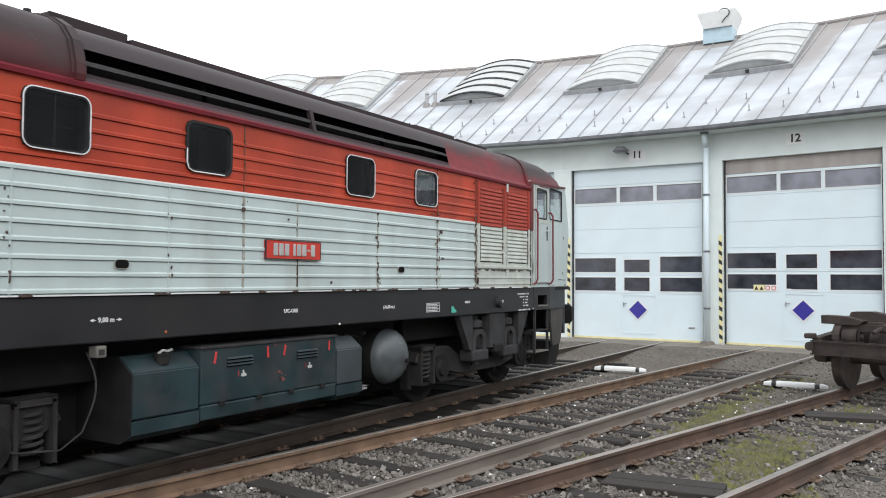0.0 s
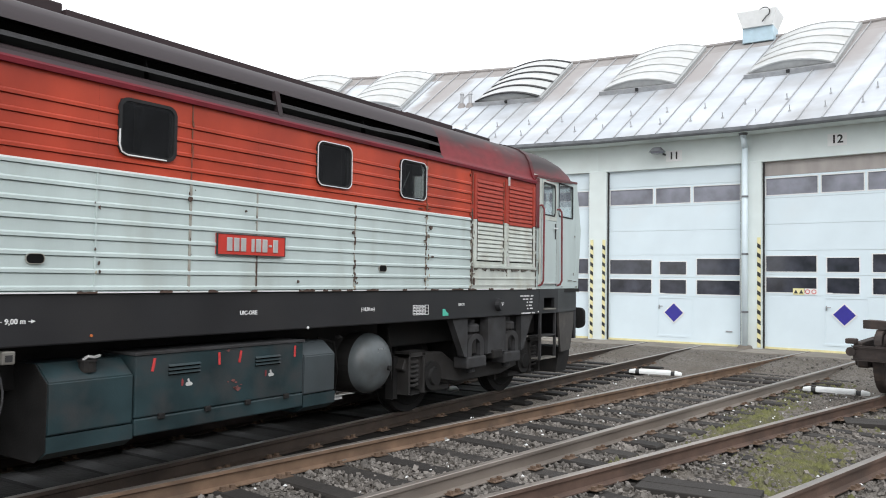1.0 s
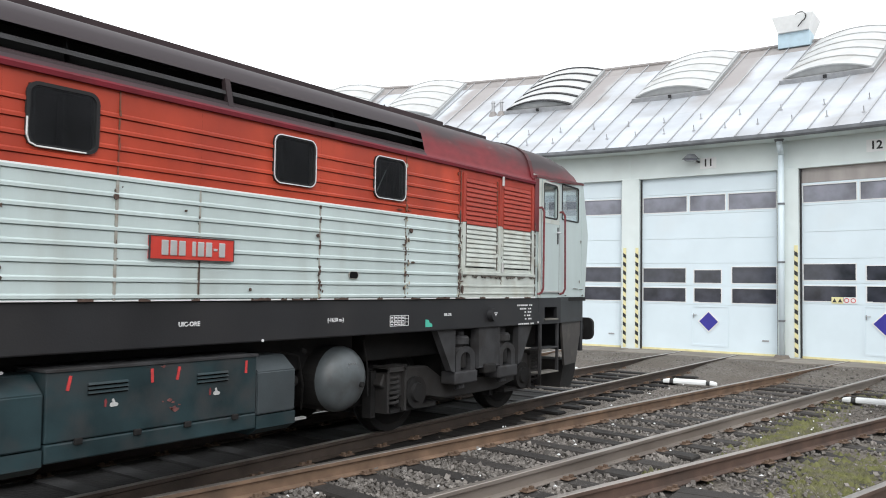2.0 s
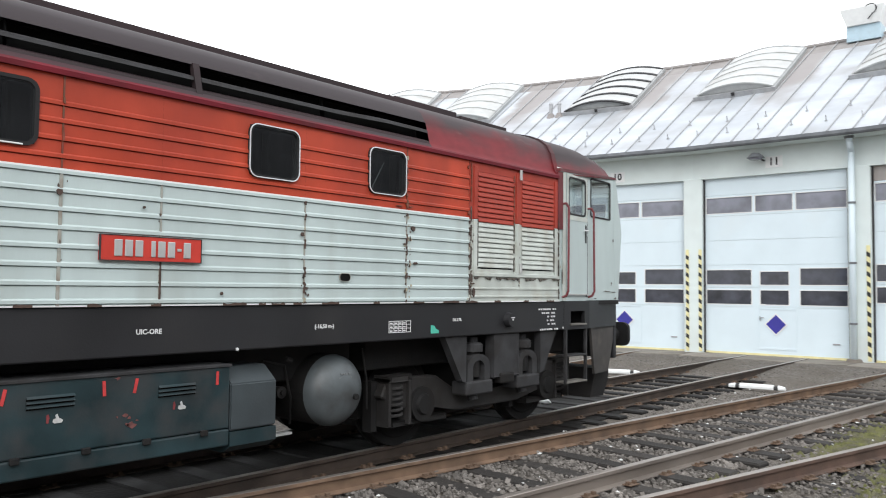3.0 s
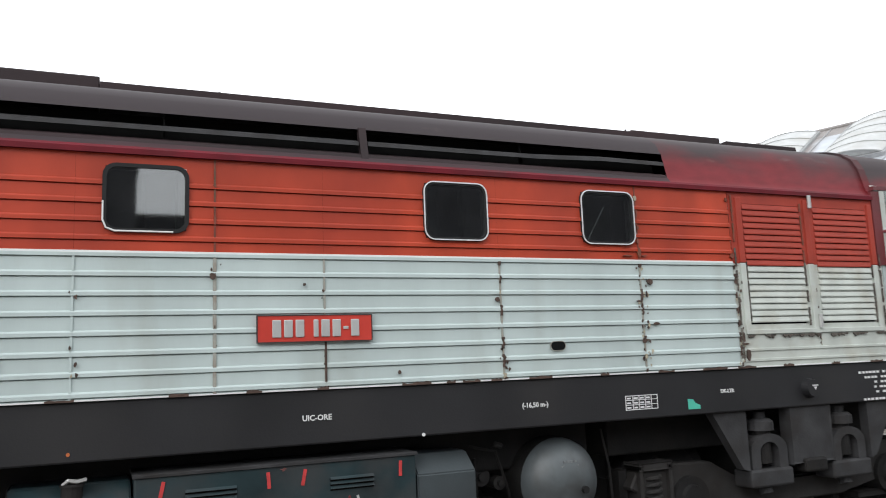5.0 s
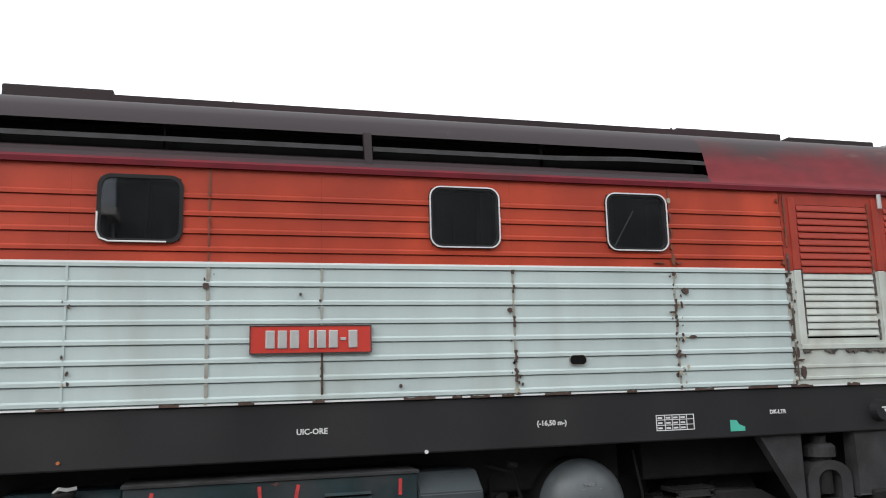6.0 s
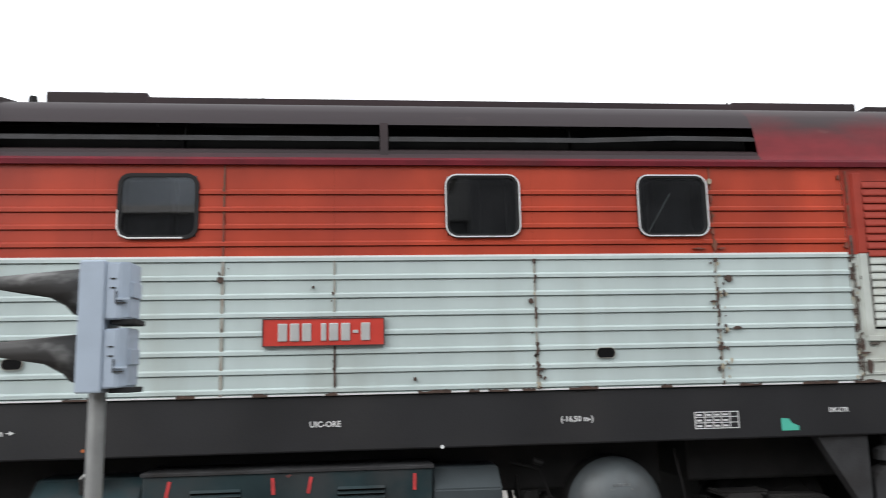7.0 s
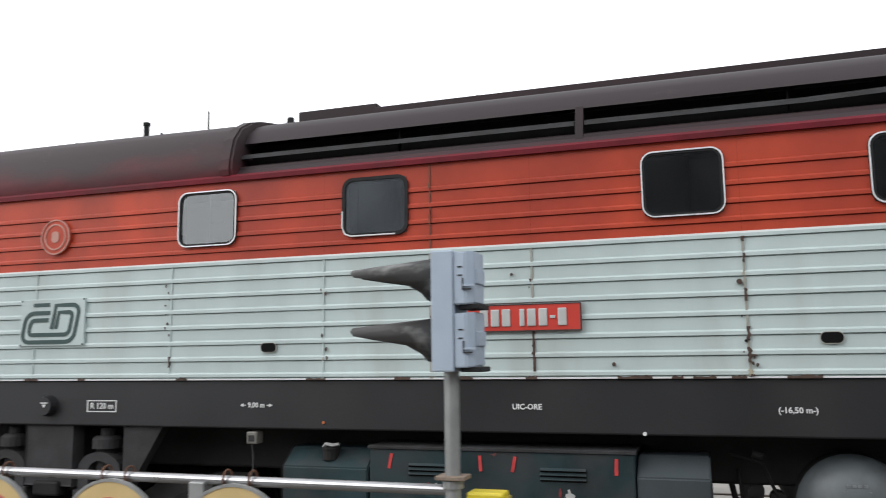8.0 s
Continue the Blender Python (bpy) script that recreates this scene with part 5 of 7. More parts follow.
def make_cab():
    for sign in (-1, 1):
        a, b = Vector((CAB_A.x, sign * CAB_A.y, 0)), Vector((CAB_B.x, sign * CAB_B.y, 0))
        e = (b - a).normalized()
        out = Vector((e.y, -e.x, 0)) if sign < 0 else Vector((-e.y, e.x, 0))
        at = lambda u, v, d: a + e * u + out * (-d) + Vector((0, 0, v))
        L = (b - a).length
        bm = bmesh.new()
        pane_door, pane_side = (0.225, 0.705, 2.685, 3.145), (0.925, 1.565, 2.705, 3.21)
        holed(bm, 0.0, L - 0.14, Z_SILL, 3.235, [pane_door, pane_side], at, 0.03)
        prism(bm, [at(0, 3.2352, 0), at(L - 0.14, 3.2352, 0), at(L - 0.14, 3.31, 0), at(0, 3.236, 0)], -out * 0.03)
        part("cab_side", bm, GREY, loco, "pale grey cab side")
        # leaning front edge of the side
        bm = bmesh.new()
        prism(bm, [at(L - 0.14, Z_SILL, 0.001), at(L, Z_SILL, 0.001), at(L + 0.13, 2.53, 0.001), at(L - 0.09, 3.30, 0.001), at(L - 0.14, 3.30, 0.001)], -out * 0.04)
        part("cab_corner", bm, GREY, loco)
        bm = bmesh.new()
        prism(bm, [at(L - 0.145, Z_SILL, -0.003), at(L - 0.130, Z_SILL, -0.003), at(L - 0.155, 3.29, -0.003), at(L - 0.170, 3.29, -0.003)], -out * 0.006)
        part("corner_seam", bm, GREY, loco)
        # red corner behind the door
        bm = bmesh.new()
        box(bm, 5.545, 5.66, sign * 1.440, sign * 1.462, Z_STRIPE, Z_TOP + 0.09, 0.004)
        part("cab_post", bm, ROOFRED, loco)
        # crimson strip along the cab eaves
        bm = bmesh.new()
        prism(bm, [at(-0.02, 3.200, -0.012), at(L - 0.10, 3.292, -0.012), at(L - 0.10, 3.325, -0.012), at(-0.02, 3.240, -0.012)], -out * 0.05)
        part("cab_eaves", bm, ROOFRED, loco)
        # grimy upright behind the door, and stains at its foot
        bm = bmesh.new()
        box(bm, 5.665, 5.735, sign * 1.455, sign * 1.462, 1.56, 3.195, 0.002)
        part("door_pillar", bm, BAYGREY, loco, "grimy pale door pillar")
        # door
        door = new("cab_door")
        door.parent = loco
        door["label"] = "narrow grey cab door with a rounded window"
        bm = bmesh.new()
        holed(bm, 0.165, 0.780, 1.645, 3.195, [pane_door], lambda u, v, d: at(u, v, d - 0.014), 0.012)
        part("door_leaf", bm, GREY, door)
        bm = bmesh.new()
        prism(bm, [at(0.782, 1.60, -0.004), at(0.815, 1.60, -0.004), at(0.815, 3.20, -0.004), at(0.782, 3.20, -0.004)], -out * 0.003)
        prism(bm, [at(0.146, 1.60, -0.004), at(0.162, 1.60, -0.004), at(0.162, 3.20, -0.004), at(0.146, 3.20, -0.004)], -out * 0.003)
        part("door_gap", bm, RUBBER, door, "dark gap round the door")
        bm = bmesh.new()
        o = [(0.168, 2.60), (0.778, 2.60), (0.778, 3.192), (0.168, 3.192)]
        i_ = [(0.205, 2.66), (0.728, 2.66), (0.728, 3.160), (0.205, 3.160)]
        ring(bm, o, i_, lambda u, v, d: at(u, v, d - 0.019), 0.004)
        part("window_surround", bm, BAYGREY, door, "worn pale window surround")
        bm = bmesh.new()
        c = (0.465, 2.915)
        ring(bm, [(c[0] + u, c[1] + v) for u, v in rounded(0.52, 0.50, 0.07)], [(c[0] + u, c[1] + v) for u, v in rounded(0.475, 0.455, 0.055)], lambda u, v, d: at(u, v, d - 0.022), 0.012)
        part("window_seal", bm, GUNMETAL, door)
        bm = bmesh.new()
        prism(bm, [at(0.22, 2.68, 0.006), at(0.71, 2.68, 0.006), at(0.71, 3.15, 0.006), at(0.22, 3.15, 0.006)], -out * 0.004)
        g = part("pane", bm, GLASS, door)
        g.visible_shadow = False
        bm = bmesh.new()
        cyl(bm, at(0.62, 2.485, -0.05), at(0.74, 2.485, -0.05), 0.012, n=8)
        cyl(bm, at(0.73, 2.485, -0.05), at(0.73, 2.485, 0.0), 0.012, n=8)
        part("handle", bm, CHROME, door, "bright door handle")
        bm = bmesh.new()
        prism(bm, [at(0.712, 2.32, -0.022), at(0.745, 2.32, -0.022), at(0.745, 2.56, -0.022), at(0.712, 2.56, -0.022)], -out * 0.01)
        part("lock_plate", bm, GUNMETAL, door)
        # side window
        win = new("cab_window")
        win.parent = loco
        win["label"] = "fixed cab side window in a thin black seal"
        bm = bmesh.new()
        c = (1.245, 2.9575)
        ring(bm, [(c[0] + u, c[1] + v) for u, v in rounded(0.675, 0.54, 0.04)], [(c[0] + u, c[1] + v) for u, v in rounded(0.635, 0.50, 0.03)], lambda u, v, d: at(u, v, d - 0.008), 0.012)
        part("seal", bm, RUBBER, win)
        bm = bmesh.new()
        prism(bm, [at(0.92, 2.70, 0.006), at(1.57, 2.70, 0.006), at(1.57, 3.215, 0.006), at(0.92, 3.215, 0.006)], -out * 0.004)
        g = part("pane", bm, GLASS, win)
        g.visible_shadow = False
        # grab rails
        for u0, u1 in ((0.085, 0.085), (0.845, 0.875)):
            bm = bmesh.new()
            tube(bm, [at(u0 - 0.03, 2.79, 0.0), at(u0 - 0.01, 2.795, -0.05), at(u0 + 0.01, 2.74, -0.075), at(u1, 1.68, -0.075), at(u1 - 0.01, 1.62, -0.05), at(u1 - 0.03, 1.60, 0.0)], 0.015, 8)
            part("grab_rail", bm, PIPERED, loco, "dark red grab rail with worn paint")
        bm = bmesh.new()
        prism(bm, [at(0.17, 1.625, -0.03), at(0.80, 1.625, -0.03), at(0.80, 1.645, -0.03), at(0.17, 1.645, -0.03)], -out * 0.03)
        part("door_sill_bar", bm, ALU, loco)
        rnd = random.Random(21)
        for u, v, ru, rv in ((1.66, 2.40, 0.028, 0.03), (1.60, 1.79, 0.018, 0.03), (1.45, 1.68, 0.12, 0.008), (1.68, 1.67, 0.10, 0.008), (1.74, 1.58, 0.05, 0.014), (0.10, 2.05, 0.012, 0.07), (0.04, 1.86, 0.014, 0.10), (0.09, 1.66, 0.02, 0.05), (1.05, 1.58, 0.05, 0.008)):
            bm = bmesh.new()
            n = 9
            prism(bm, [at(u + ru * rnd.uniform(0.5, 1.2) * math.cos(2 * math.pi * i / n), v + rv * rnd.uniform(0.5, 1.2) * math.sin(2 * math.pi * i / n), -0.0145) for i in range(n)], -out * 0.003)
            part("paint_chip", bm, GRIMESHADE, loco)
    # front and its windscreen
    bm = bmesh.new()
    fx = 7.47
    place = lambda u, v, d: (fx - d + 0.13 * (v - Z_SILL) / 0.98 if v < 2.53 else fx - d + 0.13 - 0.21 * (v - 2.53) / 0.77, u, v)
    holed(bm, -1.262, 1.262, Z_SILL, 3.29, [(-1.16, -0.03, 2.53, 3.235), (0.03, 1.16, 2.53, 3.235)], place, 0.03)
    part("cab_front", bm, [GREY], loco)
    for s in (-1, 1):
        bm = bmesh.new()
        prism(bm, [(7.585, s * 0.025, 2.525), (7.585, s * 1.165, 2.525), (7.392, s * 1.165, 3.24), (7.392, s * 0.025, 3.24)], (-0.005, 0, 0))
        g = part("windscreen", bm, GLASS, loco)
        g.visible_shadow = False
    bm = bmesh.new()
    box(bm, -7.0, -6.95, -1.3, 1.3, Z_SILL, 3.2)
    box(bm, -7.0, -5.7, -1.44, -1.40, Z_SILL, 3.16)
    box(bm, -7.0, -5.7, 1.40, 1.44, Z_SILL, 3.16)
    part("rear_cab_shell", bm, GREY, loco)
    bm = bmesh.new()
    prism(bm, [(5.66, -1.38, 3.25), (7.3, -1.18, 3.26), (7.3, 1.18, 3.26), (5.66, 1.38, 3.25)], (0, 0, 0.02))
    part("cab_ceiling", bm, BEIGE, loco)
    bm = bmesh.new()
    box(bm, 6.8, 7.4, -1.0, 1.0, 1.56, 2.40, 0.05)
    part("control_desk", bm, BEIGE, loco)
    bm = bmesh.new()
    box(bm, 6.02, 6.42, -0.85, -0.40, 2.0, 2.1, 0.03)
    box(bm, 6.0, 6.1, -0.85, -0.40, 2.1, 2.62, 0.03)
    cyl(bm, (6.22, -0.62, 1.55), (6.22, -0.62, 2.0), 0.05, n=10)
    part("driver_seat", bm, DARK, loco)


make_cab()


def make_frame():
    bm = bmesh.new()
    prism(bm, [(6.38, -1.435, 1.187), (7.42, -1.27, 1.187), (7.42, 1.27, 1.187), (6.38, 1.435, 1.187)], (0, 0, 0.361))
    part("frame_beam", bm, SILLBLACK, loco, "black frame beam under the cab")
    for x0, x1 in ((-7.4, 5.74),):
        bm = bmesh.new()
        box(bm, x0, x1, -1.435, 1.435, 1.187, 1.548, 0.012)
        part("frame_beam", bm, SILLBLACK, loco, "black frame beam under the body")
    # step niche beside the door
    bm = bmesh.new()
    holed(bm, 5.74, 6.38, 1.187, 1.548, [(5.90, 6.26, 1.262, 1.42)], lambda u, v, d: (u, -1.435 + d, v), 0.05)
    holed(bm, 5.74, 6.38, 1.187, 1.548, [(5.90, 6.26, 1.262, 1.42)], lambda u, v, d: (u, 1.435 - d, v), 0.05)
    box(bm, 5.74, 6.38, -1.15, 1.15, 1.187, 1.548)
    part("step_niche", bm, SILLBLACK, loco)
    bm = bmesh.new()
    box(bm, 5.88, 6.28, -1.455, -1.33, 1.238, 1.262, 0.004)
    part("step_tread", bm, BARE, loco, "worn bare step tread")
    for x in (5.80, 6.30):
        bm = bmesh.new()
        box(bm, x - 0.016, x + 0.016, -1.44, -1.40, 0.49, 1.19, 0.004)
        part("ladder_rail", bm, GUNMETAL, loco)
    for z in (0.50, 0.84):
        bm = bmesh.new()
        box(bm, 5.80, 6.30, -1.45, -1.28, z, z + 0.022, 0.004)
        part("ladder_rung", bm, BARE if z < 0.6 else GUNMETAL, loco)
    bm = bmesh.new()
    prism(bm, [(6.48, -1.40, 1.19), (7.36, -1.26, 1.19), (7.36, -1.26, 0.98), (7.16, -1.29, 0.56), (6.62, -1.38, 0.56)], (0, 0.035, 0))
    part("end_plate", bm, mat("scuffed_brown_plate", (0.050, 0.045, 0.042), 0.7, var=0.35, scale=5, bump=0.15, dirt=(0.13, 0.11, 0.095), amount=0.35, dscale=4), loco, "scuffed brown-grey end plate")
    bm = bmesh.new()
    prism(bm, [(6.95, -1.20, 0.60), (7.38, -1.18, 0.60), (7.36, -1.18, 0.42), (7.22, -1.18, 0.20), (6.85, -1.18, 0.20)], (0, 2.36, 0))
    part("snow_plough", bm, DARK, loco)
    bm = bmesh.new()
    box(bm, 7.40, 7.48, -1.25, 1.25, 0.72, 1.50, 0.01)
    part("buffer_beam", bm, SILLBLACK, loco)
    for y in (-0.90, 0.90):
        bm = bmesh.new()
        cyl(bm, (7.48, y, 1.03), (7.95, y, 1.03), 0.13, n=18)
        cyl(bm, (7.90, y, 1.03), (8.15, y, 1.03), 0.09, n=18)
        cyl(bm, (7.48, y, 1.03), (7.53, y, 1.03), 0.19, n=18)
        part("buffer_housing", bm, DARK, loco)
        bm = bmesh.new()
        prism(bm, [(8.08, y + u, 1.03 + v) for u, v in rounded(0.46, 0.36, 0.10)], (0.07, 0, 0))
        part("buffer_head", bm, DARK, loco)
    bm = bmesh.new()
    box(bm, -5.7, 5.60, -1.4562, -1.44, 1.548, 1.559, 0.002)
    part("bottom_edge", bm, WHITEP, loco, "bare pale edge of the cladding")
    # edge where the cladding has flaked over the frame
    rnd = random.Random(11)
    for x, L in ((-4.25, 0.14), (-3.70, 0.07), (-2.75, 0.10), (-1.62, 0.16), (-0.92, 0.12), (-0.44, 0.10), (0.03, 0.08), (0.64, 0.22), (0.98, 0.07), (1.11, 0.14), (1.34, 0.09), (1.66, 0.20), (2.30, 0.08), (2.86, 0.16), (3.32, 0.26), (3.70, 0.20), (4.22, 0.12), (4.80, 0.10), (5.30, 0.16)):
        bm = bmesh.new()
        n = 6
        top = [(x + L * i / n, -1.4600, 1.556 + rnd.uniform(0.002, 0.016)) for i in range(n + 1)]
        prism(bm, top + [(x + L, -1.4600, 1.547), (x, -1.4600, 1.547)], (0, 0.003, 0))
        part("flaked_paint", bm, RUSTFLAKE, loco, "brown flaked paint edge")


make_frame()


def make_flakes():
    """Patches where paint has come off beside the joints and the louvred bay."""
    rnd = random.Random(3)
    spots = [(1.452, 12), (2.735, 20), (2.79, 20), (3.755, 20), (0.091, 6), (-0.641, 4), (-1.484, 6), (-2.85, 8), (3.80, 8), (4.70, 6), (5.57, 10)]
    for x, count in spots:
        for _ in range(count):
            cz = rnd.uniform(1.58, 2.42)
            cx = x + rnd.gauss(0, 0.016)
            r = rnd.uniform(0.004, 0.013)
            n = 7
            bm = bmesh.new()
            pts = [(cx + r * rnd.uniform(0.4, 1.3) * math.cos(2 * math.pi * i / n), -1.4645, cz + 1.5 * r * rnd.uniform(0.4, 1.3) * math.sin(2 * math.pi * i / n)) for i in range(n)]
            prism(bm, pts, (0, 0.004, 0))
            part("paint_chip", bm, RUSTFLAKE if rnd.random() < (0.35 if x == 2.79 else 0.8) else STAIN, loco, "brown chip in the paint")
    for cx, cz, rx, rz in ((2.835, 2.29, 0.032, 0.025), (2.87, 1.945, 0.030, 0.012), (-0.655, 2.315, 0.022, 0.022), (0.62, 1.64, 0.014, 0.014), (-0.05, 2.26, 0.010, 0.012),
                           (1.42, 2.15, 0.02, 0.02), (2.72, 2.13, 0.03, 0.008), (3.825, 1.66, 0.022, 0.06), (3.785, 1.81, 0.016, 0.05), (3.80, 1.755, 0.05, 0.008)):
        n = 9
        bm = bmesh.new()
        pts = [(cx + rx * rnd.uniform(0.7, 1.2) * math.cos(2 * math.pi * i / n), -1.470, cz + rz * rnd.uniform(0.7, 1.2) * math.sin(2 * math.pi * i / n)) for i in range(n)]
        prism(bm, pts, (0, 0.012, 0))
        part("paint_chip", bm, RUSTFLAKE, loco)
    # paint lost in short runs along the worn joints, where the beads end
    for x, share in ((0.091, 0.15), (1.452, 0.5), (2.749, 0.9), (3.752, 0.95), (-2.82, 0.12)):
        for g in GROOVES[:8]:
            if rnd.random() > share:
                continue
            top, low, w = g + rnd.uniform(0.0, 0.06), g - rnd.uniform(0.02, 0.05), rnd.uniform(0.006, 0.013)
            top = min(top, 2.44)
            low = max(low, 1.565)
            n = 6
            left = [(x - w * rnd.uniform(0.3, 1.3), -1.4655, low + (top - low) * i / n) for i in range(n + 1)]
            right = [(x + w * rnd.uniform(0.3, 1.5), -1.4655, low + (top - low) * i / n) for i in range(n, -1, -1)]
            bm = bmesh.new()
            prism(bm, left + right, (0, 0.012, 0))
            part("paint_chip", bm, RUSTFLAKE if rnd.random() < (0.5 if x == 2.749 else 0.75) else STAIN, loco)
            if rnd.random() < 0.55 and x > 1:
                L, h = rnd.uniform(0.02, 0.06), rnd.uniform(0.005, 0.012)
                s0 = rnd.choice((-1, 1))
                bm = bmesh.new()
                prism(bm, [(x, -1.4660, g - h), (x + s0 * L, -1.4660, g - h * 0.3), (x + s0 * L * 0.9, -1.4660, g + h * 0.4), (x, -1.4660, g + h)], (0, 0.012, 0))
                part("paint_chip", bm, RUSTFLAKE, loco)
    for x, z, w, h in ((2.749, 2.86, 0.012, 0.030), (2.752, 2.74, 0.014, 0.018), (2.745, 2.62, 0.016, 0.022), (2.75, 2.535, 0.020, 0.045), (2.64, 2.505, 0.05, 0.007), (2.80, 2.505, 0.03, 0.008), (-0.641, 2.93, 0.010, 0.035), (-0.641, 2.70, 0.008, 0.05), (3.735, 2.52, 0.020, 0.030), (3.72, 3.02, 0.012, 0.020)):
        n = 9
        bm = bmesh.new()
        prism(bm, [(x + w * rnd.uniform(0.5, 1.2) * math.cos(2 * math.pi * i / n), -1.4680, z + h * rnd.uniform(0.5, 1.2) * math.sin(2 * math.pi * i / n)) for i in range(n)], (0, 0.014, 0))
        part("rust_stain", bm, REDJOINT, loco)
    bm = bmesh.new()
    prism(bm, [(2.745 + 0.016 * math.cos(2 * math.pi * i / 8), -1.466, 2.988 + 0.022 * math.sin(2 * math.pi * i / 8)) for i in range(8)], (0, 0.014, 0))
    part("paint_chip", bm, STAIN, loco)
    # torn paint under the louvred doors, grime along their uprights
    x = 3.84
    while x < 5.48:
        L = rnd.uniform(0.05, 0.22)
        bm = bmesh.new()
        n = 7
        prism(bm, [(x + L * i / n, -1.4685, 1.823 - rnd.uniform(0.002, 0.030) * (0.3 if i in (0, n) else 1)) for i in range(n + 1)] + [(x + L, -1.4685, 1.828), (x, -1.4685, 1.828)], (0, 0.012, 0))
        part("flaked_paint", bm, GRIMESHADE, loco)
        x += L + (rnd.uniform(0.02, 0.16) if rnd.random() < 0.5 else 0.004)
    for x, z0, z1, w in ((3.775, 1.60, 3.02, 0.015), (4.587, 1.90, 2.99, 0.016), (5.452, 1.92, 2.46, 0.016), (5.56, 1.58, 2.44, 0.013), (3.895, 1.95, 2.45, 0.008)):
        z = z0
        while z < z1:
            L = rnd.uniform(0.05, 0.16)
            bm = bmesh.new()
            n = 5
            left = [(x - w * rnd.uniform(0.2, 0.6), -1.4675, z + L * i / n) for i in range(n + 1)]
            right = [(x + w * rnd.uniform(0.2, 0.7), -1.4675, z + L * i / n) for i in range(n, -1, -1)]
            prism(bm, left + right, (0, 0.010, 0))
            part("grime", bm, GRIMESHADE if z < Z_STRIPE else REDJOINT, loco)
            z += L + (rnd.uniform(0.01, 0.06) if rnd.random() < 0.5 else 0.0)
    # oval lifting holes: flat plates with the shade inside put into their colour
    for x in (-1.935, 1.925):
        bm = bmesh.new()
        ring(bm, [(x + u, 1.79 + v) for u, v in rounded(0.134, 0.074, 0.034)], [(x + u, 1.79 + v) for u, v in rounded(0.126, 0.066, 0.030)], lambda u, v, d: (u, -1.466 + d, v), 0.012)
        part("hole_rim", bm, JOINT, loco)
        bm = bmesh.new()
        prism(bm, [(x + u, -1.463, 1.79 + v) for u, v in rounded(0.128, 0.068, 0.031)], (0, 0.006, 0))
        part("jacking_hole", bm, SHADEBLACK, loco, "flat black oval in place of a hole")


make_flakes()


def make_plates():
    y = -1.47
    plate = new("number_plate")
    plate.parent = loco
    plate["label"] = "red enamel plate with raised grey bars"
    bm = bmesh.new()
    box(bm, -0.374, 0.419, y - 0.010, y + 0.02, 1.871, 2.051, 0.003)
    part("plate", bm, PLATERED, plate)
    bm = bmesh.new()
    ring(bm, [(-0.376, 1.869), (0.421, 1.869), (0.421, 2.053), (-0.376, 2.053)], [(-0.370, 1.875), (0.415, 1.875), (0.415, 2.047), (-0.370, 2.047)], lambda u, v, d: (u, y - 0.014 + d, v), 0.02)
    part("rim", bm, GUNMETAL, plate)
    # raised strokes in place of the running number
    x = -0.275
    for wd in (0.06, 0.06, 0.06, 0.0, 0.035, 0.06, 0.06, -0.03, 0.06):
        if wd == 0.0:
            x += 0.045
            continue
        bm = bmesh.new()
        if wd < 0:
            box(bm, x, x + 0.035, y - 0.018, y - 0.008, 1.952, 1.972, 0.002)
            wd = 0.035
        else:
            box(bm, x, x + wd, y - 0.018, y - 0.008, 1.902, 2.020, 0.005)
        part("raised_bar", bm, ALU, plate, "raised grey bar")
        x += wd + 0.018
    bm = bmesh.new()
    box(bm, 0.085, 0.10, -1.462, -1.45, 1.60, 1.87)
    part("rust_streak", bm, RUSTFLAKE, loco, "rusted joint under the plate")
    # company badge, as plain curved bands on a pale plate
    badge = new("company_badge")
    badge.parent = loco
    badge["label"] = "pale square plate with dark green curved bands"
    bm = bmesh.new()
    box(bm, -4.31, -3.645, y - 0.006, y + 0.02, 1.836, 2.226, 0.003)
    part("plate", bm, GREY, badge)

    def stroke(pts, t, name):
        """A flat band of width t along a bent line."""
        bm = bmesh.new()
        rows = []
        for k, (u, v) in enumerate(pts):
            (ua, va), (ub, vb) = pts[max(0, k - 1)], pts[min(len(pts) - 1, k + 1)]
            d = Vector((ub - ua, vb - va)).normalized()
            n = Vector((-d.y, d.x)) * t / 2
            rows.append([bm.verts.new((u + e * n.x, y - 0.010 + dd, v + e * n.y)) for e, dd in ((-1, 0), (1, 0), (1, 0.005), (-1, 0.005))])
        for a, b in zip(rows, rows[1:]):
            for k in range(4):
                bm.faces.new((a[k], a[(k + 1) % 4], b[(k + 1) % 4], b[k]))
        bm.faces.new(rows[0])
        bm.faces.new(rows[-1][::-1])
        part(name, bm, LOGOGREEN, badge)

    def loop(inset):
        """The slanted loop of the badge, drawn in by inset: from the upper left round the foot to the upright."""
        out = []
        lean = lambda u, v: (u + 0.20 * (v - 2.0), v)
        w, h, r = 0.27 - inset, 0.152 - inset, 0.075 - inset * 0.55
        cx, cz = -3.995, 2.02
        out.append(lean(cx - 0.025, cz + h - 0.062))
        for qx, qz, a0 in ((-w + r, h - 0.062 - r, 90), (-w + r, -h + r, 180)):
            out += [lean(cx + qx + r * math.cos(radians(a0 + 15 * k)), cz + qz + r * math.sin(radians(a0 + 15 * k))) for k in range(7)]
        for qx, qz, a0 in ((w - r, -h + r, -90), (w - r, h - r, 0)):
            out += [lean(cx + qx + r * math.cos(radians(a0 + 15 * k)), cz + qz + r * math.sin(radians(a0 + 15 * k))) for k in range(7)]
        out += [lean(cx + 0.022 + inset * 0.75, cz + h), lean(cx + 0.022 + inset * 0.75, cz - 0.045)]
        return out

    stroke(loop(0.0), 0.034, "curved_band")
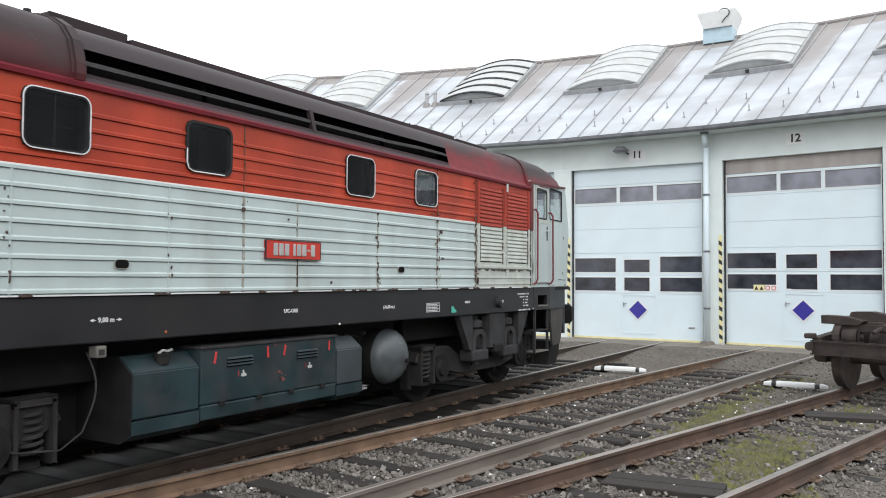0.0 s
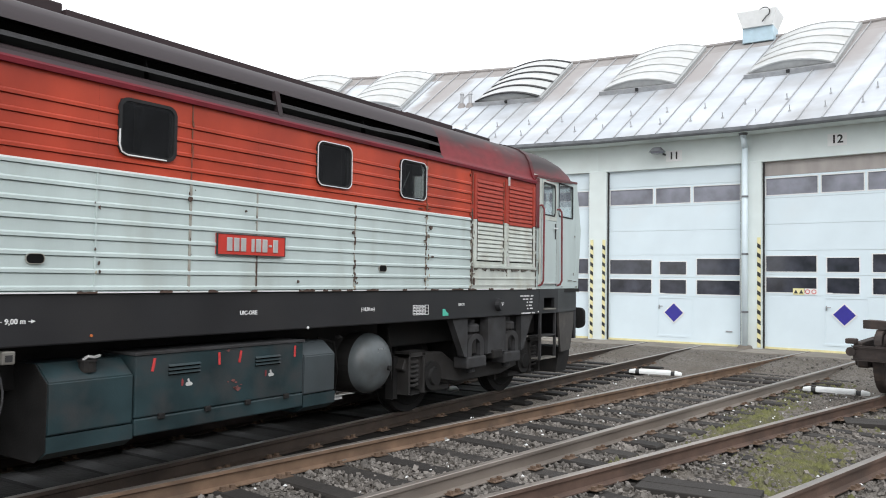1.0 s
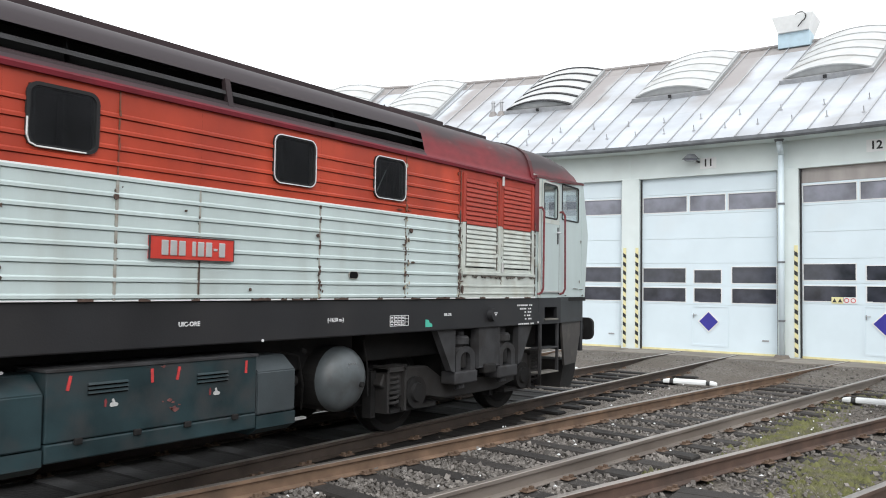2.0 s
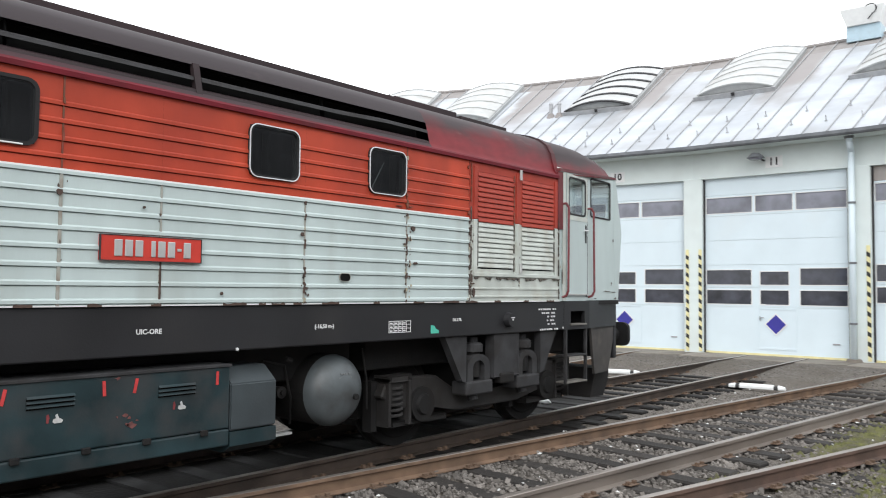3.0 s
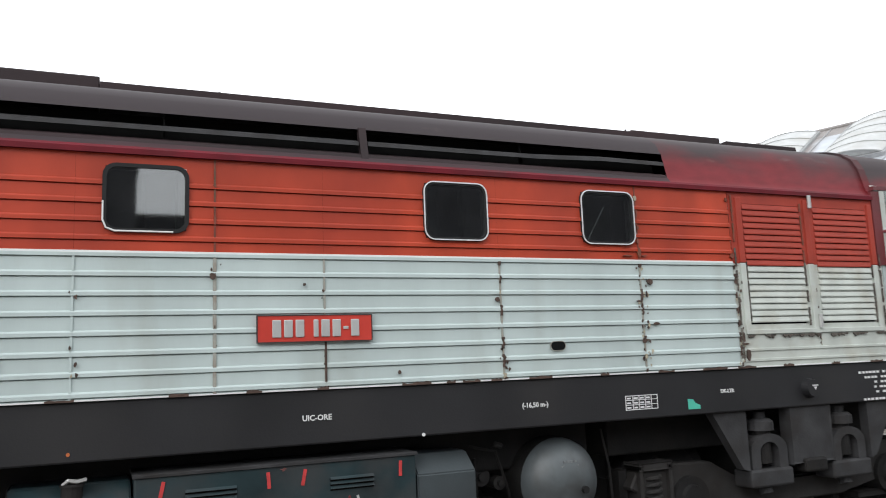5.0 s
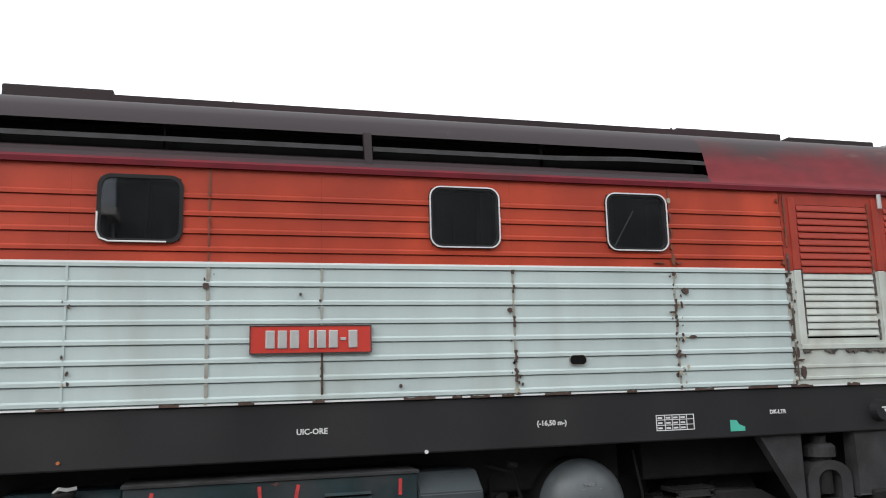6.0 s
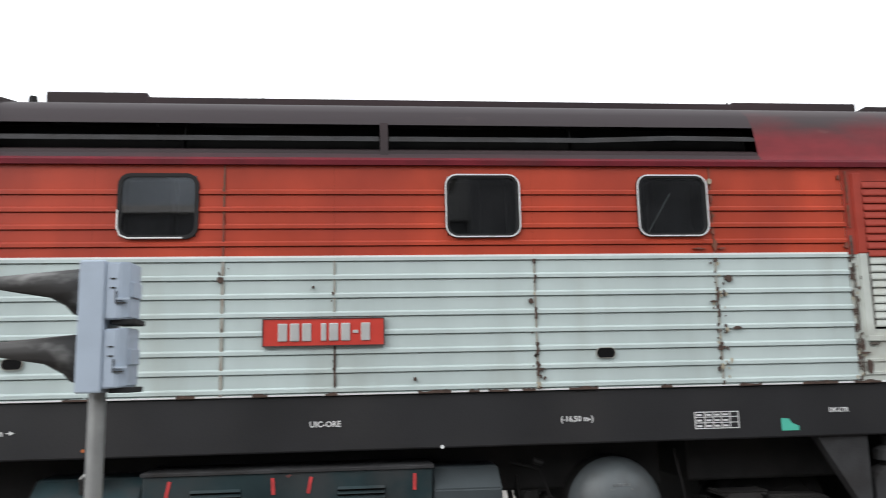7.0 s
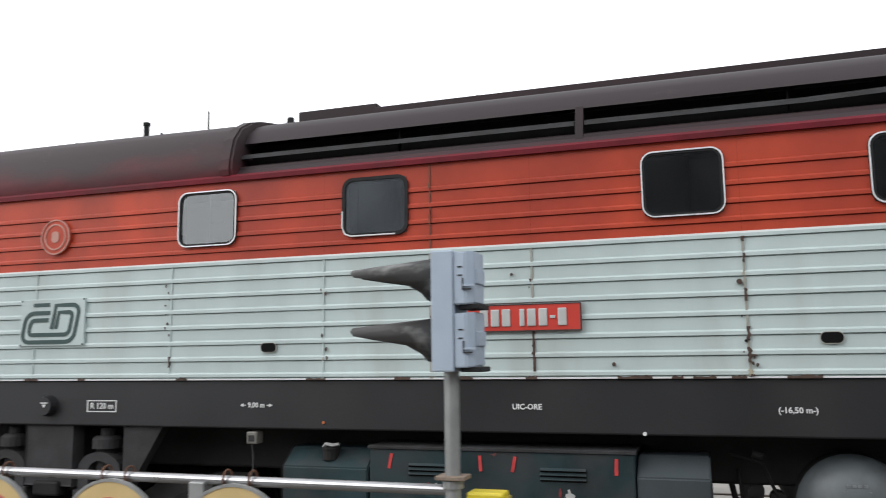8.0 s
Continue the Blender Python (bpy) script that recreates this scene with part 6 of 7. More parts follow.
    stroke(loop(0.060), 0.034, "curved_band")
    stroke([(-4.175, 2.178), (-4.005, 2.178)], 0.030, "straight_band")
    for x in (-4.30, -3.655):
        for z in (1.845, 2.215):
            bm = bmesh.new()
            cyl(bm, (x, y - 0.009, z), (x, y, z), 0.008, n=8)
            part("screw", bm, GUNMETAL, badge)
    EMBLEM = mat("faded_pink_enamel", (0.52, 0.27, 0.22), 0.6, var=0.15, scale=12, bump=0)
    em = new("round_emblem")
    em.parent = loco
    em["label"] = "round red emblem with a pale rim"
    bm = bmesh.new()
    cyl(bm, (-3.985, y - 0.008, 2.75), (-3.985, y + 0.02, 2.75), 0.148, n=28)
    part("disc", bm, RED, em)
    for r0, r1 in ((0.150, 0.140), (0.112, 0.100)):
        bm = bmesh.new()
        a = [2 * math.pi * i / 28 for i in range(28)]
        ring(bm, [(-3.985 + r0 * math.cos(t), 2.75 + r0 * math.sin(t)) for t in a], [(-3.985 + r1 * math.cos(t), 2.75 + r1 * math.sin(t)) for t in a], lambda u, v, d: (u, y - 0.014 + d, v), 0.012)
        part("pale_ring", bm, EMBLEM, em)
    bm = bmesh.new()
    prism(bm, [(-3.985 + u, y - 0.013, 2.75 + v) for u, v in rounded(0.075, 0.095, 0.03)], (0, 0.006, 0))
    part("centre_shape", bm, EMBLEM, em)
    # stencilled writing on the frame
    yy = -1.4385
    for text, x, z, size in (("UIC-ORE", 0.03, 1.362, 0.052), ("(-16,50 m-)", 1.71, 1.352, 0.050), ("DK-LTR", 3.575, 1.365, 0.042), ("R 120 m", -3.465, 1.345, 0.066), ("9,00 m", -2.045, 1.361, 0.052)):
        lettering("stencil", text, size, Matrix.Translation((x, yy, z)) @ TOWARD, LETTER, loco, "white stencilled writing", fat=0.0012)
    for s, x in ((-1, -2.155), (1, -1.935)):
        bm = bmesh.new()
        box(bm, x - 0.02, x + 0.02, yy - 0.002, yy + 0.003, 1.358, 1.364)
        prism(bm, [(x + s * 0.03, yy - 0.002, 1.361), (x, yy - 0.002, 1.374), (x, yy - 0.002, 1.348)], (0, 0.005, 0))
        part("stencil_arrow", bm, LETTER, loco)
    bm = bmesh.new()
    ring(bm, [(-3.61, 1.298), (-3.32, 1.298), (-3.32, 1.392), (-3.61, 1.392)], [(-3.60, 1.306), (-3.33, 1.306), (-3.33, 1.384), (-3.60, 1.384)], lambda u, v, d: (u, yy - 0.001 + d, v), 0.003)
    part("stencil_box", bm, LETTER, loco)
    bm = bmesh.new()
    ring(bm, [(2.53, 1.262), (2.845, 1.262), (2.845, 1.377), (2.53, 1.377)], [(2.536, 1.268), (2.839, 1.268), (2.839, 1.371), (2.536, 1.371)], lambda u, v, d: (u, yy - 0.001 + d, v), 0.003)
    for z in (1.30, 1.338):
        box(bm, 2.536, 2.839, yy - 0.001, yy + 0.002, z, z + 0.005)
    for x in (2.60, 2.66, 2.72, 2.78):
        box(bm, x, x + 0.005, yy - 0.0015, yy + 0.002, 1.268, 1.371)
    for z in (1.275, 1.312, 1.349):
        for x in (2.545, 2.612, 2.672, 2.732):
            box(bm, x, x + 0.036, yy - 0.001, yy + 0.002, z, z + 0.012)
    part("data_table", bm, LETTER, loco, "small white printed data table")
    bm = bmesh.new()
    prism(bm, [(3.15, yy, 1.235), (3.275, yy, 1.235), (3.275, yy, 1.265), (3.225, yy, 1.285), (3.205, yy, 1.315), (3.15, yy, 1.32)], (0, 0.003, 0))
    part("label", bm, MINT, loco, "torn mint-green label")
    for x in (4.52, -3.99):
        bm = bmesh.new()
        cyl(bm, (x - 0.01, -1.50, 1.345), (x - 0.01, -1.43, 1.345), 0.075, 0.09, 20)
        part("jacking_cap", bm, SILLBLACK, loco, "round black jacking cap")
        bm = bmesh.new()
        box(bm, x - 0.035, x + 0.035, -1.503, -1.499, 1.365, 1.375)
        prism(bm, [(x - 0.02, -1.503, 1.358), (x + 0.02, -1.503, 1.358), (x, -1.503, 1.330)], (0, 0.004, 0))
        part("jacking_mark", bm, LETTER, loco)
    rnd = random.Random(8)
    for z, x0, n in ((1.444, 5.149, 8), (1.398, 5.222, 6), (1.353, 5.345, 3), (1.307, 5.335, 3), (1.262, 5.355, 3), (1.197, 5.185, 8)):
        for i in range(n):
            bm = bmesh.new()
            L = rnd.uniform(0.026, 0.042)
            box(bm, x0, x0 + L, yy - 0.001, yy + 0.003, z, z + 0.02)
            part("stencil_bar", bm, LETTER, loco)
            x0 += L + rnd.uniform(0.008, 0.02) + (0.035 if i == n - 3 else 0)
    for x, z, m, r in ((-1.485, 1.240, ORANGE, 0.011), (0.795, 1.198, LETTER, 0.013), (5.709, 1.216, LETTER, 0.012)):
        bm = bmesh.new()
        cyl(bm, (x, yy - 0.004, z), (x, yy + 0.006, z), r, n=10)
        part("paint_dot", bm, m, loco)


make_plates()


def make_boxes():
    """Battery and tool boxes between the bogies, and the air tank."""
    y = -1.45
    b = new("battery_box")
    b.parent = loco
    b["label"] = "dark teal battery box with red marks and louvres"
    bm = bmesh.new()
    box(bm, -1.115, 0.725, y, -0.75, 0.585, 1.07, 0.012)
    part("lid_front", bm, TEAL, b)
    bm = bmesh.new()
    box(bm, -1.115, 0.725, y - 0.004, -0.75, 0.45, 0.58, 0.012)
    part("lower_tray", bm, TEAL, b)
    bm = bmesh.new()
    box(bm, -1.125, 0.735, y - 0.012, -0.75, 1.066, 1.088, 0.003)
    part("lid_rim", bm, GUNMETAL, b)
    for x0, x1, z in ((-0.816, -0.504, 0.896), (0.109, 0.413, 0.89)):
        for k in range(3):
            bm = bmesh.new()
            zz = z + k * 0.030
            prism(bm, [(x0, y - 0.003, zz), (x0, y - 0.020, zz + 0.004), (x0, y - 0.003, zz + 0.020)], (x1 - x0, 0, 0))
            part("louvre", bm, TEAL, b)
            # black strip on the lid, painted for the shade under the blade
            bm = bmesh.new()
            box(bm, x0, x1, y - 0.004, y + 0.01, zz - 0.009, zz)
            part("louvre_slot", bm, SHADEBLACK, b)
    for x, tilt in ((-0.955, 12), (-0.30, -4), (-0.068, 11), (0.608, 2)):
        bm = bmesh.new()
        box(bm, -0.011, 0.011, -0.003, 0.003, -0.052, 0.052, turn=Matrix.Translation((x, y - 0.002, 0.985)) @ Matrix.Rotation(radians(tilt), 4, "Y"))
        part("red_mark", bm, FLAGRED, b, "red paint mark")
    for x, z in ((-0.61, 0.815), (0.306, 0.806)):
        bm = bmesh.new()
        prism(bm, [(x + u, y - 0.006, z + v) for u, v in ((-0.034, -0.018), (-0.022, -0.028), (0.024, -0.026), (0.033, -0.012), (0.020, 0.000), (0.006, 0.004), (-0.004, 0.032), (-0.018, 0.026), (-0.012, 0.004), (-0.030, 0.000))], (0, 0.008, 0))
        part("white_mark", bm, DIRTYWHITE, b)
        bm = bmesh.new()
        prism(bm, [(x - 0.066 + u, y - 0.004, z + 0.006 + v) for u, v in ((-0.010, -0.028), (0.004, -0.030), (0.011, 0.004), (0.003, 0.030), (-0.008, 0.022))], (0, 0.006, 0))
        part("red_smudge", bm, mat("worn_red_mark", (0.20, 0.035, 0.038), 0.7, var=0.4, scale=30), b)
    for x in (-0.88, -0.419, 0.022, 0.493):
        bm = bmesh.new()
        box(bm, x - 0.03, x + 0.03, y - 0.025, y, 0.555, 0.60, 0.006)
        part("clasp", bm, DARK, b)
    rnd = random.Random(2)
    n = 9
    RUB = mat("faded_red_patch", (0.15, 0.055, 0.05), 0.7, var=0.4, scale=20)
    for px, pz, pr in ((-0.095, 0.713, 0.030), (-0.125, 0.718, 0.016), (-0.14, 0.783, 0.016), (-0.11, 0.763, 0.012), (-0.05, 0.738, 0.010), (-0.20, 0.778, 0.009), (-0.20, 1.045, 0.018)):
        bm = bmesh.new()
        prism(bm, [(px + 1.3 * pr * rnd.uniform(0.4, 1.2) * math.cos(2 * math.pi * i / n), y - 0.004, pz + 0.8 * pr * rnd.uniform(0.4, 1.2) * math.sin(2 * math.pi * i / n)) for i in range(n)], (0, 0.006, 0))
        part("rust_patch", bm, RUB, b)
    for x0, x1, name in ((-1.81, -1.13, "tool_box"), (0.735, 1.185, "sand_box")):
        t = new(name)
        t.parent = loco
        t["label"] = "dark teal sloped-top equipment box"
        bm = bmesh.new()
        prism(bm, [(x0, y, 0.56), (x0, y, 0.925), (x0, y + 0.16, 1.05), (x0, -0.7, 1.05), (x0, -0.7, 0.56)], (x1 - x0, 0, 0))
        bmesh.ops.bevel(bm, geom=list(bm.edges), offset=0.01, segments=2, affect="EDGES")
        part("body", bm, TEAL if x0 < 0 else mat("dusty_teal_paint", (0.042, 0.053, 0.058), 0.6, var=0.25, scale=2.5, bump=0.08, dirt=(0.05, 0.055, 0.06), amount=0.5), t)
        bm = bmesh.new()
        prism(bm, [(x0, y - 0.003, 0.55), (x0, y - 0.003, 0.44), (x0, y + 0.10, 0.38), (x0, -0.7, 0.38), (x0, -0.7, 0.55)], (x1 - x0, 0, 0))
        part("tray", bm, TEAL, t)
        if x0 < 0:
            bm = bmesh.new()
            cyl(bm, (-1.46, -1.36, 0.97), (-1.46, -1.36, 1.045), 0.062, n=14)
            cyl(bm, (-1.46, -1.36, 1.045), (-1.46, -1.36, 1.06), 0.070, n=14)
            part("filler_cap", bm, DARK, t, "ribbed black filler cap")
            bm = bmesh.new()
            tube(bm, [Vector((-1.51, -1.38, 1.06)), Vector((-1.48, -1.40, 1.085)), Vector((-1.43, -1.40, 1.075)), Vector((-1.38, -1.39, 1.085))], 0.012, 6)
            part("cap_handle", bm, ALU, t, "bright cap handle")
            # near-black sheet over the rear end face
            bm = bmesh.new()
            prism(bm, [(x0 - 0.006, y + 0.004, 0.45), (x0 - 0.006, y + 0.004, 0.922), (x0 - 0.006, y + 0.162, 1.046), (x0 - 0.006, -0.70, 1.046), (x0 - 0.006, -0.70, 0.36), (x0 - 0.006, y + 0.13, 0.36)], (0.005, 0, 0))
            part("end_plate", bm, DARK, t, "black end plate of the tool box")
    # dark inner mass of the fuel tank, stretched to stand in for the shaded void
    bm = bmesh.new()
    box(bm, -2.25, 1.19, -0.75, 0.75, 0.30, 1.2, 0.05)
    part("fuel_tank", bm, DARK, loco)
    # air tank, lying across, with a domed end
    tank = new("air_tank")
    tank.parent = loco
    tank["label"] = "grey air tank with a domed end"
    bm = bmesh.new()
    R, c = 0.332, (2.01, 0.745)
    rings = []
    for k in range(7):
        a = k / 6 * math.pi / 2
        rings.append([bm.verts.new((c[0] + R * math.cos(a) * math.cos(t), -1.20 - 0.23 * math.sin(a), c[1] + R * math.cos(a) * math.sin(t))) for t in [2 * math.pi * i / 32 for i in range(32)]] if k < 6 else [bm.verts.new((c[0], -1.43, c[1]))])
    for k in range(5):
        for i in range(32):
            bm.faces.new((rings[k][i], rings[k][(i + 1) % 32], rings[k + 1][(i + 1) % 32], rings[k + 1][i]))
    for i in range(32):
        bm.faces.new((rings[5][i], rings[5][(i + 1) % 32], rings[6][0]))
    part("domed_end", bm, TANKGREY, tank, smooth=True)
    bm = bmesh.new()
    cyl(bm, (c[0], -1.20, c[1]), (c[0], 1.2, c[1]), R, n=32)
    part("shell", bm, DARK, tank)
    bm = bmesh.new()
    cyl(bm, (c[0] + 0.10, -1.45, c[1] - 0.05), (c[0] + 0.10, -1.38, c[1] - 0.05), 0.028, n=10)
    part("plug", bm, DARK, tank)
    for z, L in ((0.90, 0.12), (0.865, 0.16)):
        for k in range(4):
            bm = bmesh.new()
            x = c[0] - L / 2 + k * L / 4
            box(bm, x, x + L / 5, -1.405, -1.36, z, z + 0.016)
            part("stencil_bar", bm, FAINT, tank)
    # pipes, a junction box and a hanging hose by the rear bogie
    bm = bmesh.new()
    box(bm, -2.125, -2.035, -1.44, -1.34, 1.075, 1.165, 0.01)
    part("junction_box", bm, BARE, loco)
    bm = bmesh.new()
    box(bm, -2.105, -2.055, -1.445, -1.438, 1.095, 1.14, 0.003)
    part("junction_cover", bm, GUNMETAL, loco)
    bm = bmesh.new()
    tube(bm, [Vector((-2.14 + 0.05 * math.sin(k * 0.5), -1.34 - 0.06 * math.sin(k * 0.35), 1.12 - 0.075 * k)) for k in range(9)] + [Vector((-2.3, -1.28, 0.40)), Vector((-2.6, -1.2, 0.42)), Vector((-2.85, -1.15, 0.55))], 0.0075, 6)
    part("hose", bm, GUNMETAL, loco)
    bm = bmesh.new()
    cyl(bm, (1.44, -1.25, 1.07), (1.50, -1.25, 1.05), 0.022, n=10)
    tube(bm, [Vector((1.3, -1.1, 1.05)), Vector((1.5, -1.15, 1.0)), Vector((1.62, -1.1, 0.7)), Vector((1.7, -1.0, 0.45))], 0.012, 6)
    part("pipework", bm, DARK, loco)
    bm = bmesh.new()
    tube(bm, [Vector((2.5, -1.1, 1.1)), Vector((2.55, -1.12, 0.8)), Vector((2.58, -1.1, 0.5))], 0.012, 6)
    part("pipework", bm, DARK, loco)
    for pts, r in ((((1.22, -0.9, 0.98), (1.30, -1.0, 0.90), (1.33, -0.98, 0.74), (1.42, -0.95, 0.70)), 0.020), (((1.36, -1.05, 0.95), (1.38, -1.05, 0.60), (1.40, -1.0, 0.38)), 0.012),
                   (((1.22, -0.4, 0.62), (1.74, -0.4, 0.62)), 0.025), (((1.50, -0.7, 0.86), (1.50, -0.7, 0.66), (1.62, -0.6, 0.60), (1.80, -0.6, 0.60)), 0.022)):
        bm = bmesh.new()
        tube(bm, [Vector(p) for p in pts], r, 8)
        part("pipework", bm, DARK, loco)
    for x, z, r in ((1.44, 0.80, 0.075), (1.60, 0.74, 0.055)):
        bm = bmesh.new()
        cyl(bm, (x, -1.0, z), (x, -0.8, z), r, r * 0.9, 14)
        cyl(bm, (x, -1.03, z), (x, -1.0, z), r * 0.45, n=10)
        part("brake_valve", bm, BOGIEGREY, loco)
    bm = bmesh.new()
    box(bm, 1.24, 1.48, -1.30, -1.24, 0.42, 0.44)
    part("bracket", bm, ALU, loco)


make_boxes()

WHEELS = []


def make_bogie(cx):
    bg = new("bogie")
    bg.parent = loco
    bg.location = (cx, 0, 0)
    bg["label"] = "sooty two-axle bogie with coil springs"
    f = 1 if cx > 0 else -1
    for sign in (-1, 1):
        y0, y1 = sign * 1.02, sign * 1.16
        bm = bmesh.new()
        out = [(-1.80, 0.60), (-1.70, 0.78), (-0.95, 0.76), (-0.55, 0.52), (0.55, 0.52), (0.95, 0.76), (1.70, 0.78), (1.80, 0.60), (1.55, 0.46), (1.0, 0.44), (0.6, 0.34), (-0.6, 0.34), (-1.0, 0.44), (-1.55, 0.46)]
        prism(bm, [(x, y0, z) for x, z in out], (0, y1 - y0, 0))
        bmesh.ops.bevel(bm, geom=list(bm.edges), offset=0.015, segments=1, affect="EDGES")
        part("side_frame", bm, BOGIEGREY, bg, smooth=False)
        for x in (-1.2, 1.2):
            bm = bmesh.new()
            cyl(bm, (x, sign * 1.0, 0.48), (x, sign * 1.20, 0.48), 0.20, 0.18, n=24)
            cyl(bm, (x, sign * 1.19, 0.48), (x, sign * 1.23, 0.48), 0.12, 0.10, n=20)
            part("axle_box", bm, DARK, bg)
            for dx in ((-0.36,) if x < 0 else (0.36,)):
                bm = bmesh.new()
                for ex in (-0.17, 0.13):
                    box(bm, x + dx + ex, x + dx + ex + 0.04, sign * 1.0, sign * 1.19, 0.30, 0.78, 0.01)
                box(bm, x + dx - 0.17, x + dx + 0.17, sign * 1.0, sign * 1.19, 0.74, 0.80, 0.01)
                part("spring_bracket", bm, BOGIEGREY, bg)
                bm = bmesh.new()
                tube(bm, [Vector((x + dx + 0.09 * math.cos(k * math.pi / 6), sign * 1.10 + 0.09 * math.sin(k * math.pi / 6), 0.36 + k * 0.055 / 12)) for k in range(73)], 0.017, 6)
                part("coil_spring", bm, BOGIEGREY, bg)
            bm = bmesh.new()
            box(bm, x - 0.42, x + 0.42, sign * 1.0, sign * 1.15, 0.28, 0.33, 0.01)
            part("spring_plank", bm, DARK, bg)
            bm = bmesh.new()
            box(bm, x - 0.64, x - 0.56, sign * 0.95, sign * 1.05, 0.25, 0.75, 0.01)
            box(bm, x - 0.60, x - 0.50, sign * 0.72, sign * 0.80, 0.35, 0.65, 0.02)
            part("brake_rigging", bm, DARK, bg)
    bm = bmesh.new()
    box(bm, -0.4, 0.4, -1.0, 1.0, 0.55, 1.0, 0.04)
    part("bolster", bm, DARK, bg)
    for x in (-1.2, 1.2):
        w = new("wheelset")
        w.parent = bg
        w["label"] = "steel wheelset"
        w.location = (x, 0, 0.5)
        bm = bmesh.new()
        cyl(bm, (0, -1.1, 0), (0, 1.1, 0), 0.09, n=16)
        for s in (-1, 1):
            cyl(bm, (0, s * 0.69, 0), (0, s * 0.82, 0), 0.50, n=40)
            cyl(bm, (0, s * 0.665, 0), (0, s * 0.69, 0), 0.53, n=40)
            cyl(bm, (0, s * 0.82, 0), (0, s * 0.835, 0), 0.42, 0.40, n=40)
            for k in range(6):
                a = k * math.pi / 3
                cyl(bm, (0.26 * math.cos(a), s * 0.83, 0.26 * math.sin(a)), (0.26 * math.cos(a), s * 0.842, 0.26 * math.sin(a)), 0.06, n=10)
        me = bpy.data.meshes.new("wheelset")
        bm.to_mesh(me)
        bm.free()
        me.materials.append(DARK)
        ob = new("wheelset", me)
        ob.parent = bg
        ob.location = (x, 0, 0.5)
        ob["label"] = "sooty steel wheelset"
        bpy.data.objects.remove(w)
        WHEELS.append(ob)
    return bg


make_bogie(4.52)
make_bogie(-4.0)


def make_brackets():
    """Frame brackets and secondary springs over each bogie."""
    for cx in (4.52, -4.0):
        for sign in (-1, 1):
            y = sign * 1.40
            for s in (-1, 1):
                x_in, x_out = cx + s * 0.73, cx + s * 1.10
                bm = bmesh.new()
                prism(bm, [(x_in, y, 1.19), (x_out, y, 1.19), (cx + s * 0.80, y, 0.70), (x_in, y, 0.68)], (0, -sign * 0.09, 0))
                part("gusset_bracket", bm, GUNMETAL, loco, "grey triangular frame bracket")
            bm = bmesh.new()
            box(bm, cx - 0.245, cx + 0.245, sign * 1.30, sign * 1.405, 0.70, 1.19, 0.012)
            part("post_bracket", bm, GUNMETAL, loco, "square grey frame bracket")
            bm = bmesh.new()
            box(bm, cx - 0.13, cx + 0.13, y - sign * 0.02 - 0.06, y - sign * 0.02 + 0.06, 0.62, 0.74, 0.02)
            part("stop_block", bm, DARK, loco)
            for s in (-1, 1):
                x = cx + s * 0.48
                sp = new("support_spring")
                sp.parent = loco
                sp["label"] = "rubber and steel support spring"
                yy = sign * 1.28
                bm = bmesh.new()
                cyl(bm, (x, yy, 1.00), (x, yy, 1.075), 0.122, n=18)
                cyl(bm, (x, yy, 1.075), (x, yy, 1.10), 0.122, 0.095, n=18)
                cyl(bm, (x, yy, 1.10), (x, yy, 1.16), 0.06, n=18)
                part("cap", bm, GUNMETAL, sp)
                bm = bmesh.new()
                cyl(bm, (x, yy, 0.93), (x, yy, 1.00), 0.09, n=18)
                cyl(bm, (x, yy, 0.72), (x, yy, 0.93), 0.085, n=18)
                part("column", bm, DARK, sp)
                bm = bmesh.new()
                arc = [math.pi * i / 10 for i in range(11)]
                outer = [(x + 0.205, 0.66)] + [(x + 0.205 * math.cos(t), 0.84 + 0.135 * math.sin(t)) for t in arc] + [(x - 0.205, 0.66)]
                inner = [(x - 0.105, 0.66)] + [(x - 0.105 * math.cos(t), 0.82 + 0.085 * math.sin(t)) for t in arc] + [(x + 0.105, 0.66)]
                prism(bm, [(u, yy + sign * 0.10, v) for u, v in outer + inner], (0, -sign * 0.16, 0))
                part("yoke", bm, GUNMETAL, sp)
                bm = bmesh.new()
                box(bm, x - 0.24, x + 0.24, yy - 0.12, yy + 0.10, 0.53, 0.68, 0.02)
                part("seat", bm, GUNMETAL, sp)
                bm = bmesh.new()
                cyl(bm, (x, yy - sign * -0.02, 0.46), (x, yy, 0.53), 0.06, n=12)
                part("nut", bm, GUNMETAL, sp)


make_brackets()


def make_underframe():
    """The dark mass of beams, ducts and motors above the bogies, added to shut out light."""
    bm = bmesh.new()
    box(bm, -6.6, 2.42, -1.02, 1.02, 0.84, 1.19, 0.02)
    part("underframe", bm, DARK, loco, "sooty underframe")
    bm = bmesh.new()
    box(bm, 2.62, 6.4, -1.02, 1.02, 0.86, 1.19, 0.02)
    part("underframe", bm, DARK, loco, "sooty underframe")
    bm = bmesh.new()
    box(bm, 2.42, 2.62, -0.28, 0.28, 1.04, 1.19, 0.02)
    part("centre_sill", bm, DARK, loco, "sooty centre sill")
    for x in (3.32, 5.72, -2.8, -5.2):
        bm = bmesh.new()
        box(bm, x - 0.42, x + 0.42, -0.60, 0.60, 0.22, 0.95, 0.05)
        part("traction_motor", bm, DARK, loco)


make_underframe()


